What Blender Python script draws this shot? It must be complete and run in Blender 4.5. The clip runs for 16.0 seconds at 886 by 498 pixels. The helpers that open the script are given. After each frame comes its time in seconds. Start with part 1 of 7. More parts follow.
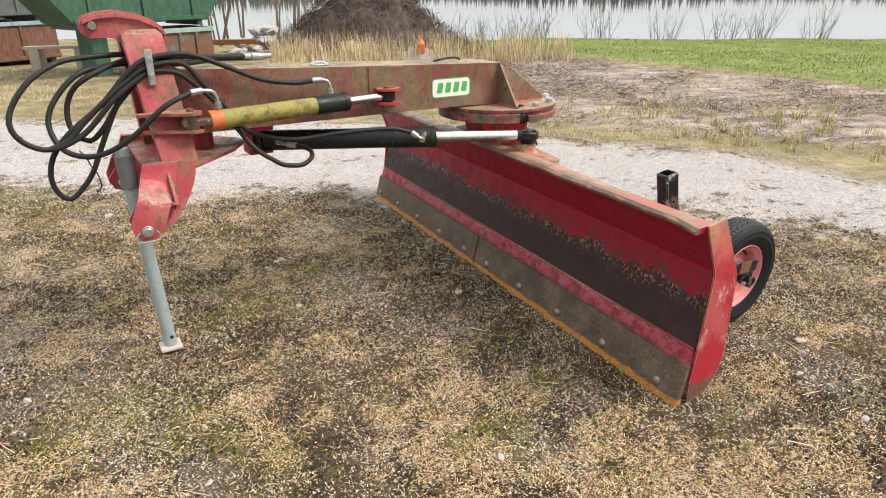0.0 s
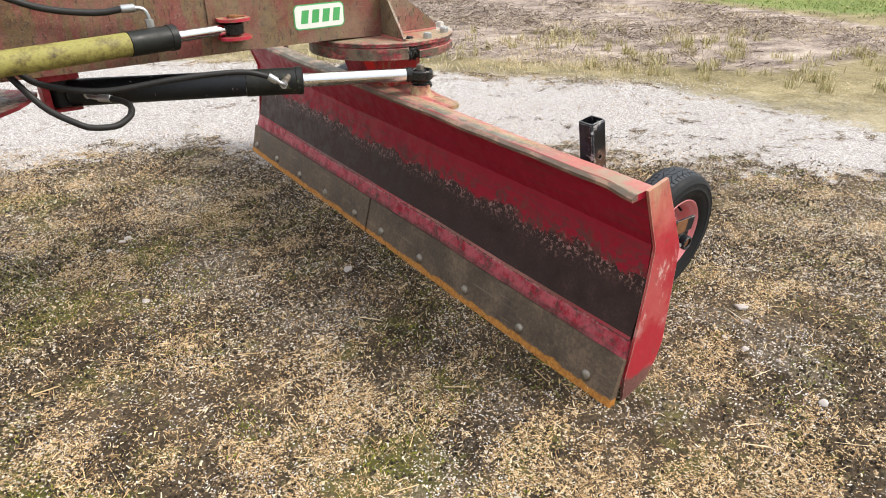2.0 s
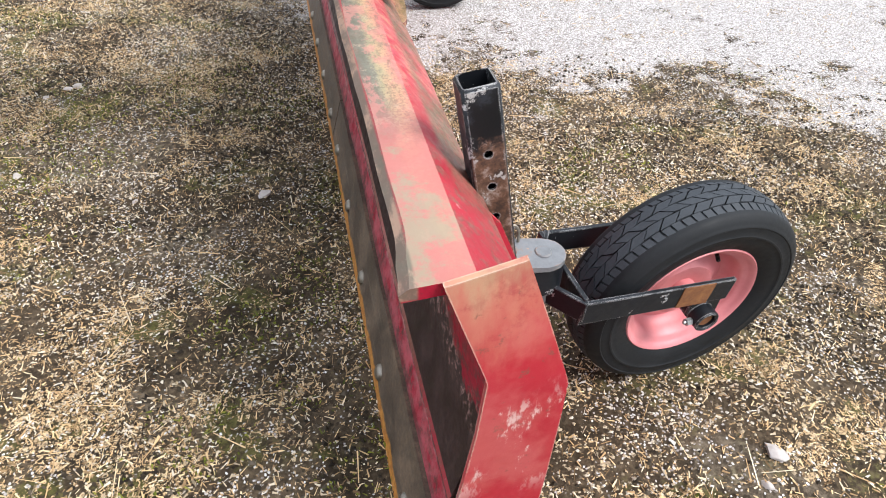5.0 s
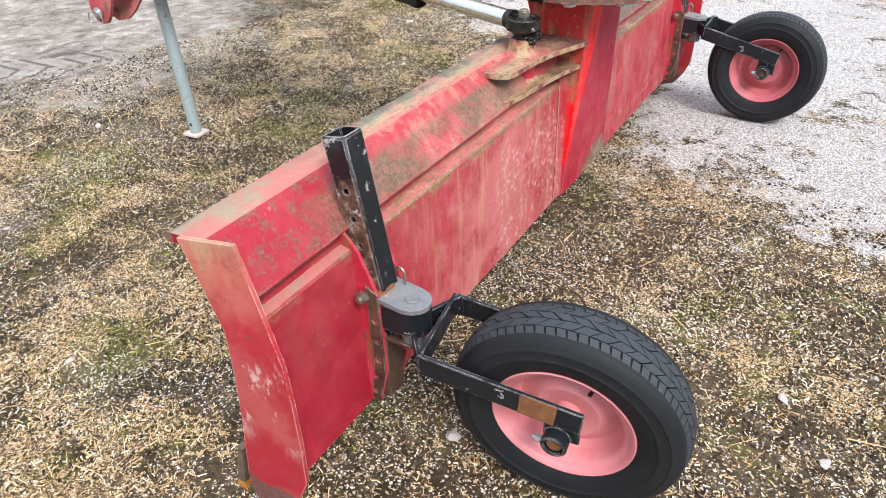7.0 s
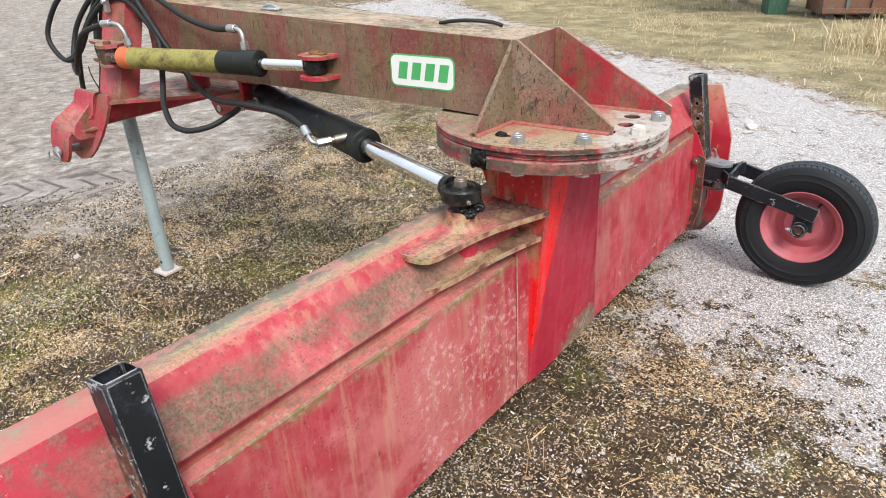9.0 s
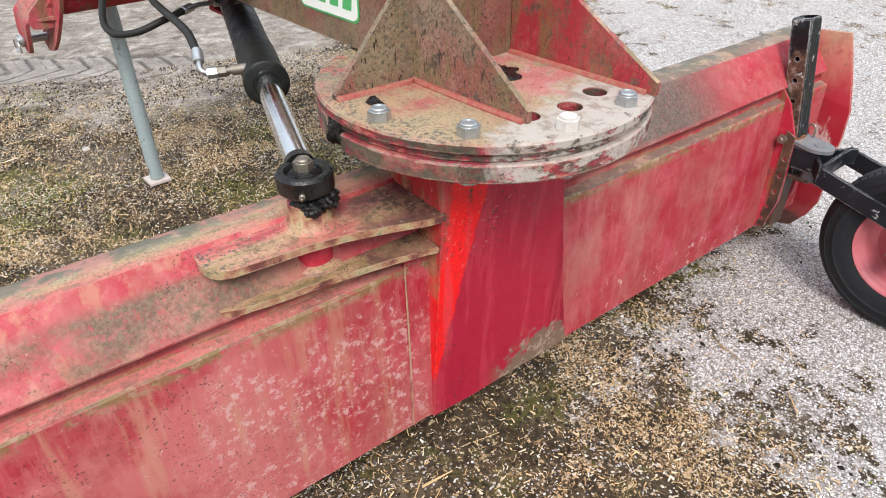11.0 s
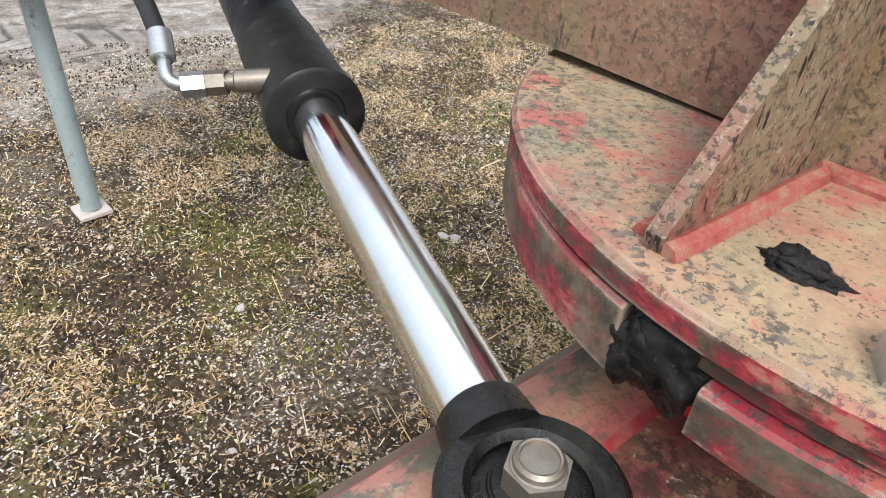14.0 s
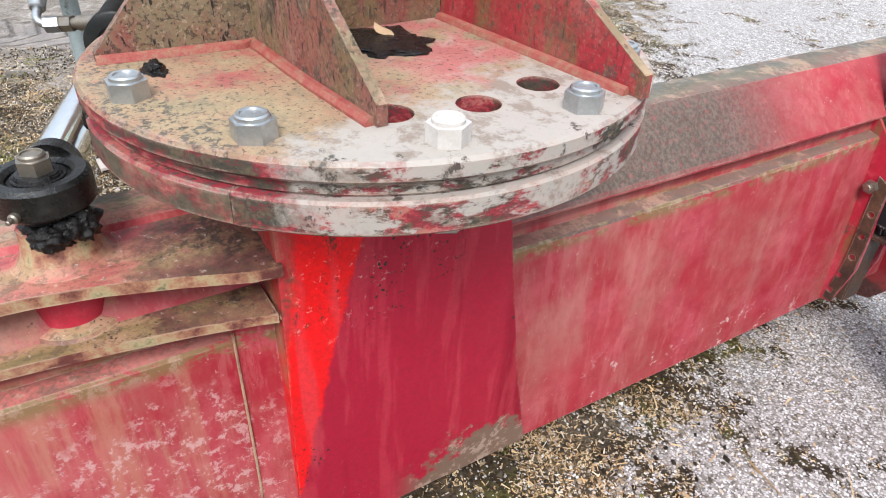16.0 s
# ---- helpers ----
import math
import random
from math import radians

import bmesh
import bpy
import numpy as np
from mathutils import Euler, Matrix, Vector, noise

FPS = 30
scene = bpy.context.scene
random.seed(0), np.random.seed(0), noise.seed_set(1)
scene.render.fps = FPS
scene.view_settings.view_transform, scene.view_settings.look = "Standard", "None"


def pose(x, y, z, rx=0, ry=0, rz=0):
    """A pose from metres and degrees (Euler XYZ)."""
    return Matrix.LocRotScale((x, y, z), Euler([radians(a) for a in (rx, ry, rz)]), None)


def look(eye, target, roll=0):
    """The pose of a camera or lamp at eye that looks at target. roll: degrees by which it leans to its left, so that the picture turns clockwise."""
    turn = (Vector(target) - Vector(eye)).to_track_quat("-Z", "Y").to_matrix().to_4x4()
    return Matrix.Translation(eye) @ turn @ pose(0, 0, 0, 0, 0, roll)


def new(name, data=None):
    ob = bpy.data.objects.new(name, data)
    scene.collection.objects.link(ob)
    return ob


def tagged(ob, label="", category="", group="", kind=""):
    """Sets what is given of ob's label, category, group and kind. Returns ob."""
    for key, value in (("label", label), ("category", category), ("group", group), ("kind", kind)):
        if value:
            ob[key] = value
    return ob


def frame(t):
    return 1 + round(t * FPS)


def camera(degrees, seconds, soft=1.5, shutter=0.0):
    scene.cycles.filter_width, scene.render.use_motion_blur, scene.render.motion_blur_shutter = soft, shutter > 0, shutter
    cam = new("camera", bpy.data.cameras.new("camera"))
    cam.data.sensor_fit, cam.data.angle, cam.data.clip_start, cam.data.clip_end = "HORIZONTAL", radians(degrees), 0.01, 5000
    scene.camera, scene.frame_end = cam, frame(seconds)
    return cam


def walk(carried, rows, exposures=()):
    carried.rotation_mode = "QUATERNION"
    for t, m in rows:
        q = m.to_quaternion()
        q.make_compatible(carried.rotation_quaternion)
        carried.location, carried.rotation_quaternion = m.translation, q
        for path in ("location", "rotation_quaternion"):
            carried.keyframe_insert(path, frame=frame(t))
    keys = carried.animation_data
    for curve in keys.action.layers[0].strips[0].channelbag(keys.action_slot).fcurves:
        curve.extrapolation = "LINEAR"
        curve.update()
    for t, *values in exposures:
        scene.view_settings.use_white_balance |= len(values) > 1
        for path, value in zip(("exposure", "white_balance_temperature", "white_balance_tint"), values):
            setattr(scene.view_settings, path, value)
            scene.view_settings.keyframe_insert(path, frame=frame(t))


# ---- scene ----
cam = camera(67.5, 16.0, soft=1.0)
PATH = [
    (0, (-1.063, -3.25, 1.675), (-0.696, -1.429, 0.935), -0.4),
    (0.5, (-1.063, -3.194, 1.672), (-0.665, -1.391, 0.903), -0.4),
    (1, (-1.066, -3.064, 1.649), (-0.614, -1.291, 0.841), -0.3),
    (1.5, (-1.007, -2.906, 1.617), (-0.487, -1.178, 0.754), -0.3),
    (2, (-0.78, -2.641, 1.565), (-0.191, -0.964, 0.649), -0.4),
    (2.5, (-0.597, -2.401, 1.535), (0.046, -0.791, 0.538), -0.7),
    (3, (-0.463, -2.138, 1.502), (0.193, -0.583, 0.428), -0.6),
    (3.5, (-0.287, -1.999, 1.458), (0.316, -0.47, 0.319), -0.2),
    (4, (-0.022, -1.91, 1.45), (0.452, -0.384, 0.246), 0.4),
    (4.2, (0.058, -1.881, 1.441), (0.462, -0.352, 0.218), 1.0),
    (6.3, (1.175, -1.528, 1.361), (0.258, -0.306, 0.071), -1.1),
    (6.5, (1.305, -1.505, 1.414), (0.272, -0.325, 0.172), -1.6),
    (7, (1.564, -1.48, 1.515), (0.352, -0.355, 0.391), -1.2),
    (7.5, (1.623, -1.428, 1.558), (0.313, -0.307, 0.546), -0.8),
    (8, (1.63, -1.326, 1.566), (0.265, -0.192, 0.642), -1.0),
    (8.5, (1.535, -1.093, 1.536), (0.132, 0.026, 0.654), -1.5),
    (9, (1.473, -0.813, 1.546), (0.015, 0.25, 0.682), -2.0),
    (9.5, (1.513, -0.501, 1.532), (-0.009, 0.444, 0.643), -2.5),
    (9.7, (1.509, -0.405, 1.538), (-0.034, 0.485, 0.629), -2.4),
    (12, (0.838, 0.188, 1.354), (-0.643, 0.745, 0.131), 1.2),
    (12.5, (0.553, 0.102, 1.216), (-0.892, 0.727, -0.018), 2.6),
    (13, (0.423, 0.092, 1.168), (-1.012, 0.782, -0.044), 3.9),
    (13.5, (0.338, 0.096, 1.193), (-1.109, 0.813, 0.013), 4.0),
    (14, (0.307, 0.08, 1.234), (-1.163, 0.802, 0.087), 4.2),
    (14.5, (0.427, 0.118, 1.175), (-1.067, 0.804, 0.036), 3.8),
    (15, (0.595, 0.211, 1.172), (-0.946, 0.816, 0.05), 3.0),
    (15.5, (0.76, 0.359, 1.23), (-0.812, 0.873, 0.106), 2.2),
    (16, (0.913, 0.509, 1.285), (-0.691, 0.956, 0.177), 2.0),
]
EXPOSURE = [(0, 0.72, 6800, 10), (2.5, 0.85, 6500, 10), (4, 0.98, 6250, 10), (6.5, 0.95, 6050, 10), (8, 0.82, 6100, 10), (9.5, 0.69, 6200, 10), (12.0, 0.58, 6200, 10), (12.6, 0.42, 6200, 10), (13.2, 0.45, 6200, 10), (14.0, 0.78, 6100, 10), (16, 0.72, 6000, 10)]
walk(cam, [(t, look(eye, target, roll)) for t, eye, target, roll in PATH], EXPOSURE)

# ---- light ----
world = bpy.data.worlds.new("sky")
scene.world = world
world.use_nodes = True
_n = world.node_tree.nodes
_sky = _n.new("ShaderNodeTexSky")
_sky.sky_type, _sky.sun_disc = "NISHITA", False
_sky.sun_elevation, _sky.sun_rotation = radians(47.4), radians(111.3)
_sky.air_density, _sky.dust_density, _sky.ozone_density = 1.0, 0.5, 1.0
_n["Background"].inputs["Strength"].default_value = 0.11
_veil = _n.new("ShaderNodeMix")       # a cover of thin cloud over the clear sky
_veil.data_type = "RGBA"
_veil.inputs[0].default_value = 0.85
_height = _n.new("ShaderNodeSeparateXYZ")
world.node_tree.links.new(_n.new("ShaderNodeTexCoord").outputs["Generated"], _height.inputs[0])
_cloud = _n.new("ShaderNodeMapRange")     # overcast sky: much brighter overhead than at the horizon
for _k, _v in ((1, 0.0), (2, 1.0), (3, 0.44), (4, 1.12)):
    _cloud.inputs[_k].default_value = _v
world.node_tree.links.new(_height.outputs[2], _cloud.inputs[0])
_grey = _n.new("ShaderNodeVectorMath")
_grey.operation = "SCALE"
_grey.inputs[0].default_value = (8.2, 8.6, 9.0)
world.node_tree.links.new(_cloud.outputs[0], _grey.inputs["Scale"])
world.node_tree.links.new(_grey.outputs[0], _veil.inputs[7])
world.node_tree.links.new(_sky.outputs[0], _veil.inputs[6])
world.node_tree.links.new(_veil.outputs[2], _n["Background"].inputs["Color"])
sun = new("sun", bpy.data.lights.new("sun", "SUN"))
sun.data.energy, sun.data.angle, sun.data.color = 2.3, radians(24), (1.0, 0.94, 0.86)
sun.matrix_world = look((9.0, -3.5, 10.5), (0, 0, 0))

# ---- helpers for building ----
BL = pose(0.36, -1.133, 0, 0, 0, 15.41)    # blade frame: q to the rear, s along the blade, z up
BO = pose(0.058, 0.645, 0, 0, 0, 19.3)     # boom frame: u along the boom, v across, z up
PLACE = {}


def thing(name, m, label, category, group="", kind=""):
    ob = new(name)
    ob.matrix_world = m
    PLACE[ob.name] = m
    return tagged(ob, label, category, group, kind)


def as_mesh(name, bm, material, smooth=40):
    me = bpy.data.meshes.new(name)
    bmesh.ops.recalc_face_normals(bm, faces=bm.faces[:])
    limit = radians(smooth)
    for e in bm.edges:
        e.smooth = len(e.link_faces) == 2 and e.calc_face_angle(3.0) < limit
    for f in bm.faces:
        f.smooth = True
    bm.to_mesh(me)
    bm.free()
    for m in material if isinstance(material, (list, tuple)) else [material]:
        me.materials.append(m)
    return me


def part(name, bm, material, parent, label="", m=None, smooth=40):
    """One mesh object under a thing or a part; the mesh is in the frame m."""
    me = bm if isinstance(bm, bpy.types.Mesh) else as_mesh(name, bm, material, smooth)
    ob = new(name, me)
    m = m if m is not None else PLACE[parent.name]
    ob.parent = parent
    ob.matrix_basis = PLACE[parent.name].inverted() @ m
    PLACE[ob.name] = m
    return tagged(ob, label)


def solo(name, bm, material, label, category, m=None, group="", kind="", smooth=40):
    me = bm if isinstance(bm, bpy.types.Mesh) else as_mesh(name, bm, material, smooth)
    ob = new(name, me)
    ob.matrix_world = m if m is not None else Matrix()
    PLACE[ob.name] = ob.matrix_world.copy()
    return tagged(ob, label, category, group, kind)


def soften(bm, width, segments=1):
    edges = [e for e in bm.edges if len(e.link_faces) == 2 and e.calc_face_angle(0) > 0.5]
    bmesh.ops.bevel(bm, geom=edges, offset=width, segments=segments, affect="EDGES", clamp_overlap=True)
    return bm


def join(*parts):
    out = bmesh.new()
    for b in parts:
        me = bpy.data.meshes.new("tmp")
        b.to_mesh(me)
        b.free()
        out.from_mesh(me)
        bpy.data.meshes.remove(me)
    return out


def box(x0, x1, y0, y1, z0, z1, bevel=0.003, m=None):
    bm = bmesh.new()
    bmesh.ops.create_cube(bm, size=1.0, matrix=Matrix.LocRotScale(((x0 + x1) / 2, (y0 + y1) / 2, (z0 + z1) / 2), None, (x1 - x0, y1 - y0, z1 - z0)))
    if bevel:
        soften(bm, bevel)
    if m is not None:
        bm.transform(m)
    return bm


def loft(loops, closed=True, caps=True):
    """Rings of equally many points joined by quads."""
    bm = bmesh.new()
    rings = [[bm.verts.new(p) for p in ring] for ring in loops]
    n = len(rings[0])
    for a, b in zip(rings, rings[1:]):
        for i in range(n if closed else n - 1):
            j = (i + 1) % n
            bm.faces.new((a[i], a[j], b[j], b[i]))
    if caps and closed:
        bm.faces.new(rings[0][::-1])
        bm.faces.new(rings[-1])
    return bm


def slab(outline, shift, bevel=0.003):
    """A plate: a flat outline of 3D points, thickened by the vector shift."""
    shift = Vector(shift)
    bm = loft([[Vector(p) for p in outline], [Vector(p) + shift for p in outline]])
    if bevel:
        soften(bm, bevel)
    return bm


def axis_matrix(p0, p1):
    p0, p1 = Vector(p0), Vector(p1)
    return Matrix.Translation(p0) @ (p1 - p0).to_track_quat("Z", "Y").to_matrix().to_4x4(), (p1 - p0).length


def lathe(profile, p0=(0, 0, 0), p1=(0, 0, 1), seg=28, caps=True):
    """Turned body: profile of (radius, height) from p0 towards p1."""
    m, _ = axis_matrix(p0, p1)
    rings = [[m @ Vector((r * math.cos(a), r * math.sin(a), h)) for a in (2 * math.pi * i / seg for i in range(seg))] for r, h in profile]
    return loft(rings, caps=caps)


def cyl(p0, p1, r, seg=24, bevel=0.002, r1=None):
    h = (Vector(p1) - Vector(p0)).length
    e = r if r1 is None else r1
    b = min(bevel, h / 3, r / 3)
    return lathe([(r - b, 0), (r, b), (e, h - b), (e - b, h)], p0, p1, seg)


def ring(p0, p1, outer, inner, seg=32, b=0.003):
    h = (Vector(p1) - Vector(p0)).length
    m, _ = axis_matrix(p0, p1)
    prof = [(inner, b), (inner + b, 0), (outer - b, 0), (outer, b), (outer, h - b), (outer - b, h), (inner + b, h), (inner, h - b)]
    bm = bmesh.new()
    rows = [[bm.verts.new(m @ Vector((r * math.cos(a), r * math.sin(a), z))) for r, z in prof] for a in (2 * math.pi * i / seg for i in range(seg))]
    for i in range(seg):
        p, q = rows[i], rows[(i + 1) % seg]
        for k in range(len(prof)):
            l = (k + 1) % len(prof)
            bm.faces.new((p[k], q[k], q[l], p[l]))
    return bm


def hexagon(p0, p1, flats, bevel=0.0025):
    r = flats / math.sqrt(3)
    h = (Vector(p1) - Vector(p0)).length
    bm = lathe([(r, 0), (r, h)], p0, p1, 6)
    return soften(bm, bevel)


def spline(points, step=0.02):
    p = [Vector(a) for a in points]
    p = [2 * p[0] - p[1], *p, 2 * p[-1] - p[-2]]
    out = []
    for a, b, c, d in zip(p, p[1:], p[2:], p[3:]):
        n = max(2, int((c - b).length / step))
        for i in range(n):
            t = i / n
            out.append(0.5 * (2 * b + (c - a) * t + (2 * a - 5 * b + 4 * c - d) * t * t + (3 * b - a - 3 * c + d) * t ** 3))
    return out + [p[-2]]


def tube(points, r, seg=8, step=0.02):
    """A bent round bar or hose through the points."""
    line = spline(points, step) if step else [Vector(p) for p in points]
    rings, up = [], None
    for i, p in enumerate(line):
        way = (line[min(i + 1, len(line) - 1)] - line[max(i - 1, 0)]).normalized()
        if up is None:
            up = way.orthogonal().normalized()
        up = (up - way * up.dot(way)).normalized()
        side = way.cross(up)
        rings.append([p + r * (math.cos(a) * up + math.sin(a) * side) for a in (2 * math.pi * k / seg for k in range(seg))])
    return loft(rings)


def cut(bm, *cutters):
    """bm with the cutters taken out of it, as a bmesh."""
    a = bpy.data.objects.new("a", bpy.data.meshes.new("a"))
    bmesh.ops.recalc_face_normals(bm, faces=bm.faces[:])
    bm.to_mesh(a.data)
    bm.free()
    scene.collection.objects.link(a)
    tools = []
    for c in cutters:
        o = bpy.data.objects.new("c", bpy.data.meshes.new("c"))
        bmesh.ops.recalc_face_normals(c, faces=c.faces[:])
        c.to_mesh(o.data)
        c.free()
        scene.collection.objects.link(o)
        mod = a.modifiers.new("cut", "BOOLEAN")
        mod.operation, mod.object, mod.solver = "DIFFERENCE", o, "EXACT"
        tools.append(o)
    dg = bpy.context.evaluated_depsgraph_get()
    me = bpy.data.meshes.new_from_object(a.evaluated_get(dg))
    out = bmesh.new()
    out.from_mesh(me)
    bpy.data.meshes.remove(me)
    for o in (a, *tools):
        d = o.data
        bpy.data.objects.remove(o)
        bpy.data.meshes.remove(d)
    return out


# ---- materials ----
class Mat:
    """Small writer for node materials."""

    def __init__(self, name, rough=0.6, metal=0.0, spec=0.5):
        self.m = bpy.data.materials.new(name)
        self.m.use_nodes = True
        self.t = self.m.node_tree
        self.b = self.t.nodes["Principled BSDF"]
        self.b.inputs["Roughness"].default_value = rough
        self.b.inputs["Metallic"].default_value = metal
        self.b.inputs["Specular IOR Level"].default_value = spec
        self.co = self.t.nodes.new("ShaderNodeTexCoord").outputs["Object"]

    def link(self, a, b):
        self.t.links.new(a, b)

    def put(self, socket, value):
        if isinstance(value, bpy.types.NodeSocket):
            self.link(value, socket)
        elif isinstance(value, (tuple, list)) and len(value) == 3 and socket.type == "RGBA":
            socket.default_value = (*value, 1)
        else:
            socket.default_value = value

    def noise(self, scale, detail=4, rough=0.6, stretch=None, distort=0.0, offset=0.0):
        n = self.t.nodes.new("ShaderNodeTexNoise")
        n.inputs["Scale"].default_value, n.inputs["Detail"].default_value = scale, detail
        n.inputs["Roughness"].default_value, n.inputs["Distortion"].default_value = rough, distort
        co = self.co
        if stretch or offset:
            mp = self.t.nodes.new("ShaderNodeMapping")
            mp.inputs["Scale"].default_value = stretch or (1, 1, 1)
            mp.inputs["Location"].default_value = (offset, offset * 0.7, offset * 1.3)
            self.link(co, mp.inputs["Vector"])
            co = mp.outputs[0]
        self.link(co, n.inputs["Vector"])
        return n.outputs["Fac"]

    def patch(self, scale, at, width=0.03, detail=12, rough=0.74, stretch=None, offset=0.0):
        """Ragged patches: 1 where a rough fractal rises over at."""
        return self.step(self.noise(scale, detail, rough, stretch, 0.0, offset), at, at + width)

    def spots(self, scale, size=0.3, offset=0.0):
        """Uneven round spots."""
        n = self.t.nodes.new("ShaderNodeTexNoise")
        n.inputs["Scale"].default_value, n.inputs["Detail"].default_value = scale * 1.6, 3
        self.link(self.co, n.inputs["Vector"])
        w = self.t.nodes.new("ShaderNodeVectorMath")
        w.operation = "MULTIPLY_ADD"
        self.link(n.outputs["Color"], w.inputs[0])
        w.inputs[1].default_value = (1.1 / scale,) * 3
        self.link(self.co, w.inputs[2])
        v = self.t.nodes.new("ShaderNodeTexVoronoi")
        v.inputs["Scale"].default_value = scale
        self.link(w.outputs[0], v.inputs["Vector"])
        sz = self.math("MULTIPLY", self.noise(scale * 0.4, 2, offset=offset + 2), 2 * size)
        return self.step(self.math("SUBTRACT", sz, v.outputs["Distance"]), 0.0, 0.06)

    def cells(self, scale, out="Distance", stretch=None, feature="F1"):
        n = self.t.nodes.new("ShaderNodeTexVoronoi")
        n.feature = feature
        n.inputs["Scale"].default_value = scale
        co = self.co
        if stretch:
            mp = self.t.nodes.new("ShaderNodeMapping")
            mp.inputs["Scale"].default_value = stretch
            self.link(co, mp.inputs["Vector"])
            co = mp.outputs[0]
        self.link(co, n.inputs["Vector"])
        return n.outputs[out]

    def axis(self, k):
        s = self.t.nodes.new("ShaderNodeSeparateXYZ")
        self.link(self.co, s.inputs[0])
        return s.outputs[k]

    def up(self):
        """How far the surface faces up."""
        g = self.t.nodes.new("ShaderNodeNewGeometry")
        s = self.t.nodes.new("ShaderNodeSeparateXYZ")
        self.link(g.outputs["True Normal"], s.inputs[0])
        return s.outputs[2]

    def edge(self, radius=0.004):
        """Near 1 along outer edges: where the rounded normal leaves the plain one."""
        v = self.t.nodes.new("ShaderNodeBevel")
        v.samples = 3
        v.inputs["Radius"].default_value = radius
        d = self.t.nodes.new("ShaderNodeVectorMath")
        d.operation = "DOT_PRODUCT"
        self.link(v.outputs[0], d.inputs[0])
        self.link(self.t.nodes.new("ShaderNodeNewGeometry").outputs["Normal"], d.inputs[1])
        return self.step(d.outputs["Value"], 0.985, 0.90)

    def island(self):
        return self.t.nodes.new("ShaderNodeNewGeometry").outputs["Random Per Island"]

    def own(self):
        return self.t.nodes.new("ShaderNodeObjectInfo").outputs["Random"]

    def attr(self, name):
        n = self.t.nodes.new("ShaderNodeAttribute")
        n.attribute_name = name
        return n.outputs["Fac"]

    def math(self, op, a, b=0.0, clamp=False):
        n = self.t.nodes.new("ShaderNodeMath")
        n.operation, n.use_clamp = op, clamp
        self.put(n.inputs[0], a)
        self.put(n.inputs[1], b)
        return n.outputs[0]

    def step(self, fac, lo, hi, a=0.0, b=1.0):
        n = self.t.nodes.new("ShaderNodeMapRange")
        n.interpolation_type = "SMOOTHSTEP"
        for key, v in zip((1, 2, 3, 4), (lo, hi, a, b)):
            n.inputs[key].default_value = v
        self.put(n.inputs[0], fac)
        return n.outputs[0]

    def mix(self, fac, a, b, blend="MIX"):
        n = self.t.nodes.new("ShaderNodeMix")
        n.data_type, n.blend_type = "RGBA", blend
        self.put(n.inputs[0], fac)
        self.put(n.inputs[6], a)
        self.put(n.inputs[7], b)
        return n.outputs[2]

    def ramp(self, fac, stops):
        n = self.t.nodes.new("ShaderNodeValToRGB")
        e = n.color_ramp.elements
        while len(e) < len(stops):
            e.new(0.5)
        for el, (p, c) in zip(e, stops):
            el.position, el.color = p, (*c, 1)
        self.put(n.inputs[0], fac)
        return n.outputs[0]

    def bump(self, height, strength=0.3, distance=0.002):
        n = self.t.nodes.new("ShaderNodeBump")
        n.inputs["Strength"].default_value, n.inputs["Distance"].default_value = strength, distance
        self.link(height, n.inputs["Height"])
        old = self.b.inputs["Normal"]
        if old.is_linked:
            self.link(old.links[0].from_socket, n.inputs["Normal"])
        self.link(n.outputs[0], old)

    def done(self, color=None, rough=None, metal=None):
        if color is not None:
            self.put(self.b.inputs["Base Color"], color)
        if rough is not None:
            self.put(self.b.inputs["Roughness"], rough)
        if metal is not None:
            self.put(self.b.inputs["Metallic"], metal)
        return self.m


RED, PINK = (0.48, 0.018, 0.045), (0.58, 0.10, 0.13)


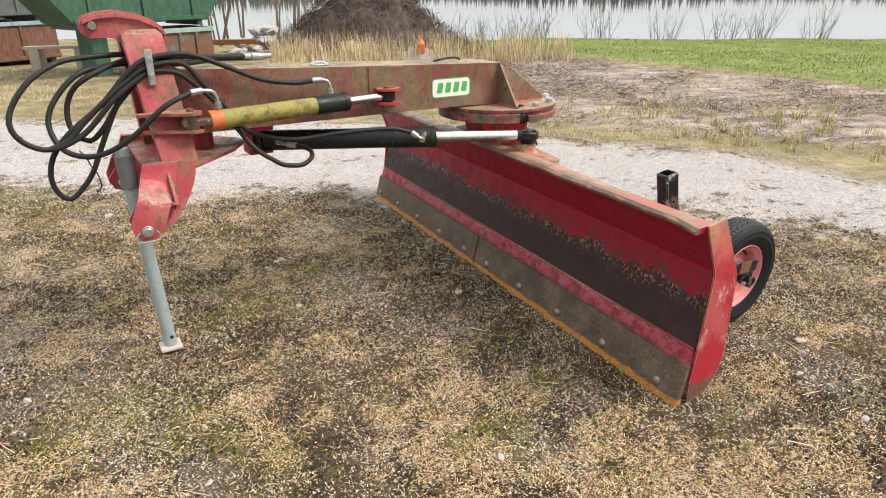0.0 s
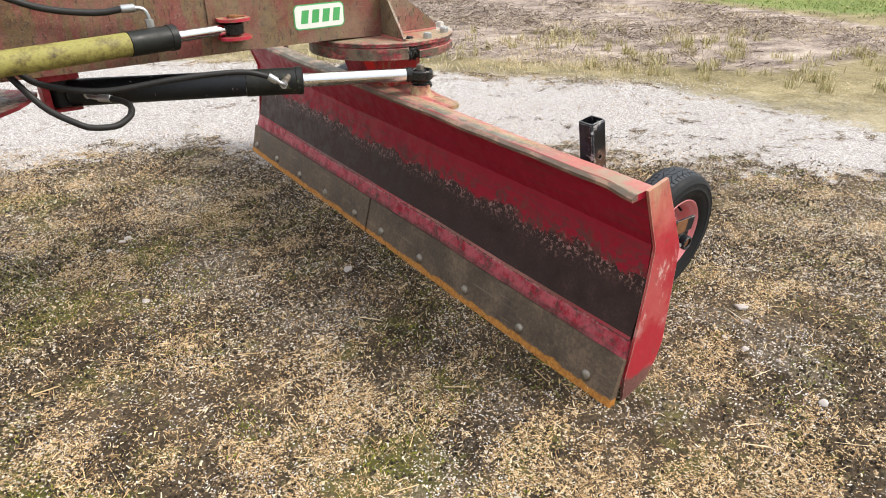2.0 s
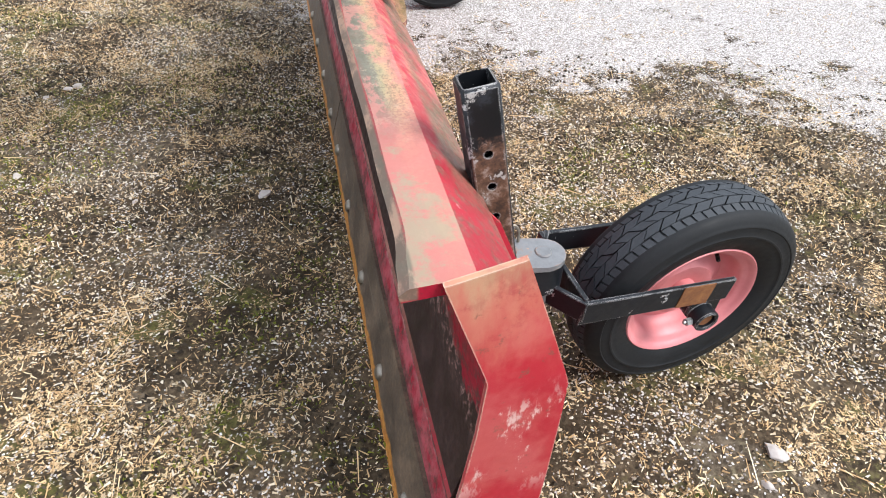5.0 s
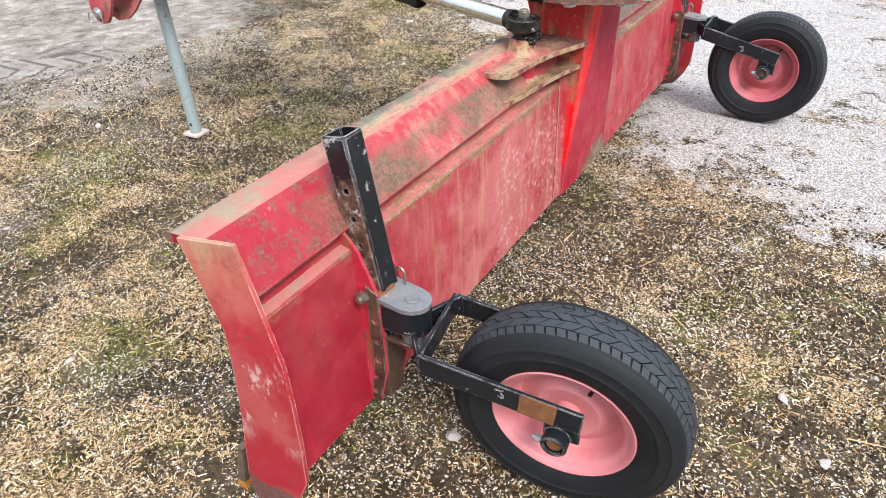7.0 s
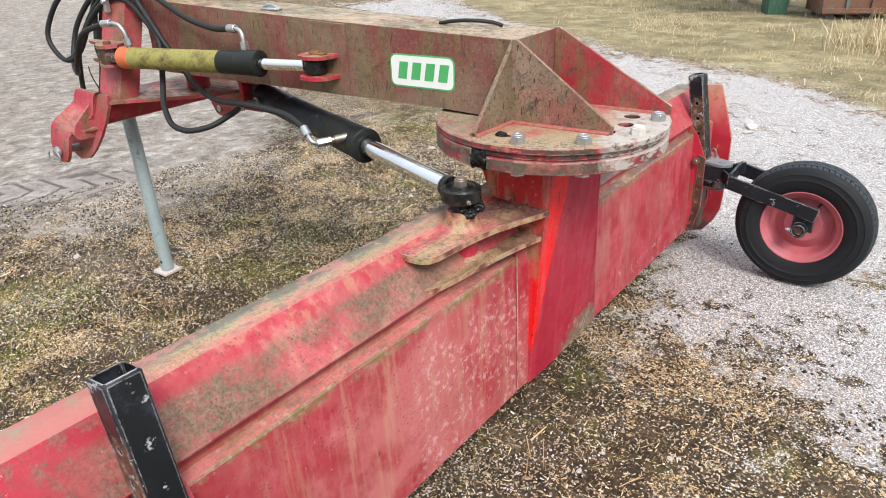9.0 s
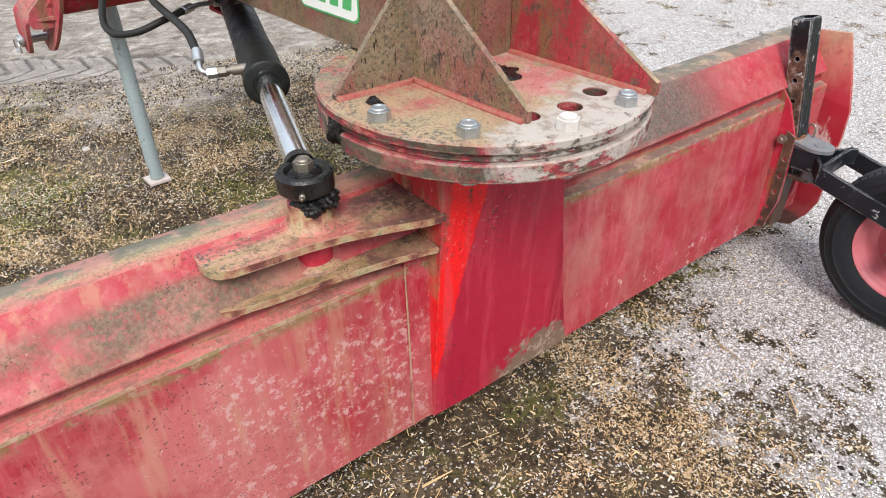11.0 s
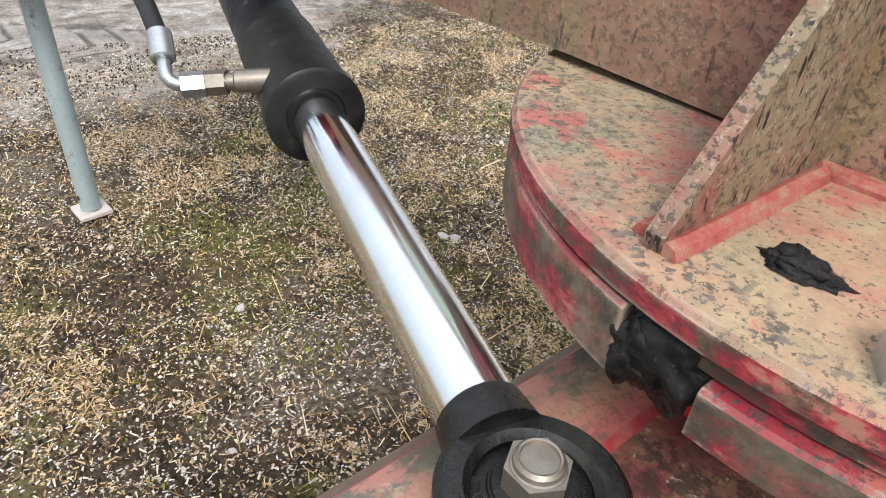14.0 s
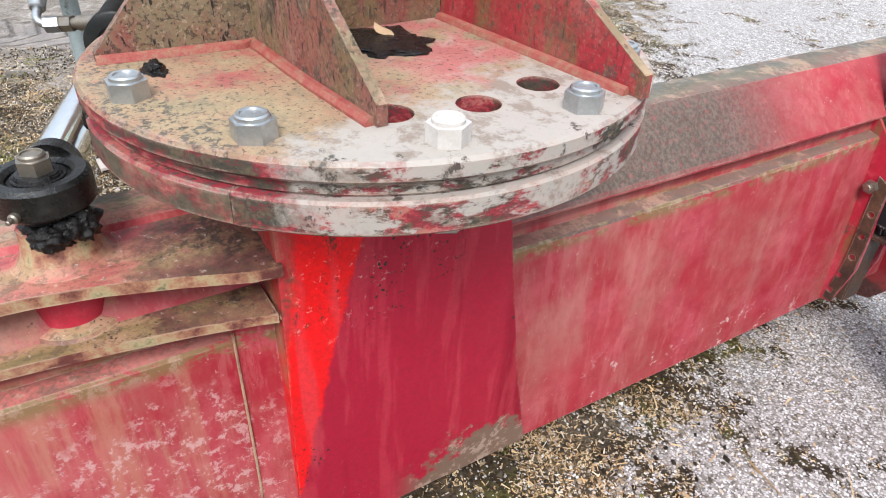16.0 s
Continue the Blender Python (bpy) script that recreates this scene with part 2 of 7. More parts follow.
def weather(m, c, fade=None, faded=PINK, olive=0.0, grime=0.0, pale=0.0, rust=0.0, specks=0.0, seed=0.0, edge=0.6, lichen=0.0):
    """Ages a coat of paint: ragged bleaching, olive growth in runs, grime, pale splashes, rust chips, dark specks and rubbed edges."""
    fine = m.noise(110, 8, 0.8, offset=seed + 9)
    if fade is not None:
        c = m.mix(m.math("MULTIPLY", m.patch(2.6, 0.55 - 0.14 * fade, 0.20, 6, 0.6, offset=seed + 1), 0.85), c, faded)
        c = m.mix(m.math("MULTIPLY", m.patch(11, 0.60 - 0.10 * fade, 0.12, 8, 0.66, offset=seed + 2), 0.45), c, tuple(min(1, v * 1.15 + 0.03) for v in faded))
    c = m.mix(m.math("MULTIPLY", m.step(fine, 0.42, 0.62), 0.22), c, (0.10, 0.02, 0.02))
    if olive:
        run = m.math("MULTIPLY", m.patch(7, 0.56 - 0.10 * olive, 0.10, 10, 0.7, stretch=(1.8, 1.8, 0.35), offset=seed + 3), m.step(fine, 0.30, 0.52))
        c = m.mix(m.math("MULTIPLY", run, 0.75), c, m.mix(m.patch(40, 0.5, 0.1, offset=seed + 4), (0.17, 0.135, 0.05), (0.085, 0.075, 0.04)))
    if pale:
        splash = m.math("MULTIPLY", m.patch(60, 0.60 - 0.04 * pale, 0.05, 8, 0.8, offset=seed + 5), m.patch(2.4, 0.56 - 0.06 * pale, 0.10, 6, 0.6, offset=seed + 6))
        c = m.mix(m.math("MULTIPLY", splash, 0.6), c, (0.62, 0.44, 0.39))
    if grime:
        g = m.math("MULTIPLY", m.patch(24, 0.58 - 0.07 * grime, 0.05, 12, 0.78, offset=seed + 7), m.patch(4, 0.50 - 0.08 * grime, 0.12, 6, 0.6, offset=seed + 8))
        c = m.mix(m.math("MULTIPLY", g, 0.85), c, m.mix(m.step(fine, 0.4, 0.6), (0.045, 0.042, 0.034), (0.13, 0.105, 0.075)))
    if rust:
        r = m.patch(19, 0.655 - 0.06 * rust, 0.018, 12, 0.8, offset=seed + 10)
        c = m.mix(m.math("MULTIPLY", r, 0.9), c, m.mix(m.step(fine, 0.42, 0.58), (0.22, 0.09, 0.045), (0.09, 0.042, 0.028)))
        m.bump(m.math("MULTIPLY", r, -1.0), 0.35, 0.0012)
    if specks:
        s = m.math("MULTIPLY", m.spots(110, 0.22 + 0.05 * specks, seed), m.patch(5.5, 0.62 - 0.06 * specks, 0.05, 5, 0.6, offset=seed + 12))
        c = m.mix(s, c, (0.035, 0.03, 0.026))
    if lichen:
        film = m.math("MULTIPLY", m.patch(3.0, 0.45, 0.16, 9, 0.68, offset=seed + 15), m.step(fine, 0.28, 0.50, 0.35, 1.0))
        c = m.mix(m.math("MULTIPLY", film, 0.8 * lichen), c, m.mix(m.patch(9, 0.5, 0.12, 8, 0.7, offset=seed + 16), (0.23, 0.185, 0.115), (0.145, 0.125, 0.080)))
        c = m.mix(m.math("MULTIPLY", m.patch(150, 0.53, 0.05, 6, 0.75, offset=seed + 17), 0.75 * lichen), c, (0.045, 0.038, 0.028))
        c = m.mix(m.math("MULTIPLY", m.patch(190, 0.575, 0.03, 5, 0.75, offset=seed + 18), 0.6 * lichen), c, (0.40, 0.31, 0.22))
        gash = m.math("MULTIPLY", m.patch(60, 0.63, 0.012, 3, 0.6, stretch=(1.8, 1.8, 0.45), offset=seed + 19), lichen)
        c = m.mix(gash, c, (0.018, 0.014, 0.012))
        m.bump(m.patch(150, 0.53, 0.06, 6, 0.75, offset=seed + 17), 0.6, 0.0014)
    if edge:
        e = m.math("MULTIPLY", m.edge(0.005), m.patch(16, 0.47, 0.06, offset=seed + 13))
        c = m.mix(m.math("MULTIPLY", e, edge), c, m.mix(m.step(fine, 0.42, 0.58), (0.50, 0.35, 0.28), (0.20, 0.10, 0.06)))
    m.bump(m.noise(22, 8, 0.7, offset=seed + 14), 0.22, 0.003)
    m.bump(fine, 0.35, 0.0009)
    return c, fine


def paint(name, base=RED, faded=PINK, fade=0.5, algae=0.35, dirt=0.3, chips=0.25, top=0.6, pale=0.3, rough=0.46, seed=0.0, lichen=0.0):
    """Old farm-machine paint; dust and growth lie on what faces up."""
    m = Mat(name)
    c, fine = weather(m, base, fade, faded, algae, dirt, pale, chips, dirt, seed, lichen=lichen)
    lie = m.math("MULTIPLY", m.step(m.up(), 0.60, 0.92), m.patch(8, 0.56 - 0.16 * top, 0.08, offset=seed + 20))
    soil = m.mix(m.patch(5, 0.48, 0.08, offset=seed + 21), (0.44, 0.32, 0.20), (0.24, 0.20, 0.11))
    soil = m.mix(m.patch(34, 0.53, 0.04, offset=seed + 22), soil, (0.10, 0.09, 0.065))
    c = m.mix(m.math("MULTIPLY", lie, 0.9), c, soil)
    return m.done(c, m.step(m.noise(14, 6, 0.7, offset=seed + 30), 0.35, 0.65, rough - 0.1, rough + 0.28))


RED_PAINT = paint("worn_red_paint", fade=0.5, algae=0.25, dirt=0.4, chips=0.4)
MAST_PINK = paint("bleached_red_paint", base=(0.44, 0.035, 0.055), faded=(0.54, 0.13, 0.14), fade=0.7, algae=0.55, dirt=0.35, chips=0.4, pale=0.1, top=0.7, seed=7.0, lichen=0.3)
# far mast leg: its shade is put into a darker copy of the red
FAR_LEG_SHADED = paint("far_leg_shaded_red", base=(0.20, 0.008, 0.02), faded=(0.26, 0.03, 0.04), fade=0.4, algae=0.2, dirt=0.2, chips=0.4, seed=31.0)
DARK_RED = paint("deep_red_paint", base=(0.38, 0.012, 0.03), faded=(0.44, 0.04, 0.06), fade=0.4, algae=0.2, dirt=0.4, chips=0.4, seed=11.0)
BOOM_PAINT = paint("brown_red_paint", base=(0.22, 0.050, 0.043), faded=(0.27, 0.12, 0.085), fade=0.8, algae=1.0, dirt=0.25, chips=0.4, top=1.1, pale=0.2, seed=13.0, lichen=0.6)


def moldboard_paint():
    """Red back and top; on the hollow front a scoured dark band with a ragged upper edge."""
    m = Mat("moldboard_paint", spec=0.3)
    z, q, s = m.axis(2), m.axis(0), m.axis(1)
    fine = m.noise(110, 8, 0.8, offset=9)
    mid = m.noise(13, 8, 0.7, offset=3)

    def zone(a, c, soft=0.12):
        return m.math("MULTIPLY", m.step(s, a - soft, a + soft), m.step(s, c + soft, c - soft))

    def both(*f):
        out = f[0]
        for k in f[1:]:
            out = m.math("MULTIPLY", out, k)
        return out

    # bleaching in soft clouds, strongest on the middle panels
    base = m.mix(m.step(m.noise(1.9, 5, 0.55, offset=1), 0.36, 0.64), (0.35, 0.010, 0.026), (0.41, 0.030, 0.046))
    base = m.mix(m.step(m.noise(6, 7, 0.68, stretch=(1, 1, 0.6), offset=101), 0.36, 0.68, 0.02, 0.34), base, (0.36, 0.235, 0.18))
    base = m.mix(both(m.patch(5, 0.47, 0.16, 8, 0.62, offset=4), m.step(s, 0.30, 0.80, 0.04, 0.42)), base, (0.54, 0.11, 0.135))
    base = m.mix(both(m.step(m.noise(26, 8, 0.7, offset=5), 0.42, 0.64), 0.45), base, (0.32, 0.012, 0.03))
    base = m.mix(both(m.patch(20, 0.52, 0.08, 9, 0.72, stretch=(1.6, 1.6, 0.30), offset=15), m.step(s, 0.30, 0.80, 0.04, 0.20)), base, (0.56, 0.20, 0.19))
    # deeper red towards the near end
    base = m.mix(both(m.step(s, 0.75, 0.35), 0.55), base, m.mix(m.step(mid, 0.40, 0.60), (0.27, 0.007, 0.022), (0.36, 0.012, 0.032)))
    cloud = both(zone(0.50, 1.28, 0.18), m.patch(3.3, 0.45, 0.14, 8, 0.62, offset=6))
    base = m.mix(both(cloud, 0.55), base, (0.60, 0.22, 0.20))
    runs = both(zone(0.55, 1.55, 0.2), m.patch(9, 0.50, 0.12, 8, 0.64, stretch=(2.2, 2.2, 0.22), offset=7))
    base = m.mix(both(runs, 0.30), base, (0.52, 0.34, 0.20))
    film = both(zone(2.02, 2.55, 0.2), m.step(z, 0.15, 0.60), m.patch(4, 0.40, 0.18, 7, 0.6, stretch=(1.5, 1.5, 0.5), offset=8))
    base = m.mix(both(film, 0.55), base, (0.50, 0.24, 0.20))
    # white spatter low on the panel by the column, and along the far bottom
    spatter = both(zone(1.05, 1.60, 0.10), m.step(z, 0.66, 0.55), m.patch(40, 0.52, 0.06, 9, 0.78, offset=10), m.patch(5, 0.40, 0.10, 6, 0.6, offset=11))
    base = m.mix(both(spatter, 0.58), base, (0.66, 0.45, 0.42))
    foot = both(zone(2.1, 3.0, 0.2), m.step(z, 0.34, 0.20), m.patch(14, 0.575, 0.04, 9, 0.74, offset=12))
    base = m.mix(both(foot, 0.85), base, (0.70, 0.54, 0.50))
    base = m.mix(both(m.patch(75, 0.635, 0.02, 8, 0.8, offset=13), 0.7), base, (0.68, 0.50, 0.46))
    # the sloping upper back: olive film, grey moss under the far lip, black specks in clusters
    slope = m.step(m.up(), 0.35, 0.60)
    grain = m.step(m.noise(75, 8, 0.8, offset=40), 0.30, 0.52)
    below = m.step(z, 0.786, 0.764)
    olive = both(slope, below, grain, zone(0.30, 1.30, 0.12), m.patch(4.5, 0.32, 0.16, 9, 0.68, stretch=(1, 0.7, 1), offset=24))
    base = m.mix(both(olive, 0.90), base, m.mix(m.patch(7, 0.46, 0.14, 8, 0.7, offset=124), m.mix(m.step(fine, 0.4, 0.6), (0.085, 0.075, 0.045), (0.17, 0.14, 0.085)), m.mix(m.step(fine, 0.4, 0.6), (0.20, 0.11, 0.075), (0.34, 0.17, 0.13))))
    brown = both(slope, grain, zone(0.02, 0.42, 0.06), m.patch(24, 0.49, 0.10, 8, 0.74, offset=30))
    base = m.mix(both(brown, 0.7), base, m.mix(m.step(fine, 0.4, 0.6), (0.10, 0.06, 0.04), (0.22, 0.12, 0.09)))
    grey = both(slope, m.step(grain, -0.6, 1.0), zone(1.85, 2.75, 0.2), m.step(m.math("ADD", q, m.math("MULTIPLY", m.noise(7, 8, 0.7, offset=26), 0.16)), 0.40, 0.30))
    base = m.mix(both(grey, 0.92), base, m.mix(m.step(fine, 0.4, 0.6), (0.060, 0.060, 0.046), (0.14, 0.122, 0.095)))
    specks = both(slope, zone(0.05, 1.5, 0.1), m.spots(135, 0.27, 19.0), m.patch(5, 0.47, 0.10, 5, 0.6, offset=29), 0.75)
    base = m.mix(specks, base, (0.05, 0.04, 0.03))
    dots = both(m.step(m.up(), 0.3, 0.1), zone(0.55, 1.30, 0.1), m.spots(120, 0.24, 27.0), m.patch(4, 0.49, 0.08, 5, 0.6, offset=130), 0.75)
    base = m.mix(dots, base, (0.06, 0.045, 0.035))
    # growth caught on the ledge; the recess's shade is coloured in as a dark line
    ledge = both(m.step(z, 0.612, 0.640), m.step(z, 0.672, 0.658), m.step(q, 0.17, 0.19), m.patch(16, 0.47, 0.06, 9, 0.72, stretch=(1, 0.5, 1), offset=31))
    base = m.mix(both(ledge, m.step(s, 0.3, 0.6, 0.25, 0.8)), base, m.mix(m.patch(40, 0.5, 0.06, offset=33), (0.20, 0.15, 0.06), (0.33, 0.24, 0.15)))
    crease_shade = both(m.step(z, 0.664, 0.672), m.step(z, 0.690, 0.682), m.step(q, 0.17, 0.19))
    base = m.mix(both(crease_shade, 0.6), base, (0.10, 0.03, 0.025))
    chips = m.patch(19, 0.64, 0.018, 12, 0.8, offset=35)
    base = m.mix(both(chips, 0.85), base, m.mix(m.step(fine, 0.42, 0.58), (0.20, 0.09, 0.05), (0.10, 0.05, 0.035)))
    rub = both(m.edge(0.005), m.patch(14, 0.47, 0.06, offset=36))
    base = m.mix(both(rub, 0.65), base, (0.52, 0.34, 0.28))
    m.bump(m.noise(9, 6, 0.6, offset=37), 0.25, 0.004)
    m.bump(fine, 0.25, 0.0008)
    across = m.math("ADD", q, m.math("MULTIPLY", m.math("SUBTRACT", m.noise(5, 10, 0.72, stretch=(1, 0.3, 1), offset=25), 0.5), 0.16))
    lip = m.ramp(m.math("MULTIPLY", across, 8.0), [(0.08, (0.10, 0.098, 0.075)), (0.34, (0.18, 0.17, 0.125)), (0.48, (0.34, 0.28, 0.16)), (0.62, (0.44, 0.27, 0.16)), (0.82, (0.50, 0.15, 0.13))])
    lip = m.mix(m.math("MULTIPLY", m.patch(60, 0.47, 0.14, stretch=(1, 0.35, 1), offset=27), 0.55), lip, (0.11, 0.10, 0.07))
    lip = m.mix(m.math("MULTIPLY", m.patch(28, 0.56, 0.05, offset=127), 0.5), lip, (0.46, 0.36, 0.26))
    lip = m.mix(m.math("MULTIPLY", m.patch(150, 0.50, 0.06, 6, 0.74, offset=227), 0.5), lip, (0.13, 0.10, 0.075))
    lip = m.mix(m.math("MULTIPLY", m.patch(12, 0.52, 0.06, 9, 0.74, stretch=(1, 0.5, 1), offset=228), 0.55), lip, (0.50, 0.20, 0.17))
    lip = m.mix(both(zone(2.0, 3.6, 0.2), 0.75), lip, m.mix(m.patch(12, 0.48, 0.10, offset=38), (0.12, 0.11, 0.085), (0.34, 0.24, 0.17)))
    lip = m.mix(both(zone(-0.5, 0.45, 0.15), 0.88), lip, m.mix(m.patch(9, 0.50, 0.12, offset=39), (0.44, 0.15, 0.13), (0.31, 0.23, 0.16)))
    base = m.mix(m.math("MULTIPLY", m.step(m.up(), 0.80, 0.95), m.patch(6, 0.16, 0.30, 8, 0.62, stretch=(1, 0.4, 1), offset=28)), base, lip)
    # scoured front
    front = m.step(m.math("SUBTRACT", 0.165, q), -0.004, 0.004)
    wave = m.math("ADD", z, m.math("ADD", m.math("MULTIPLY", m.noise(4.5, 12, 0.75, offset=70), 0.24), m.math("MULTIPLY", m.noise(60, 6, 0.8, offset=72), 0.06)))
    low = m.step(m.math("ADD", z, m.math("MULTIPLY", m.noise(14, 10, 0.75, offset=75), 0.035)), 0.262, 0.272)
    band = m.math("MULTIPLY", m.math("MULTIPLY", m.step(wave, 0.625, 0.605), low), front)
    scour = m.ramp(m.math("ADD", m.math("MULTIPLY", fine, 0.5), m.math("MULTIPLY", mid, 0.5)), [(0.34, (0.015, 0.009, 0.009)), (0.50, (0.034, 0.018, 0.017)), (0.66, (0.080, 0.042, 0.036))])
    fore = m.mix(m.math("MULTIPLY", m.step(fine, 0.40, 0.62), 0.45), (0.31, 0.005, 0.025), (0.20, 0.005, 0.018))
    scratch = m.math("MULTIPLY", m.patch(60, 0.56, 0.04, 4, 0.6, stretch=(1, 0.05, 1), offset=80), 0.4)
    fore = m.mix(scratch, fore, (0.10, 0.03, 0.03))
    fringe = m.math("MULTIPLY", m.math("MULTIPLY", m.step(wave, 0.70, 0.63), m.step(wave, 0.54, 0.61)), m.patch(60, 0.53, 0.04, offset=77))
    scour = m.mix(m.math("MULTIPLY", fringe, 0.7), scour, (0.46, 0.26, 0.24))
    fore = m.mix(m.math("MULTIPLY", m.math("MULTIPLY", m.step(wave, 0.76, 0.62), m.patch(26, 0.49, 0.05, offset=90)), 0.9), fore, (0.09, 0.04, 0.035))
    strip = m.math("MULTIPLY", m.step(z, 0.275, 0.255), m.patch(15, 0.38, 0.20, offset=92))
    fore = m.mix(m.math("MULTIPLY", strip, 0.8), fore, (0.46, 0.10, 0.12))
    fore = m.mix(m.math("MULTIPLY", m.math("MULTIPLY", m.step(z, 0.240, 0.252), m.step(z, 0.272, 0.262)), m.patch(34, 0.47, 0.08, offset=99)), fore, (0.50, 0.27, 0.26))
    fore = m.mix(m.math("MULTIPLY", m.step(z, 0.275, 0.255), m.patch(9, 0.66, 0.03, offset=94)), fore, (0.07, 0.045, 0.038))
    # ragged dirt line over the cutting edge, with the edge's shade coloured in
    seam = m.math("MULTIPLY", m.step(m.math("ADD", z, m.math("MULTIPLY", m.noise(20, 8, 0.75, offset=96), 0.06)), 0.240, 0.226), m.patch(3.5, 0.40, 0.10, 6, 0.6, offset=97))
    fore = m.mix(m.math("MULTIPLY", seam, 0.55), fore, m.mix(m.step(fine, 0.42, 0.60), (0.016, 0.012, 0.011), (0.11, 0.075, 0.06)))
    c = m.mix(m.math("MULTIPLY", front, m.step(m.up(), 0.6, 0.3)), base, m.mix(band, fore, scour))
    nose = both(m.step(q, 0.018, 0.012), m.step(z, 0.780, 0.786), m.step(s, -0.10, 0.05, 0.5, 1.0))
    c = m.mix(both(nose, 0.9), c, m.mix(m.patch(14, 0.48, 0.12, 8, 0.7, stretch=(1, 0.4, 1), offset=138), (0.13, 0.115, 0.085), (0.34, 0.235, 0.165)))
    return m.done(c, m.step(mid, 0.35, 0.65, 0.36, 0.68))


MOLDBOARD = moldboard_paint()


def column_paint():
    """Deep red paint with a fresh bright red repaint on one corner, bare dirty metal low on the other."""
    m = Mat("column_paint", spec=0.22)
    s, z = m.axis(1), m.axis(2)
    fold = m.patch(3.5, 0.48, 0.03, 6, 0.55, stretch=(1, 1, 0.06), offset=4)
    c = m.mix(fold, (0.30, 0.006, 0.026), (0.41, 0.013, 0.040))
    c = m.mix(m.math("MULTIPLY", m.patch(8, 0.54, 0.06, 8, 0.65, stretch=(1.5, 1.5, 0.14), offset=14), 0.3), c, (0.60, 0.07, 0.095))
    line = m.math("SUBTRACT", m.math("SUBTRACT", s, 1.610), m.math("MULTIPLY", m.math("SUBTRACT", z, 0.42), 0.23))
    fresh = m.step(m.math("ADD", line, m.math("MULTIPLY", m.noise(18, 8, 0.7, offset=6), 0.035)), 0.044, 0.034)
    dull = m.mix(m.patch(7, 0.50, 0.10, 8, 0.66, stretch=(1.5, 1.5, 0.3), offset=9), (0.54, 0.035, 0.036), (0.42, 0.20, 0.11))
    hem = m.math("SUBTRACT", m.math("SUBTRACT", s, 1.585), m.math("MULTIPLY", m.math("SUBTRACT", z, 0.42), 0.115))
    strip = m.step(m.math("ADD", hem, m.math("MULTIPLY", m.math("SUBTRACT", m.noise(18, 8, 0.7, offset=7), 0.5), 0.030)), -0.006, 0.006)
    c = m.mix(fresh, c, m.mix(strip, dull, m.mix(m.step(m.noise(9, 5, offset=8), 0.4, 0.6), (0.92, 0.010, 0.012), (0.84, 0.012, 0.016))))
    drip = m.math("MULTIPLY", m.patch(26, 0.60, 0.02, 9, 0.75, stretch=(1.4, 1.4, 0.6), offset=11), m.math("MULTIPLY", m.step(s, 1.76, 1.70), m.step(z, 0.58, 0.72)))
    c = m.mix(m.math("MULTIPLY", drip, 0.9), c, (0.07, 0.040, 0.025))
    c = m.mix(m.math("MULTIPLY", m.patch(12, 0.56, 0.10, 7, 0.62, stretch=(1.6, 1.6, 0.12), offset=16), 0.35), c, (0.62, 0.09, 0.11))
    c, fine = weather(m, c, None, PINK, 0.0, 0.0, 0.3, 0.05, 0.55, 17.0, 0.35)
    low = m.math("MULTIPLY", m.step(m.math("ADD", z, m.math("MULTIPLY", m.noise(7, 12, 0.75, offset=44), 0.42)), 0.47, 0.445), m.step(s, 1.76, 1.86))
    c = m.mix(low, c, m.mix(m.patch(30, 0.5, 0.06, offset=46), (0.19, 0.12, 0.085), (0.38, 0.27, 0.21)))
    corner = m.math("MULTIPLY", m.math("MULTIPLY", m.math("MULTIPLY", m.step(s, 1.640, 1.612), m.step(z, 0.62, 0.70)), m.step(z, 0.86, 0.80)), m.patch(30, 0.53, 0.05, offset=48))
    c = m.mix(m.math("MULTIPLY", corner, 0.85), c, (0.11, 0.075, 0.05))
    return m.done(c, m.step(m.noise(12, 6, offset=50), 0.35, 0.65, 0.30, 0.52))


COLUMN = column_paint()


def end_paint():
    """Tan and pink towards the top, white scuffs half way, dark scoured foot."""
    m = Mat("end_plate_paint")
    z = m.axis(2)
    fine, mid = m.noise(110, 8, 0.8, offset=9), m.noise(8, 9, 0.7, offset=3)
    c = m.mix(m.patch(4, 0.46, 0.14, 8, 0.62, offset=2), (0.38, 0.015, 0.028), (0.43, 0.07, 0.07))
    high = m.math("ADD", z, m.math("MULTIPLY", m.math("SUBTRACT", m.noise(6, 10, 0.7, stretch=(1, 1, 0.4), offset=5), 0.5), 0.5))
    c = m.mix(m.math("MULTIPLY", m.step(high, 0.60, 0.80), 0.70), c, m.mix(m.patch(9, 0.48, 0.10, offset=6), (0.46, 0.19, 0.125), (0.33, 0.10, 0.075)))
    c = m.mix(m.math("MULTIPLY", m.step(high, 0.76, 0.86), 0.6), c, (0.40, 0.30, 0.17))
    scuff = m.math("MULTIPLY", m.math("MULTIPLY", m.step(z, 0.22, 0.36), m.step(z, 0.60, 0.46)), m.patch(8, 0.53, 0.06, 10, 0.74, stretch=(1.6, 1, 0.6), offset=7))
    c = m.mix(m.math("MULTIPLY", scuff, 0.8), c, (0.66, 0.50, 0.46))
    low = m.step(m.math("ADD", z, m.math("MULTIPLY", mid, 0.22)), 0.22, 0.19)
    c = m.mix(m.math("MULTIPLY", low, 0.85), c, m.mix(m.step(fine, 0.4, 0.6), (0.07, 0.045, 0.04), (0.16, 0.10, 0.08)))
    c = m.mix(m.math("MULTIPLY", m.patch(30, 0.60, 0.03, offset=8), 0.6), c, (0.16, 0.07, 0.05))
    c = m.mix(m.math("MULTIPLY", m.edge(0.004), m.patch(14, 0.42, 0.06, offset=10)), c, (0.54, 0.40, 0.32))
    m.bump(mid, 0.3, 0.004)
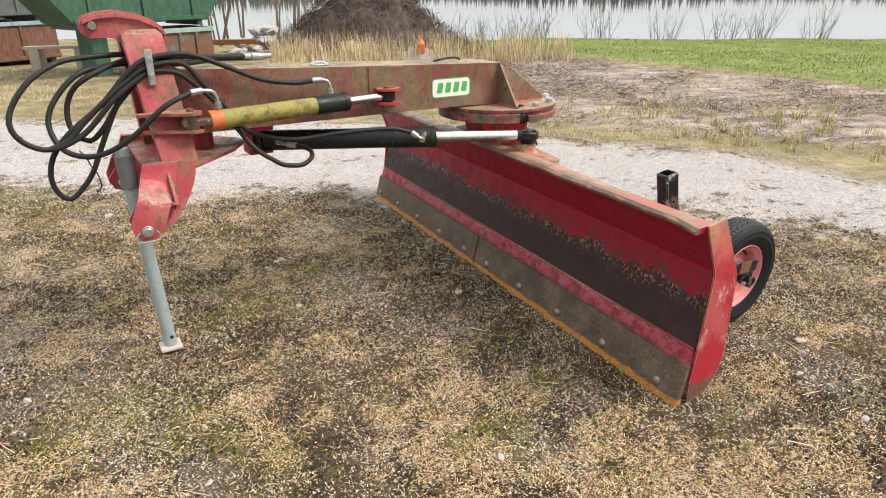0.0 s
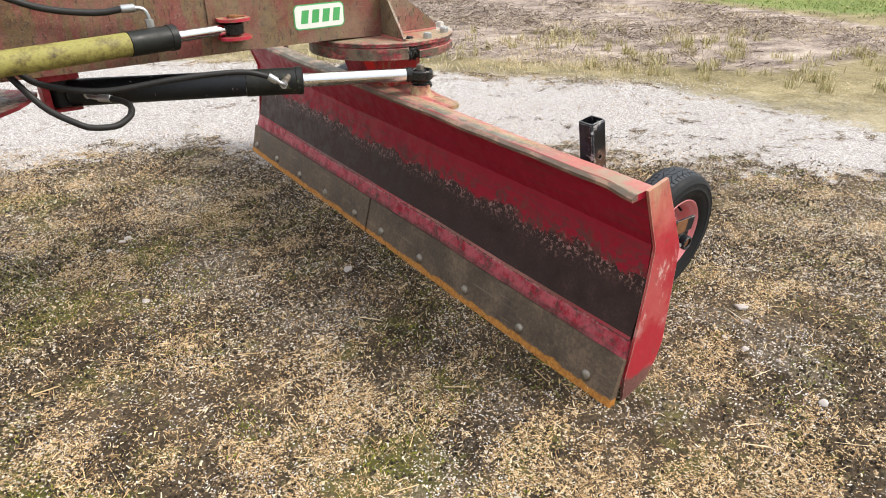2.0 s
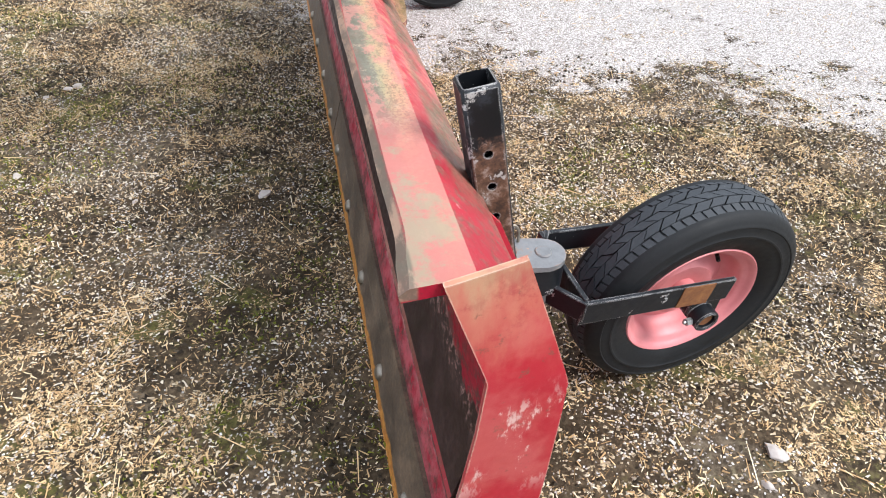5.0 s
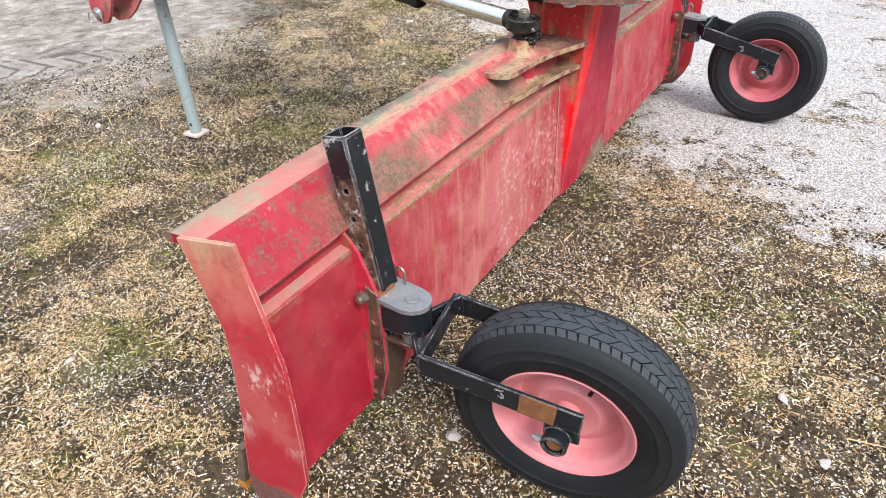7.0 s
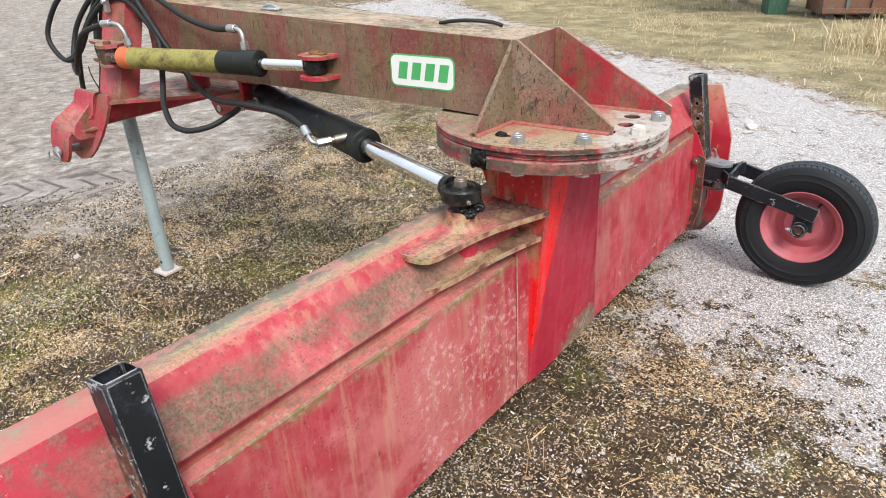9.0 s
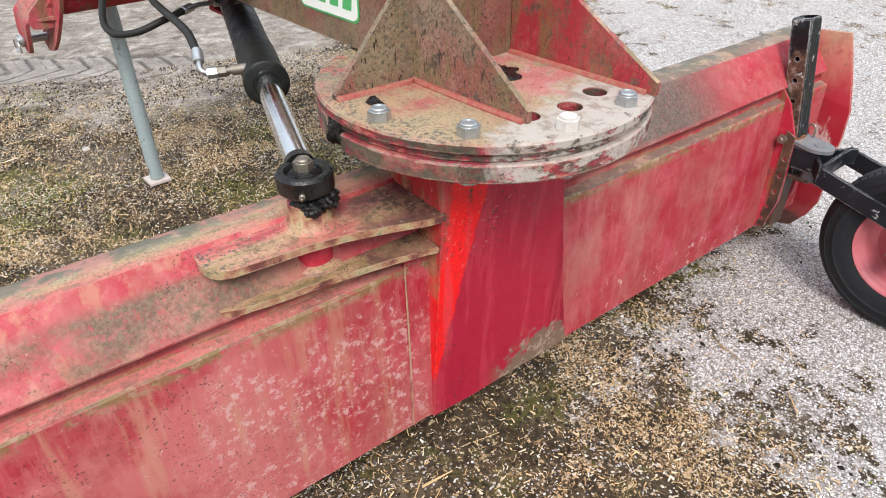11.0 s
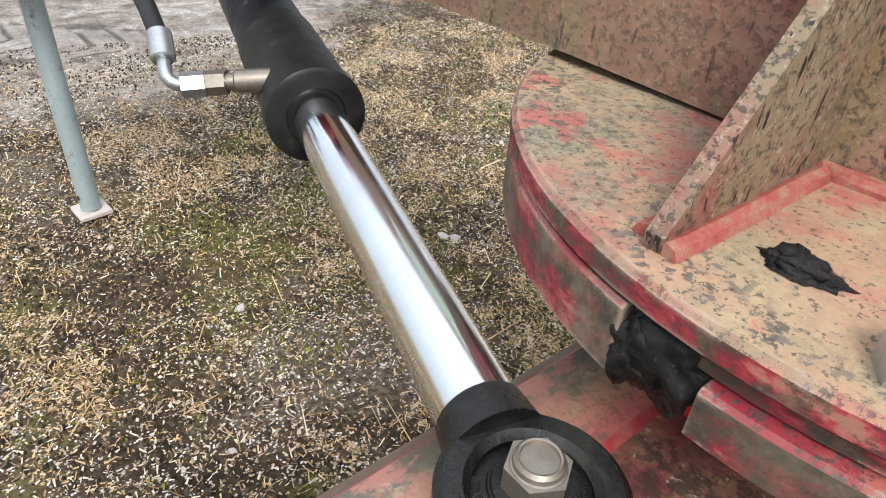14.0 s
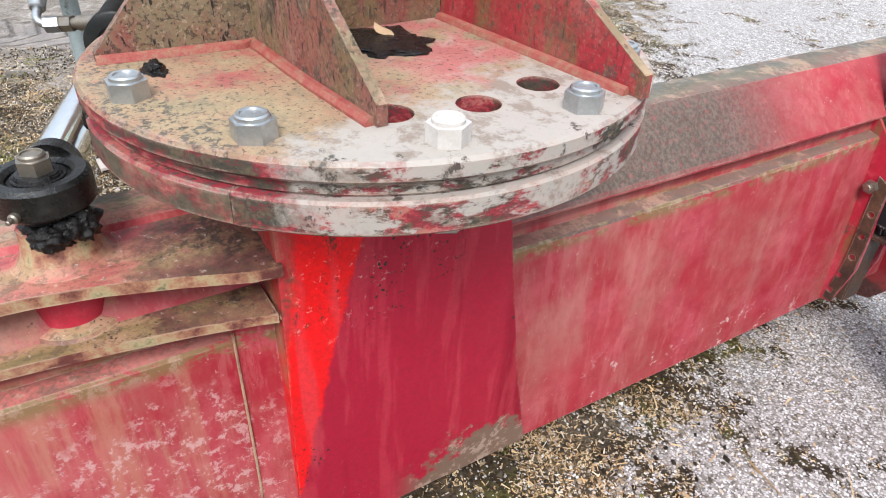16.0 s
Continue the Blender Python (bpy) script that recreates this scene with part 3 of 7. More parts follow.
    m.bump(fine, 0.3, 0.0009)
    return m.done(c, m.step(mid, 0.35, 0.65, 0.42, 0.72))


END_PAINT = end_paint()


def simple(name, stops, scale=20, rough=(0.4, 0.7), metal=0.0, bump=0.2, stretch=None, wear=None, offset=0.0, spec=0.5):
    """Noise between colours at two scales, with an optional worn colour on edges and in patches."""
    m = Mat(name, metal=metal, spec=spec)
    a, b = m.noise(scale, 10, 0.72, stretch=stretch, offset=offset), m.noise(scale * 5, 6, 0.75, offset=offset + 4)
    f = m.math("ADD", m.math("MULTIPLY", a, 0.65), m.math("MULTIPLY", b, 0.35))
    c = m.ramp(f, stops)
    if wear:
        w = m.math("MAXIMUM", m.math("MULTIPLY", m.edge(0.004), m.step(a, 0.42, 0.54)), m.patch(scale * 1.6, 0.625, 0.02, offset=offset + 11))
        c = m.mix(w, c, wear)
    m.bump(b, bump, 0.0015)
    return m.done(c, m.step(a, 0.3, 0.7, rough[0], rough[1]))


BLACK_PAINT = simple("black_paint", [(0.3, (0.006, 0.007, 0.009)), (0.62, (0.014, 0.016, 0.020)), (0.72, (0.10, 0.10, 0.10))], 14, (0.3, 0.6), wear=(0.36, 0.35, 0.35), spec=0.3)
RUSTY_BLACK = simple("rusty_black_paint", [(0.35, (0.02, 0.017, 0.016)), (0.5, (0.07, 0.035, 0.022)), (0.66, (0.17, 0.075, 0.035))], 18, (0.5, 0.8), wear=(0.32, 0.24, 0.20))
GREASE = simple("black_grease", [(0.35, (0.004, 0.004, 0.004)), (0.65, (0.014, 0.012, 0.011))], 60, (0.15, 0.40), bump=0.9, spec=0.35)
CHROME = simple("chrome", [(0.35, (0.90, 0.91, 0.93)), (0.66, (0.80, 0.81, 0.82)), (0.74, (0.30, 0.24, 0.18))], 10, (0.10, 0.26), metal=1.0, bump=0.05, stretch=(1, 1, 1))
ZINC = simple("zinc", [(0.35, (0.55, 0.57, 0.58)), (0.62, (0.40, 0.41, 0.41)), (0.74, (0.34, 0.28, 0.22))], 45, (0.28, 0.5), metal=0.85, bump=0.15)
OLD_BOLT = simple("worn_bolt_steel", [(0.35, (0.34, 0.31, 0.27)), (0.6, (0.26, 0.22, 0.17)), (0.72, (0.12, 0.08, 0.05))], 55, (0.3, 0.55), metal=0.8, bump=0.2)
GALVANISED = simple("weathered_galvanised_tube", [(0.3, (0.25, 0.31, 0.32)), (0.55, (0.38, 0.45, 0.45)), (0.66, (0.10, 0.105, 0.10))], 16, (0.45, 0.7), metal=0.25, bump=0.15, stretch=(1, 1, 0.5), wear=(0.22, 0.19, 0.16))
PALE_PLATE = simple("pale_foot_plate", [(0.3, (0.45, 0.38, 0.34)), (0.7, (0.62, 0.55, 0.5))], 30, (0.6, 0.85))
RUST_MAT = simple("rust", [(0.3, (0.06, 0.028, 0.015)), (0.5, (0.18, 0.07, 0.025)), (0.7, (0.30, 0.14, 0.05))], 25, (0.7, 0.95), bump=0.5)
HOSE = simple("hose_rubber", [(0.3, (0.010, 0.010, 0.010)), (0.6, (0.022, 0.021, 0.020)), (0.74, (0.09, 0.085, 0.075))], 30, (0.45, 0.7), bump=0.2, spec=0.35)
RUBBER = simple("tyre_rubber", [(0.3, (0.008, 0.009, 0.010)), (0.6, (0.017, 0.018, 0.020)), (0.75, (0.06, 0.06, 0.06))], 22, (0.5, 0.75), bump=0.15, spec=0.22)
RIM_PINK = simple("faded_red_rim_paint", [(0.3, (0.60, 0.18, 0.20)), (0.6, (0.70, 0.26, 0.27)), (0.76, (0.5, 0.22, 0.18))], 8, (0.4, 0.6), bump=0.08)
RIM_RED = simple("dull_red_rim_paint", [(0.3, (0.40, 0.085, 0.10)), (0.6, (0.48, 0.13, 0.145)), (0.76, (0.36, 0.16, 0.13))], 8, (0.4, 0.65), bump=0.08)
ORANGE = simple("orange_paint", [(0.3, (0.52, 0.10, 0.035)), (0.65, (0.60, 0.17, 0.06)), (0.76, (0.2, 0.1, 0.05))], 20, (0.5, 0.7))
TREAD = simple("tread_rubber", [(0.34, (0.026, 0.029, 0.034)), (0.6, (0.045, 0.050, 0.057)), (0.70, (0.16, 0.16, 0.17))], 24, (0.5, 0.8), bump=0.2, spec=0.3)
MOSSY = simple("algae_covered_yellow_paint", [(0.36, (0.06, 0.045, 0.02)), (0.44, (0.17, 0.14, 0.035)), (0.54, (0.30, 0.27, 0.07)), (0.64, (0.12, 0.12, 0.05))], 14, (0.55, 0.8), stretch=(1, 1, 1), bump=0.3)
MOSSY_BLACK = simple("algae_covered_black_paint", [(0.40, (0.008, 0.009, 0.009)), (0.57, (0.018, 0.019, 0.016)), (0.66, (0.12, 0.12, 0.06))], 13, (0.35, 0.6), bump=0.25, spec=0.3)
GREY_PAINT = simple("chipped_grey_paint", [(0.3, (0.10, 0.105, 0.11)), (0.55, (0.19, 0.195, 0.205)), (0.68, (0.26, 0.15, 0.09))], 16, (0.4, 0.65), bump=0.2, wear=(0.36, 0.22, 0.15))
WELD_RED = simple("red_weld_seam", [(0.36, (0.30, 0.035, 0.034)), (0.5, (0.36, 0.10, 0.075)), (0.62, (0.33, 0.22, 0.135))], 70, (0.5, 0.75), bump=0.8)
STICKER_WHITE = simple("sticker_white", [(0.3, (0.74, 0.76, 0.70)), (0.7, (0.80, 0.80, 0.76))], 12, (0.3, 0.5), bump=0.05)
STICKER_GREEN = simple("sticker_green", [(0.3, (0.06, 0.34, 0.10)), (0.7, (0.10, 0.44, 0.15))], 20, (0.3, 0.5), bump=0.05)


def edge_steel():
    """Worn cutting steel: brown-grey face, orange rust along the bottom."""
    m = Mat("cutting_steel", metal=0.15)
    z = m.axis(2)
    a, b = m.noise(7, 12, 0.76), m.noise(70, 8, 0.78, offset=8)
    c = m.ramp(m.math("ADD", m.math("MULTIPLY", a, 0.6), m.math("MULTIPLY", b, 0.4)), [(0.38, (0.050, 0.038, 0.031)), (0.5, (0.115, 0.082, 0.058)), (0.60, (0.21, 0.145, 0.095))])
    c = m.mix(m.step(m.noise(55, 3, 0.6, stretch=(1, 0.05, 1), offset=20), 0.62, 0.7, 0, 0.4), c, (0.26, 0.21, 0.17))
    rust = m.step(m.math("ADD", z, m.math("MULTIPLY", a, 0.07)), 0.072, 0.062)
    c = m.mix(rust, c, m.mix(m.step(b, 0.4, 0.6), (0.40, 0.15, 0.03), (0.60, 0.27, 0.055)))
    m.bump(b, 0.3, 0.0015)
    m.bump(a, 0.2, 0.004)
    return m.done(c, m.step(a, 0.3, 0.7, 0.42, 0.68))


EDGE_STEEL = edge_steel()
GREASY_BLACK = simple("greasy_black_paint", [(0.35, (0.003, 0.003, 0.003)), (0.52, (0.009, 0.009, 0.008)), (0.62, (0.026, 0.022, 0.014)), (0.74, (0.085, 0.07, 0.04))], 26, (0.14, 0.52), bump=0.9, spec=0.5)
DUST_WHITE = simple("pale_dust", [(0.3, (0.46, 0.41, 0.37)), (0.6, (0.62, 0.58, 0.54)), (0.75, (0.34, 0.33, 0.31))], 40, (0.8, 0.95), bump=0.5)


def turntable_paint(name="turntable_paint", ledge=False, foul=0.0):
    """Tan dust and black lichen on top, white dust towards the toe, maroon and green-black sides."""
    m = Mat(name)
    u = m.axis(0)
    fine = m.noise(120, 8, 0.8, offset=9)
    mid = m.noise(14, 10, 0.74, offset=3)
    side = m.ramp(m.noise(11, 12, 0.78, stretch=(1, 1, 2.2), offset=40), [(0.40, (0.035, 0.033, 0.025)), (0.46, (0.07, 0.055, 0.038)), (0.50, (0.15, 0.020, 0.026)), (0.55, (0.32, 0.030, 0.042)), (0.60, (0.42, 0.15, 0.12)), (0.66, (0.22, 0.17, 0.09))])
    side = m.mix(m.math("MULTIPLY", m.patch(24, 0.51, 0.06, offset=43), 0.85), side, m.mix(m.step(fine, 0.42, 0.58), (0.035, 0.033, 0.026), (0.13, 0.10, 0.06)))
    if foul:
        mire = m.math("MULTIPLY", m.patch(6, 0.44, 0.10, 10, 0.72, stretch=(1, 1, 0.6), offset=141), foul)
        side = m.mix(mire, side, m.ramp(m.noise(26, 9, 0.78, offset=142), [(0.38, (0.05, 0.045, 0.033)), (0.48, (0.12, 0.098, 0.062)), (0.58, (0.20, 0.155, 0.105)), (0.66, (0.30, 0.10, 0.085))]))
    top = m.ramp(m.noise(5, 10, 0.7, offset=45), [(0.36, (0.38, 0.11, 0.095)), (0.43, (0.42, 0.25, 0.150)), (0.52, (0.41, 0.305, 0.175)), (0.62, (0.28, 0.240, 0.140))])
    top = m.mix(m.math("MULTIPLY", m.step(fine, 0.40, 0.60), 0.40), top, (0.24, 0.165, 0.11))
    top = m.mix(m.math("MULTIPLY", m.patch(30, 0.53, 0.10, offset=46), 0.6), top, (0.25, 0.195, 0.125))
    # grey-green film and lichen behind the side gusset
    rear = m.math("MULTIPLY", m.step(u, -0.02, -0.10), m.patch(6, 0.42, 0.14, 10, 0.72, offset=146))
    top = m.mix(m.math("MULTIPLY", rear, 0.85), top, m.ramp(m.noise(150, 6, 0.75, offset=147), [(0.36, (0.05, 0.048, 0.04)), (0.45, (0.16, 0.145, 0.10)), (0.54, (0.28, 0.25, 0.165)), (0.64, (0.36, 0.21, 0.16))]))
    top = m.mix(m.math("MULTIPLY", m.math("MULTIPLY", m.patch(13, 0.53, 0.07, 10, 0.72, offset=57), m.step(u, 0.16, -0.05)), 0.6), top, (0.42, 0.07, 0.075))
    top = m.mix(m.math("MULTIPLY", m.math("MULTIPLY", m.patch(7, 0.44, 0.12, 10, 0.7, offset=58), m.step(m.axis(1), -0.10, 0.04)), 0.75), top, m.mix(m.patch(16, 0.5, 0.12, offset=59), (0.50, 0.13, 0.14), (0.54, 0.30, 0.27)))
    out = m.math("SQRT", m.math("ADD", m.math("POWER", u, 2.0), m.math("POWER", m.axis(1), 2.0)))
    if ledge:
        top = m.mix(m.patch(12, 0.50, 0.08, offset=56), (0.32, 0.03, 0.045), (0.44, 0.12, 0.10))
    rim = m.step(m.math("ADD", out, m.math("MULTIPLY", m.noise(6, 8, 0.7, offset=47), 0.22)), 0.36, 0.44)
    black = m.math("MULTIPLY", m.patch(110, 0.52, 0.04, 6, 0.74, offset=148), m.math("MULTIPLY", rim, m.patch(5, 0.46, 0.08, 6, 0.6, offset=49)))
    top = m.mix(m.math("MULTIPLY", black, 0.85), top, m.mix(m.step(fine, 0.42, 0.58), (0.05, 0.048, 0.042), (0.12, 0.11, 0.095)))
    top = m.mix(m.math("MULTIPLY", m.patch(170, 0.575, 0.03, 5, 0.7, offset=149), 0.75), top, (0.05, 0.045, 0.036))
    white = m.step(m.math("ADD", m.math("ADD", u, m.math("MULTIPLY", m.axis(1), 0.20)), m.math("MULTIPLY", m.math("SUBTRACT", m.noise(4, 12, 0.75, offset=51), 0.5), 0.75)), 0.15, 0.24)
    chalk = m.mix(m.patch(26, 0.50, 0.10, offset=52), (0.44, 0.395, 0.35), (0.28, 0.225, 0.185))
    chalk = m.mix(m.math("MULTIPLY", m.patch(34, 0.57, 0.04, offset=55), m.step(out, 0.30, 0.34)), chalk, (0.07, 0.065, 0.055))
    top = m.mix(m.math("MULTIPLY", white, 0.92), top, chalk)
    side = m.mix(m.math("MULTIPLY", m.math("MULTIPLY", m.math("MULTIPLY", white, m.step(out, 0.29, 0.32)), m.patch(11, 0.45, 0.06, stretch=(1, 1, 2.5), offset=53)), 0.9), side, chalk)
    c = m.mix(m.step(m.up(), 0.5, 0.85), side, top)
    c = m.mix(m.math("MULTIPLY", m.edge(0.006), m.patch(14, 0.47, 0.05, offset=54)), c, (0.46, 0.33, 0.26))
    m.bump(mid, 0.3, 0.004)
    m.bump(fine, 0.5, 0.0012)
    return m.done(c, m.step(mid, 0.35, 0.65, 0.5, 0.85))


def lug_paint():
    """Bleached tan-pink plates, olive where water stands, black spots at the tip, darker brown by the column."""
    m = Mat("lug_paint")
    s = m.axis(1)
    fine, mid = m.noise(120, 8, 0.8, offset=9), m.noise(15, 10, 0.74, offset=3)
    c = m.ramp(m.noise(4.5, 7, 0.62, stretch=(2.0, 0.4, 1), offset=60), [(0.40, (0.42, 0.07, 0.08)), (0.46, (0.48, 0.18, 0.13)), (0.53, (0.46, 0.27, 0.165)), (0.60, (0.29, 0.20, 0.09)), (0.66, (0.16, 0.125, 0.06))])
    brown_zone = m.step(m.math("ADD", s, m.math("MULTIPLY", m.math("SUBTRACT", mid, 0.5), 0.20)), 1.44, 1.47)
    brown = m.ramp(m.noise(9, 12, 0.76, offset=61), [(0.38, (0.07, 0.024, 0.026)), (0.45, (0.17, 0.060, 0.055)), (0.52, (0.24, 0.125, 0.075)), (0.58, (0.30, 0.22, 0.10)), (0.65, (0.38, 0.12, 0.13))])
    c = m.mix(m.math("MULTIPLY", brown_zone, 0.88), c, brown)
    c = m.mix(m.math("MULTIPLY", m.patch(34, 0.52, 0.06, offset=62), 0.6), c, (0.13, 0.085, 0.055))
    tar = m.math("MULTIPLY", m.patch(8, 0.50, 0.08, 10, 0.74, offset=164), m.step(s, 1.40, 1.56))
    c = m.mix(m.math("MULTIPLY", m.math("MULTIPLY", tar, m.patch(90, 0.45, 0.08, 6, 0.7, offset=165)), 0.85), c, (0.045, 0.030, 0.026))
    c = m.mix(m.math("MULTIPLY", m.patch(75, 0.60, 0.03, offset=63), 0.7), c, (0.60, 0.47, 0.40))
    c = m.mix(m.math("MULTIPLY", m.patch(110, 0.53, 0.05, 8, 0.8, offset=163), 0.55), c, (0.12, 0.08, 0.05))
    tip = m.math("MULTIPLY", m.spots(88, 0.30, 4.0), m.step(m.math("ADD", s, m.math("MULTIPLY", m.noise(9, 3, offset=64), 0.25)), 1.42, 1.28))
    c = m.mix(m.math("MULTIPLY", tip, 0.9), c, (0.06, 0.065, 0.06))
    c = m.mix(m.math("MULTIPLY", m.spots(120, 0.24, 7.0), m.patch(6, 0.55, 0.06, 5, 0.6, offset=65)), c, (0.045, 0.038, 0.03))
    side = m.ramp(m.noise(16, 10, 0.75, offset=66), [(0.40, (0.13, 0.035, 0.03)), (0.5, (0.36, 0.17, 0.10)), (0.58, (0.42, 0.33, 0.18)), (0.66, (0.12, 0.11, 0.06))])
    c = m.mix(m.step(m.up(), 0.8, 0.4), c, side)
    c = m.mix(m.math("MULTIPLY", m.edge(0.004), m.patch(14, 0.46, 0.05, offset=67)), c, (0.50, 0.34, 0.24))
    m.bump(mid, 0.35, 0.005)
    m.bump(fine, 0.45, 0.0010)
    return m.done(c, m.step(mid, 0.35, 0.65, 0.36, 0.75))


TURNTABLE, LUG = turntable_paint(), lug_paint()
LOWER_TURNTABLE = turntable_paint("lower_turntable_paint", True)
FOUL_TURNTABLE = turntable_paint("foul_turntable_paint", True, 0.9)
GRIMY_TURNTABLE = turntable_paint("grimy_turntable_paint", True, 0.6)

# ---- the grader blade ----
grader = thing("grader_blade", Matrix.Translation((-0.3, 0.3, 0)), "worn red tractor-mounted grader blade parked on rough ground", "grader blade")
LENGTH = 3.43

# moldboard: hollow front, lip on top, stepped back
FRONT = [(0.058, 0.185), (0.078, 0.252), (0.084, 0.262), (0.110, 0.36), (0.126, 0.47), (0.131, 0.60), (0.127, 0.606), (0.090, 0.700), (0.054, 0.786)]
BACK = [(0.005, 0.787), (0.001, 0.800), (0.016, 0.811), (0.082, 0.811), (0.097, 0.808), (0.110, 0.799), (0.150, 0.756), (0.196, 0.705), (0.201, 0.697), (0.200, 0.692), (0.186, 0.688), (0.187, 0.657), (0.213, 0.652), (0.217, 0.646), (0.225, 0.40), (0.232, 0.165), (0.205, 0.150), (0.060, 0.060)]


def moldboard():
    loops, n = [], 120
    for i in range(n + 1):
        s = 0.014 + (LENGTH - 0.028) * i / n
        ring_ = []
        for k, (q, z) in enumerate(FRONT + BACK):
            w = noise.noise((s * 1.7, q * 6, z * 3)) * 0.004
            if 9 <= k <= 12:      # dented lip
                w += noise.noise((s * 5.0, 3.0, z)) * 0.004
            push, drop = 0.0, 0.0
            if 9 <= k <= 12:      # its near corner is bent forward and down
                bend = max(0.0, 1 - s / 0.13) ** 1.3 * (1.0 if k < 12 else 0.4)
                push = 0.016 * bend + 0.010 * bend * noise.noise((s * 60.0, 5.0, 2.0))
                drop = 0.012 * bend + 0.010 * bend * noise.noise((s * 52.0, 1.0, 7.0))
            trim = 0.11 * max(0.0, q - 0.06) * (1.0 if i == 0 else (-1.0 if i == n else 0.0))      # the ends follow the leaning end plates
            ring_.append((q + w - push, s + trim, z + 0.6 * w - drop))
        loops.append(ring_)
    return loft(loops)


mold = part("moldboard", moldboard(), MOLDBOARD, grader, "red moldboard with a scoured dark hollow front", BL, smooth=14)

# rows of the end plate from the foot up: front q and z, rear q and z, how far it leans in at the rear
END = [(0.070, 0.004, 0.190, 0.045, 0.006), (0.066, 0.10, 0.236, 0.110, 0.009), (0.084, 0.21, 0.262, 0.175, 0.012), (0.100, 0.33, 0.266, 0.30, 0.012), (0.114, 0.46, 0.267, 0.44, 0.012), (0.122, 0.596, 0.264, 0.556, 0.011), (0.118, 0.610, 0.259, 0.573, 0.012), (0.086, 0.70, 0.222, 0.68, 0.020), (0.047, 0.810, 0.172, 0.816, 0.027)]


def end_plate(s0, out, tilt=1.0, back=0.0):
    rows = []
    for q0, z0, q1, z1, lean in END:
        cross = []
        for k in range(5):
            f = k / 4
            dent = 0.003 * noise.noise((q0 * 9 + f * 2, z0 * 7, s0))
            cross.append((q0 + (q1 + back - q0) * f, s0 - out * (tilt * lean * f + dent), z0 + (z1 - z0) * f))
        rows.append(cross + [(q, s - out * 0.011, z) for q, s, z in cross[::-1]])
    return soften(loft(rows), 0.002)


part("end_plate", end_plate(0.001, -1), END_PAINT, grader, "scuffed pinkish-red end plate", BL)
part("end_plate", end_plate(LENGTH + 0.010, 1, -2.0, 0.036), END_PAINT, grader, "scuffed pinkish-red end plate", BL)


def cutting_edge(s0, s1):
    loops, n = [], 36
    for i in range(n + 1):
        s = s0 + (s1 - s0) * i / n
        a = noise.noise((s * 3, 1, 1)) * 0.004
        b = noise.noise((s * 5, 7, 1)) * 0.003
        loops.append([(0.0, s, 0.002 + b), (0.047, s, 0.188 + a), (0.063, s, 0.184 + a), (0.030, s, 0.004 + b)])
    return soften(loft(loops), 0.0015)


for s0, s1 in ((0.004, 1.745), (1.759, LENGTH - 0.004)):
    edge = part("cutting_edge", cutting_edge(s0, s1), EDGE_STEEL, grader, "rusty steel cutting edge", BL)
    for k in range(5):
        s = s0 + 0.128 + 0.366 * k
        p = Vector((0.0155, s, 0.062))
        n_ = Vector((-0.97, 0, 0.24))
        part("bolt", lathe([(0.0225, 0.0), (0.0225, 0.004), (0.0195, 0.010), (0.012, 0.014), (0.002, 0.015)], p - n_ * 0.002, p + n_, 14), OLD_BOLT, edge, "worn round bolt head", BL)

# column under the turntable
def column():
    rows = [(0.170, 1.600, 2.088, 0.150, 0.244), (0.42, 1.603, 2.035, 0.175, 0.256), (0.70, 1.607, 1.985, 0.150, 0.272), (0.80, 1.607, 1.968, 0.085, 0.280), (0.965, 1.607, 1.960, 0.030, 0.286)]
    return soften(loft([[(q0, a, z), (q1, a, z), (q1 + 0.004, a + 0.10 + 0.13 * z, z), (q1, b, z), (q0, b, z)] for z, a, b, q0, q1 in rows]), 0.003)


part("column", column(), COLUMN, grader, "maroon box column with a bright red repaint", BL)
part("weld_seam", tube([(0.219, 1.548, 0.665), (0.228, 1.546, 0.42), (0.235, 1.542, 0.175)], 0.0022, 6), LUG, grader, "", BL)
part("gusset_plate", slab([(0.206, 1.548, 0.665), (0.216, 1.606, 0.70), (0.234, 1.603, 0.175), (0.229, 1.544, 0.175)], (0.008, 0.0, 0.001), 0.002), MOLDBOARD, grader, "", BL)
for pts in ([(0.250, 1.606, 0.786), (0.279, 1.609, 0.790)], [(0.235, 1.605, 0.703), (0.268, 1.608, 0.706)]):
    part("weld_seam", tube(pts, 0.0040, 7, 0.02), LUG, grader, "dirty weld seam", BL)

# steering lugs
def lug(z0, z1, outline):
    return slab([(q, s, z0) for s, q in outline], (0, 0, z1 - z0), 0.003)


LUG_TOP = [(1.612, 0.289), (1.572, 0.283), (1.500, 0.257), (1.41, 0.230), (1.333, 0.217), (1.25, 0.211), (1.185, 0.206), (1.162, 0.197), (1.149, 0.180), (1.143, 0.150), (1.146, 0.118), (1.165, 0.098), (1.30, 0.085), (1.45, 0.080), (1.610, 0.080)]
LUG_LOW = [(1.603, 0.270), (1.578, 0.263), (1.50, 0.247), (1.402, 0.232), (1.325, 0.224), (1.25, 0.217), (1.175, 0.206), (1.150, 0.194), (1.137, 0.168), (1.143, 0.146), (1.30, 0.140), (1.600, 0.140)]
part("lug", lug(0.786, 0.803, LUG_TOP), LUG, grader, "dusty faded steering lug plate", BL)
part("lug", lug(0.700, 0.715, LUG_LOW), LUG, grader, "dusty faded steering lug plate", BL)
EYE = Vector((0.140, 1.380, 0.899))
EYE_TOP = EYE - Vector((0, 0, 0.014))
part("boss", cyl((0.150, 1.37, 0.713), (0.150, 1.37, 0.788), 0.041, 28), RED_PAINT, grader, "", BL)
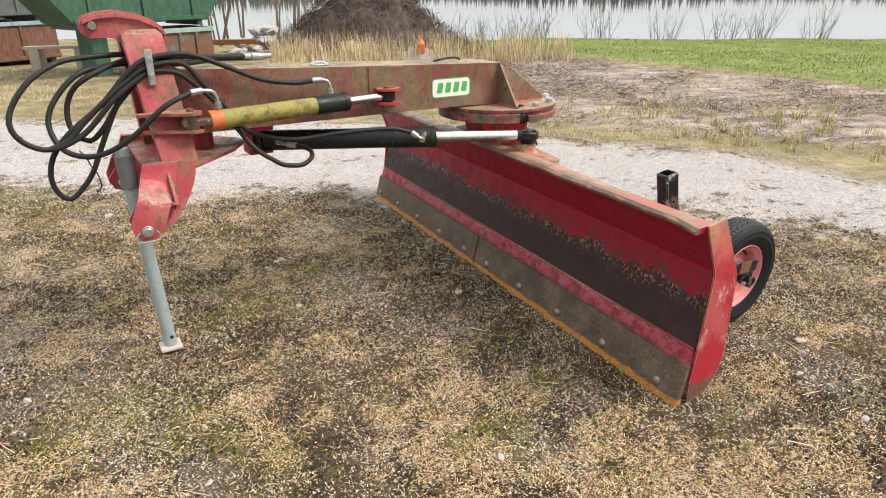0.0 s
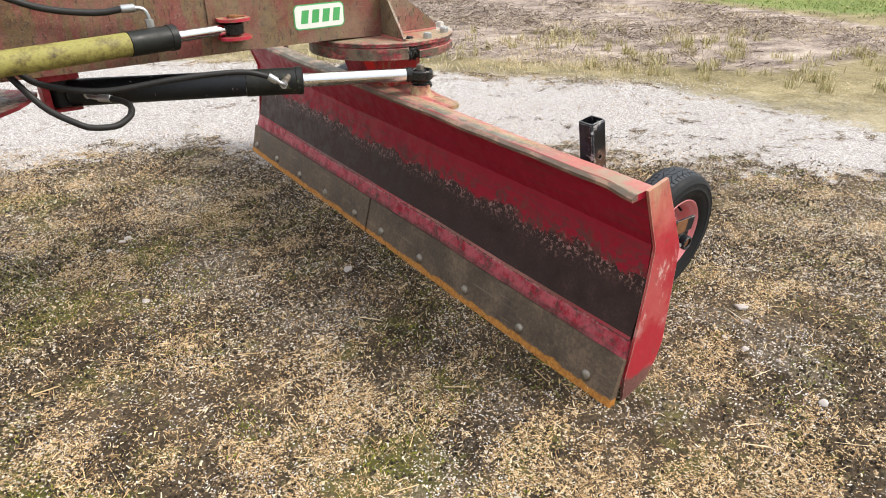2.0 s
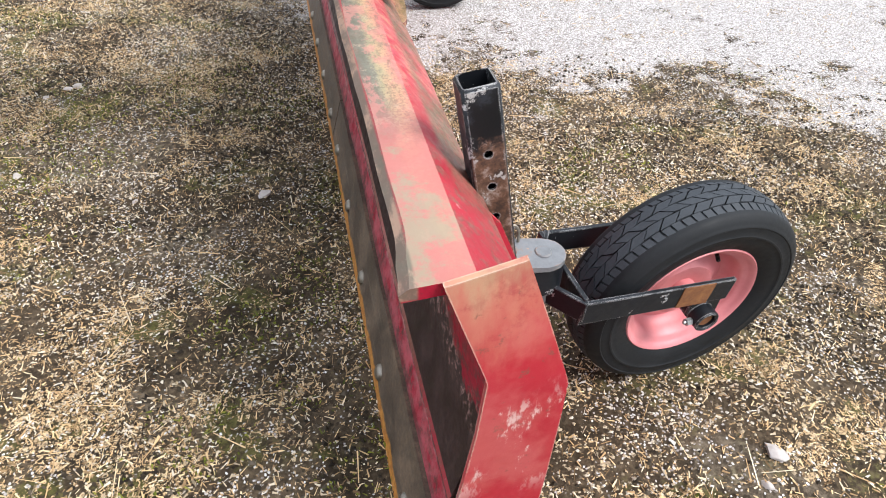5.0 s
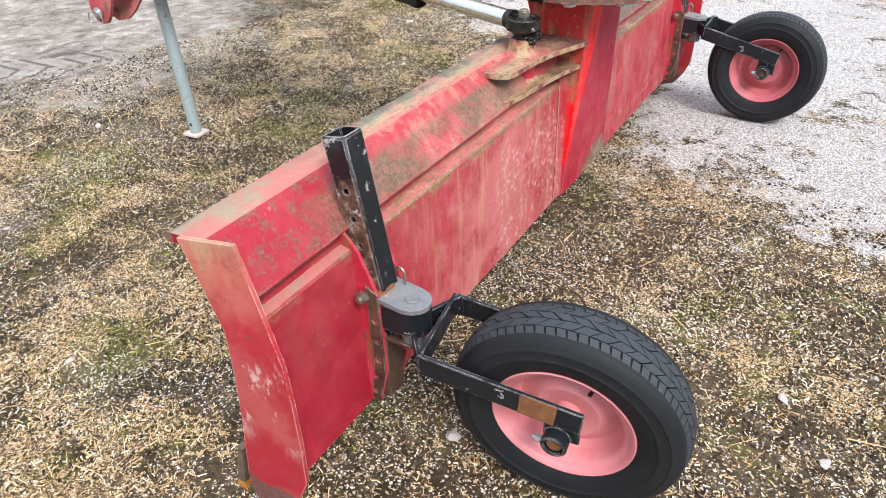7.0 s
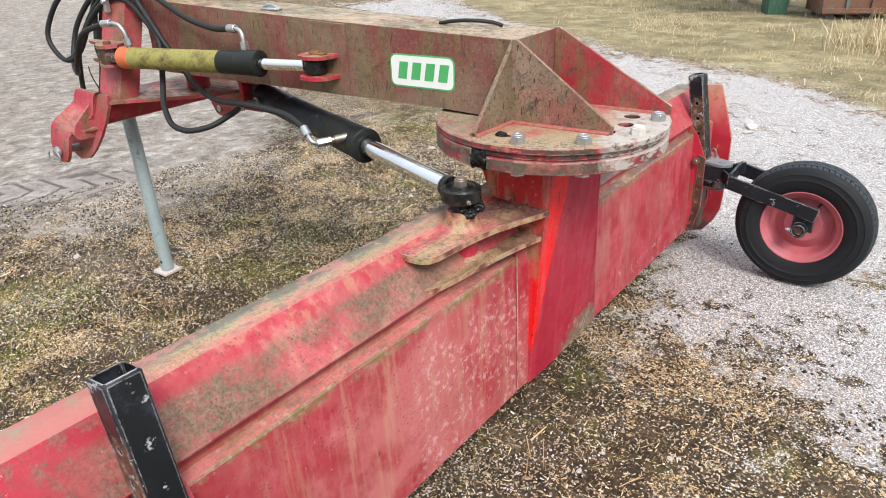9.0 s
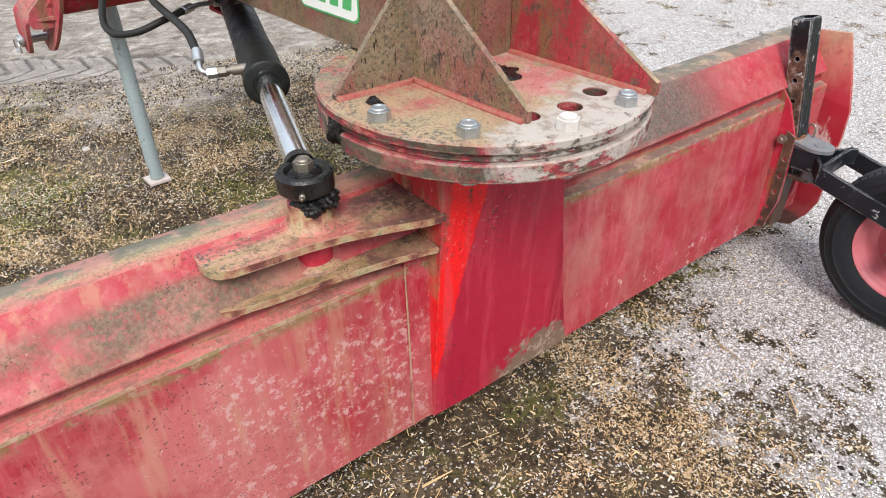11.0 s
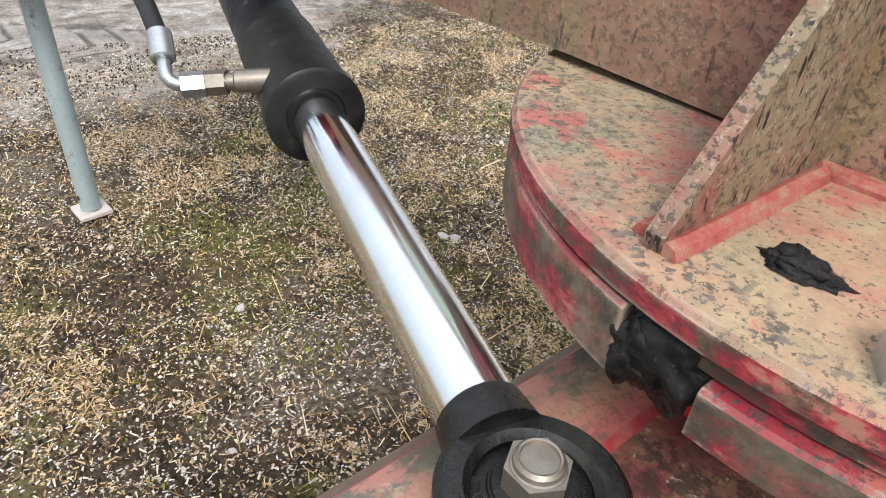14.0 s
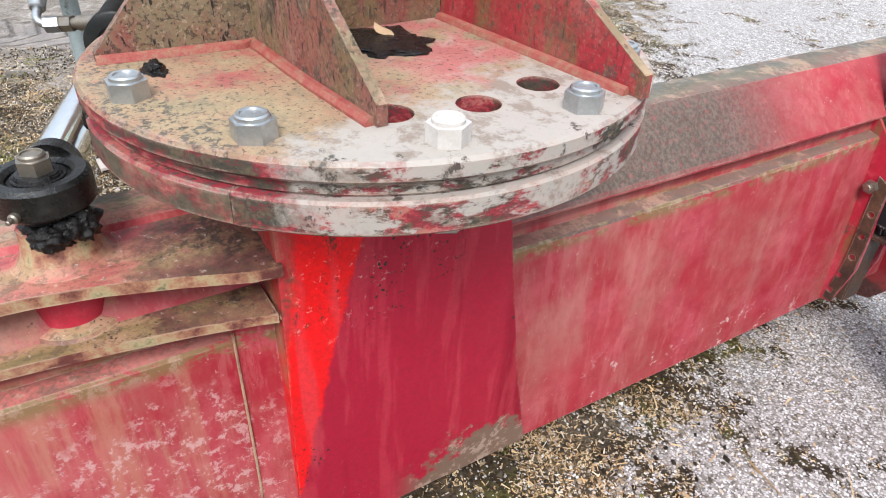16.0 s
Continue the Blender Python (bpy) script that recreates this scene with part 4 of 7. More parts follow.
part("boss_flange", lathe([(0.060, 0), (0.056, 0.006), (0.046, 0.010), (0.041, 0.013)], (0.150, 1.37, 0.714), (0.150, 1.37, 0.9)), LUG, grader, "", BL)
part("boss", lathe([(0.064, 0), (0.054, 0.005), (0.048, 0.012), (0.044, 0.026), (0.042, 0.05)], (0.140, 1.38, 0.802), (0.140, 1.38, 0.9)), LUG, grader, "", BL)

def lump(center, size, seed, flat=1.0):
    bm = bmesh.new()
    bmesh.ops.create_icosphere(bm, subdivisions=4, radius=1)
    for v in bm.verts:
        k = 1 + 0.40 * noise.noise(v.co * 2 + Vector((seed, 0, 0))) + 0.18 * noise.noise(v.co * 5 + Vector((0, seed, 0))) + 0.12 * noise.noise(v.co * 12)
        v.co = Vector(center) + Vector((v.co.x * size[0], v.co.y * size[1], v.co.z * size[2])) * k
    return bm


# turntable
def disc(r, z0, z1, seg=72):
    return lathe([(r - 0.004, 0), (r, 0.004), (r, z1 - z0 - 0.004), (r - 0.004, z1 - z0)], (0, 0, z0), (0, 0, z1), seg)


def bores():
    return [cyl((0.24 * math.cos(radians(a)), 0.24 * math.sin(radians(a)), 0.97), (0.24 * math.cos(radians(a)), 0.24 * math.sin(radians(a)), 1.06), 0.0245, 20) for a in (-25, -2, 21)]
part("turntable_plate", cut(disc(0.352, 1.008, 1.030), *bores()), TURNTABLE, grader, "dusty round turntable plate", BO)
part("bearing_ring", cut(disc(0.341, 0.990, 1.0075), *bores()), LOWER_TURNTABLE, grader, "", BO)
def arc(r0, r1, z0, z1, a0, a1, seg=64):
    """A flat ring piece from angle a0 to a1, in degrees."""
    b = 0.003
    loops = []
    for i in range(seg + 1):
        a = radians(a0 + (a1 - a0) * i / seg)
        c, s = math.cos(a), math.sin(a)
        loops.append([(r * c, r * s, z) for r, z in ((r0, z0), (r1 - b, z0), (r1, z0 + b), (r1, z1 - b), (r1 - b, z1), (r0, z1))])
    return loft(loops)


lower = part("lower_turntable_plate", arc(0.268, 0.350, 0.9535, 0.990, -94, -51.0), GRIMY_TURNTABLE, grader, "dusty round lower turntable plate", BO)
part("lower_turntable_plate", arc(0.268, 0.350, 0.953, 0.990, -50.9, 110, 96), LOWER_TURNTABLE, grader, "dusty round lower turntable plate", BO)
part("lower_turntable_plate", arc(0.268, 0.351, 0.953, 1.0060, 110.5, 257, 96), FOUL_TURNTABLE, grader, "dusty round lower turntable plate", BO)
part("bearing_grease", join(lump((0.334 * math.cos(radians(-98.5)), 0.334 * math.sin(radians(-98.5)), 0.980), (0.030, 0.015, 0.029), 2), lump((0.340 * math.cos(radians(-101.5)), 0.340 * math.sin(radians(-101.5)), 0.976), (0.018, 0.014, 0.026), 6)), GREASE, lower, "", BO, smooth=80)
for a in (-80.8, -48.9, -16.4, 14.4, 46.0, 77.0, 106.0):
    c, s = math.cos(radians(a)) * 0.314, math.sin(radians(a)) * 0.314
    part("nut", join(hexagon((c, s, 1.0298), (c, s, 1.049), 0.037, 0.0010), lathe([(0.0180, 0), (0.0172, 0.0012), (0.0160, 0.0016), (0.0158, 0.0050), (0.0140, 0.0068), (0.0112, 0.0066), (0.0105, 0.0050), (0.002, 0.0056)], (c, s, 1.048), (c, s, 1.1), 20)), DUST_WHITE if a == -16.4 else ZINC, grader, "lock nut caked in pale dust" if a == -16.4 else "galvanised lock nut", BO, smooth=22)
    part("bolt_head", hexagon((c, s, 0.941), (c, s, 0.9552), 0.036), ZINC, grader, "", BO)

# boom
def boom():
    st = [(-1.80, 1.335, 1.045), (-1.30, 1.310, 1.044), (-0.80, 1.289, 1.043), (-0.30, 1.270, 1.040), (-0.065, 1.262, 1.0305)]
    return soften(loft([[(u, -0.118, b), (u, 0.145, b), (u, 0.145, t), (u, -0.118, t)] for u, t, b in st]), 0.006, 2)


part("boom", boom(), BOOM_PAINT, grader, "brown-red box boom streaked with algae", BO)
part("side_panel", slab([(-0.89, -0.1185, 1.050), (-0.70, -0.1185, 1.048), (-0.70, -0.1185, 1.280), (-0.89, -0.1185, 1.288)], (0, -0.007, 0), 0.002), BOOM_PAINT, grader, "", BO)
GUSSET = paint("gusset_paint", base=(0.27, 0.085, 0.065), faded=(0.38, 0.27, 0.20), fade=0.8, algae=0.8, dirt=0.7, chips=0.6, pale=1.0, seed=19.0, lichen=0.8)
SIDE_GUSSET = paint("side_gusset_paint", base=(0.24, 0.022, 0.028), faded=(0.27, 0.10, 0.075), fade=0.7, algae=1.0, dirt=0.7, chips=0.5, pale=0.3, seed=23.0, lichen=1.0)
RED_GUSSET = paint("red_gusset_paint", base=(0.40, 0.022, 0.035), faded=(0.46, 0.10, 0.09), fade=0.5, algae=0.7, dirt=0.5, chips=0.5, pale=0.5, seed=29.0, lichen=0.4)
part("gusset", slab([(-0.066, -0.124, 1.0305), (0.243, -0.118, 1.0305), (0.243, -0.118, 1.052), (-0.050, -0.124, 1.266), (-0.066, -0.124, 1.266)], (0, -0.012, 0), 0.002), GUSSET, grader, "dirty triangular gusset", BO)
part("gusset", slab([(-0.066, 0.146, 1.0305), (0.318, 0.150, 1.0305), (0.318, 0.150, 1.056), (-0.050, 0.146, 1.266), (-0.066, 0.146, 1.266)], (0, 0.012, 0), 0.002), RED_GUSSET, grader, "dirty triangular gusset", BO)
part("gusset", slab([(-0.074, -0.119, 1.0305), (-0.090, -0.318, 1.0305), (-0.090, -0.318, 1.040), (-0.074, -0.125, 1.262), (-0.074, -0.119, 1.262)], (0.012, 0, 0), 0.002), SIDE_GUSSET, grader, "dirty triangular gusset", BO)
part("gusset", slab([(-0.074, 0.146, 1.0305), (-0.100, 0.318, 1.0305), (-0.100, 0.318, 1.040), (-0.074, 0.150, 1.262), (-0.074, 0.146, 1.262)], (0.012, 0, 0), 0.002), RED_GUSSET, grader, "dirty triangular gusset", BO)
for pts in ([(-0.076, -0.318, 1.033), (-0.070, -0.270, 1.033), (-0.059, -0.150, 1.033), (-0.050, -0.139, 1.033), (0.10, -0.138, 1.033), (0.236, -0.132, 1.033)], [(-0.06, 0.142, 1.033), (0.12, 0.146, 1.033), (0.30, 0.149, 1.033)], [(-0.094, -0.310, 1.033), (-0.076, -0.125, 1.033)]):
    part("weld_seam", tube([(u, v, z - 0.0025) for u, v, z in pts], 0.0085, 8, 0.03), WELD_RED, grader, "", BO)
part("boom_end", box(-0.078, -0.066, -0.118, 0.146, 1.031, 1.262, 0.002), BOOM_PAINT, grader, "", BO)

# badge on the boom: a white sticker with a green frame and green shapes
def sticker(u0, u1, z0, z1, v, r, thick=0.0012):
    pts = []
    for cx, cz, a0 in ((u1 - r, z1 - r, 0), (u0 + r, z1 - r, 90), (u0 + r, z0 + r, 180), (u1 - r, z0 + r, 270)):
        pts += [(cx + r * math.cos(radians(a0 + k * 22.5)), v, cz + r * math.sin(radians(a0 + k * 22.5))) for k in range(5)]
    return slab(pts, (0, -thick, 0), 0)


badge = part("badge", sticker(-0.518, -0.270, 1.096, 1.200, -0.1183, 0.022), STICKER_GREEN, grader, "white sticker with a green frame and green shapes", BO)
part("badge_field", sticker(-0.513, -0.275, 1.101, 1.195, -0.1194, 0.019), STICKER_WHITE, badge, "", BO)
for a, lo, hi in ((-0.488, 1.122, 1.176), (-0.436, 1.122, 1.176), (-0.384, 1.122, 1.176), (-0.332, 1.122, 1.176)):
    part("badge_shape", slab([(a, -0.1207, lo), (a + 0.034, -0.1207, lo), (a + 0.044, -0.1207, hi), (a + 0.010, -0.1207, hi)], (0, -0.0006, 0), 0), STICKER_GREEN, badge, "", BO)

# cylinders
def cylinder_parts(name, rear, gland, eye, r, rod_r, paints, label, m):
    rear, gland, eye = Vector(rear), Vector(gland), Vector(eye)
    way = (eye - rear).normalized()
    long = (gland - rear).dot(way)
    end = rear + way * long
    body = part(name, lathe([(r - 0.004, 0), (r, 0.004), (r, long * 0.74)], rear, end, 32), paints[0], grader, label, m)
    part("gland", join(lathe([(r, 0), (r + 0.003, 0.002), (r + 0.003, long * 0.26 - 0.03), (r + 0.006, long * 0.26 - 0.028), (r + 0.006, long * 0.26 - 0.003), (r + 0.002, long * 0.26), (rod_r + 0.006, long * 0.26), (rod_r + 0.004, long * 0.26 - 0.004), (rod_r, long * 0.26 - 0.005)], rear + way * long * 0.74, end, 32)), paints[1], body, "", m)
    part("rod", cyl(end - way * 0.03, eye - way * 0.045, rod_r, 28), CHROME, body, "chrome piston rod", m)
    return body, way, end


TILT_REAR, TILT_END, TILT_EYE = (-1.735, -0.292, 1.130), (-1.050, -0.178, 1.138), (-0.806, -0.160, 1.143)
tilt, way, end = cylinder_parts("tilt_cylinder", TILT_REAR, TILT_END, TILT_EYE, 0.041, 0.021, (MOSSY, MOSSY_BLACK), "yellow hydraulic cylinder covered in algae", BO)
part("collar", cyl(Vector(TILT_REAR) - way * 0.005, Vector(TILT_REAR) + way * 0.055, 0.043, 32), ORANGE, tilt, "orange painted collar", BO)
part("rear_eye", join(box(-1.86, -1.73, -0.335, -0.262, 1.112, 1.150, 0.008), cyl((-1.815, -0.305, 1.095), (-1.815, -0.305, 1.165), 0.036)), RUSTY_BLACK, tilt, "", BO)
part("rod_eye", join(cyl((-0.806, -0.165, 1.122), (-0.806, -0.165, 1.164), 0.038), box(-0.855, -0.81, -0.185, -0.145, 1.124, 1.162, 0.006)), GREASE, tilt, "", BO)
for z in (1.171, 1.102):
    part("clevis_plate", slab([(-0.86, -0.124, z), (-0.735, -0.124, z), (-0.740, -0.185, z), (-0.765, -0.208, z), (-0.806, -0.216, z), (-0.845, -0.208, z), (-0.868, -0.180, z)], (0, 0, 0.012), 0.002), RED_PAINT, grader, "", BO)
part("clevis_pin", join(cyl((-0.806, -0.165, 1.09), (-0.806, -0.165, 1.194), 0.018), box(-0.825, -0.760, -0.178, -0.150, 1.184, 1.190, 0.002)), RUST_MAT, grader, "rusty pin", BO)

EYE_BO = BO.inverted() @ BL @ EYE
SW_REAR = Vector((-1.40, 0.105, 0.930))
sw_way = (EYE_BO - SW_REAR).normalized()
swing, way, end = cylinder_parts("swing_cylinder", SW_REAR, SW_REAR + sw_way * 0.902, EYE_BO, 0.0525, 0.0295, (BLACK_PAINT, MOSSY_BLACK), "black hydraulic steering cylinder", BO)
part("rear_eye", join(cyl(SW_REAR - sw_way * 0.03 + Vector((0, 0, -0.045)), SW_REAR - sw_way * 0.03 + Vector((0, 0, 0.06)), 0.042)), BLACK_PAINT, swing, "", BO)
eye = part("rod_eye", join(ring(EYE + Vector((0, 0, -0.021)), EYE + Vector((0, 0, 0.020)), 0.0565, 0.035, 48, 0.005), lathe([(0.034, 0), (0.042, 0.010), (0.052, 0.014)], EYE + Vector((0, 0, -0.033)), EYE, 40)), GREASY_BLACK, swing, "black greasy rod eye", BL)
part("eye_bearing", lathe([(0.036, 0), (0.036, 0.044), (0.033, 0.046), (0.028, 0.047), (0.026, 0.052), (0.018, 0.053)], EYE_TOP + Vector((0, 0, -0.019)), EYE + Vector((0, 0, 1))), GREASE, swing, "", BL)
wb = BL.to_3x3().inverted() @ BO.to_3x3() @ sw_way
part("rod_neck", lathe([(0.0295, 0), (0.0310, 0.002), (0.0320, 0.012), (0.0340, 0.028)], EYE - wb * 0.071, EYE, 28), GREASY_BLACK, swing, "", BL)
part("eye_bolt", join(hexagon(EYE_TOP + Vector((0, 0, 0.034)), EYE_TOP + Vector((0, 0, 0.052)), 0.034, 0.0012), lathe([(0.0165, 0), (0.0158, 0.0012), (0.0148, 0.0016), (0.0145, 0.0050), (0.0125, 0.0072), (0.0112, 0.0068), (0.0108, 0.0050), (0.002, 0.0056)], EYE_TOP + Vector((0, 0, 0.0515)), EYE + Vector((0, 0, 1)), 20)), OLD_BOLT, swing, "worn steel bolt and nut", BL, smooth=22)
part("washer", lathe([(0.030, 0), (0.030, 0.003), (0.026, 0.004), (0.024, 0.008), (0.022, 0.0085), (0.01, 0.0085)], EYE_TOP + Vector((0, 0, 0.027)), EYE + Vector((0, 0, 1)), 24), GREASE, swing, "greasy washer", BL)
nip = Vector((0.045, -0.030, 0)).normalized()
part("grease_nipple", join(cyl(EYE + nip * 0.054 + Vector((0, 0, -0.008)), EYE + nip * 0.064 + Vector((0, 0, -0.008)), 0.0062, 12), cyl(EYE + nip * 0.064 + Vector((0, 0, -0.008)), EYE + nip * 0.072 + Vector((0, 0, -0.008)), 0.0032, 10)), OLD_BOLT, swing, "", BL)


part("grease_lump", join(lump(EYE + Vector((0.002, 0.004, -0.046)), (0.040, 0.040, 0.019), 3), lump(EYE + Vector((0.030, 0.026, -0.040)), (0.026, 0.024, 0.022), 8), lump(EYE + Vector((0.032, -0.006, -0.050)), (0.020, 0.022, 0.016), 11)), GREASE, swing, "lump of black grease", BL, smooth=80)
part("grease_lump", join(lump((-0.022, -0.268, 1.032), (0.017, 0.010, 0.008), 5), lump((-0.020, -0.268, 1.0300), (0.024, 0.013, 0.0025), 9)), GREASE, grader, "lump of black grease", BO, smooth=80)
part("grease_smear", lump((0.005, 0.005, 1.030), (0.066, 0.058, 0.005), 17), GREASE, grader, "", BO, smooth=80)
LEAF = simple("dead_leaf", [(0.3, (0.42, 0.26, 0.14)), (0.7, (0.58, 0.42, 0.26))], 60, (0.6, 0.8))
solo("dead_leaf", loft([[(0.034 * t, 0.011 * math.sin(math.pi * t) + 0.001, 0.006 * t), (0.034 * t, 0, 0.002 + 0.010 * t), (0.034 * t, -0.010 * math.sin(math.pi * t) - 0.001, 0.006 * t), (0.034 * t, 0, 0.0004 + 0.008 * t)] for t in (0.0, 0.2, 0.4, 0.6, 0.8, 1.0)]), LEAF, "dry brown leaf stuck in the grease", "leaf", BO @ pose(0.0, 0.03, 1.034, 0, 0, 200))
part("swing_bracket", join(box(-1.50, -1.36, 0.045, 0.165, 0.990, 1.046, 0.004), box(-1.49, -1.37, 0.05, 0.16, 0.872, 0.884, 0.003), box(-1.495, -1.47, 0.05, 0.16, 0.874, 1.0, 0.003)), DARK_RED, grader, "", BO)

# headstock: an A-frame with lower brackets
def mast_leg(sign):
    rows = ((0.945, -1.955, -1.808, 0.315, 0.225), (1.440, -2.008, -1.848, 0.130, 0.045), (1.488, -2.010, -1.850, 0.112, 0.020), (1.506, -1.985, -1.868, 0.090, 0.015))
    return soften(loft([[(a, sign * v0, z), (c, sign * v0, z), (c, sign * v1, z), (a, sign * v1, z)] for z, a, c, v0, v1 in rows]), 0.009, 2)


frame_ = part("headstock", mast_leg(-1), MAST_PINK, grader, "bleached red A-frame headstock", BO)
part("mast_leg", mast_leg(1), FAR_LEG_SHADED, frame_, "", BO)
HOOK = [(u + 0.055, z - 0.030) for u, z in [(-2.215, 1.555), (-2.200, 1.590), (-2.150, 1.608), (-2.070, 1.615), (-1.985, 1.600), (-1.915, 1.568), (-1.880, 1.530), (-1.875, 1.480), (-2.060, 1.480), (-2.085, 1.500), (-2.130, 1.505), (-2.180, 1.505), (-2.210, 1.525)]]
for v in (-0.030, 0.040):
    part("top_hook", cut(slab([(u, v, z) for u, z in HOOK], (0, 0.014, 0), 0.003), cyl((-2.110, v - 0.05, 1.525), (-2.110, v + 0.06, 1.525), 0.020)), MAST_PINK, frame_, "", BO)
part("top_hook_cover", slab([(u, -0.05, z - 0.012) for u, z in HOOK[1:7]] + [(u, -0.05, z - 0.026) for u, z in HOOK[6:0:-1]], (0, 0.10, 0), 0.002), MAST_PINK, frame_, "", BO)
part("top_pin", cyl((-2.110, -0.055, 1.525), (-2.110, 0.06, 1.525), 0.017), OLD_BOLT, frame_, "", BO)
part("base_plate", slab([(-2.03, -0.348, 0.940), (-1.84, -0.348, 0.940), (-1.60, -0.10, 0.940), (-1.53, 0.02, 0.940), (-1.51, 0.08, 0.940), (-1.53, 0.14, 0.940), (-1.60, 0.22, 0.940), (-1.84, 0.348, 0.940), (-2.03, 0.348, 0.940)], (0, 0, 0.014), 0.003), MAST_PINK, frame_, "", BO)
part("base_skirt", slab([(-2.0, -0.344, 0.94), (-1.86, -0.344, 0.94), (-1.86, -0.344, 0.90), (-1.90, -0.344, 0.85), (-2.0, -0.344, 0.85)], (0, 0.688, 0), 0.004), DARK_RED, frame_, "", BO)
part("pivot_post", cyl((-1.72, 0.02, 0.955), (-1.72, 0.02, 1.05), 0.05), DARK_RED, frame_, "", BO)
for z, w in ((1.166, 0.012), (1.092, 0.012)):
    part("cylinder_lug", slab([(-2.02, -0.232, z), (-2.02, -0.262, z), (-1.93, -0.285, z), (-1.86, -0.330, z), (-1.815, -0.350, z), (-1.775, -0.335, z), (-1.765, -0.295, z), (-1.80, -0.24, z), (-1.83, -0.22, z)], (0, 0, w), 0.003), MAST_PINK, frame_, "", BO)
part("lug_pin", cyl((-1.815, -0.305, 1.085), (-1.815, -0.305, 1.192), 0.015), RUST_MAT, frame_, "", BO)

INNER = [(-2.025, 0.985), (-1.835, 0.978), (-1.836, 0.930), (-1.856, 0.875), (-1.897, 0.805), (-1.950, 0.740), (-1.998, 0.702), (-2.060, 0.690), (-2.118, 0.710), (-2.135, 0.770), (-2.085, 0.840), (-2.045, 0.920)]


def outer_bracket(sign):
    rows = [(-0.345, -2.036, 0.990, -1.890, 0.989), (-0.358, -2.044, 0.991, -1.905, 0.984), (-0.366, -2.050, 0.975, -1.914, 0.962), (-0.372, -2.061, 0.942, -1.931, 0.897), (-0.383, -2.065, 0.932, -1.938, 0.884), (-0.462, -2.094, 0.872, -1.973, 0.830), (-0.473, -2.103, 0.854, -1.984, 0.810), (-0.477, -2.137, 0.777, -2.010, 0.743), (-0.477, -2.132, 0.737, -2.028, 0.717), (-0.477, -2.114, 0.707, -2.050, 0.698), (-0.477, -2.096, 0.695, -2.073, 0.692)]
    a = [[(u0, sign * v, z0), (u1, sign * v, z1), (u1, sign * (v + 0.014), z1 - 0.004), (u0, sign * (v + 0.014), z0 - 0.004)] for v, u0, z0, u1, z1 in rows]
    return soften(loft(a), 0.002)


for sign in (1, -1):
    part("bracket_plate", slab([(u, -sign * (0.345 + 0.20 * (0.985 - z)), z) for u, z in INNER], (0, sign * 0.014, 0), 0.003), MAST_PINK, frame_, "", BO)
    part("bracket_plate", outer_bracket(sign), MAST_PINK, frame_, "", BO)
    part("bracket_web", slab([(-1.955, -sign * v, z) for v, z in ((0.346, 0.983), (0.362, 0.970), (0.372, 0.935), (0.450, 0.868), (0.466, 0.830), (0.455, 0.806), (0.430, 0.800), (0.405, 0.800), (0.385, 0.80))], (0.012, 0, 0), 0.003), MAST_PINK, frame_, "", BO)
    part("bracket_web", slab([(-2.05, -sign * 0.375, 0.832), (-1.92, -sign * 0.375, 0.832), (-1.955, -sign * 0.462, 0.828), (-2.06, -sign * 0.462, 0.828)], (0, 0, 0.010), 0.002), MAST_PINK, frame_, "", BO)
    pin = part("lower_pin", cyl((-2.080, -sign * 0.502, 0.741), (-2.080, -sign * 0.372, 0.741), 0.0165), ZINC, frame_, "steel lower link pin", BO)
    part("pin_head", cyl((-2.080, -sign * 0.480, 0.741), (-2.080, -sign * 0.492, 0.741), 0.024), ZINC, pin, "", BO)
    part("linch_pin", tube([(-2.080 + a, -sign * 0.505, 0.741 + b) for a, b in ((-0.030, 0.004), (-0.042, -0.004), (-0.046, -0.030), (-0.036, -0.038), (0.030, -0.036), (0.042, -0.030), (0.040, -0.006), (0.030, 0.004))], 0.0032, 6), ZINC, pin, "wire linch pin", BO)
part("clamp", join(box(-1.945, -1.917, -0.208, -0.192, 1.286, 1.432, 0.002), cyl((-1.931, -0.205, 1.395), (-1.931, -0.218, 1.395), 0.011, 6), cyl((-1.931, -0.205, 1.328), (-1.931, -0.218, 1.328), 0.011, 6)), ZINC, frame_, "galvanised hose clamp bar", BO)

# parking leg
leg = part("parking_leg", cyl((-2.036, -0.142, 0.035), (-2.094, -0.131, 1.02), 0.031, 24), GALVANISED, grader, "grey galvanised tube parking leg", BO)
part("foot_plate", box(-2.088, -1.988, -0.192, -0.092, 0.018, 0.034, 0.003), PALE_PLATE, leg, "pale square foot plate", BO)
part("leg_sleeve", ring((-2.083, -0.134, 0.84), (-2.092, -0.131, 0.99), 0.038, 0.0315), GREY_PAINT, leg, "grey tube sleeve", BO)
# thin black disc that stands in for the hole's shaded inside
part("leg_hole_disc", cyl((-2.030, -0.1735, 0.085), (-2.030, -0.1725, 0.085), 0.009, 14), GREASE, leg, "", BO)

# gauge wheels
LEAN = pose(0.179, 0.373, 0.918) @ pose(0, 0, 0, 0, -10.2, 0)      # post frame: origin at its top


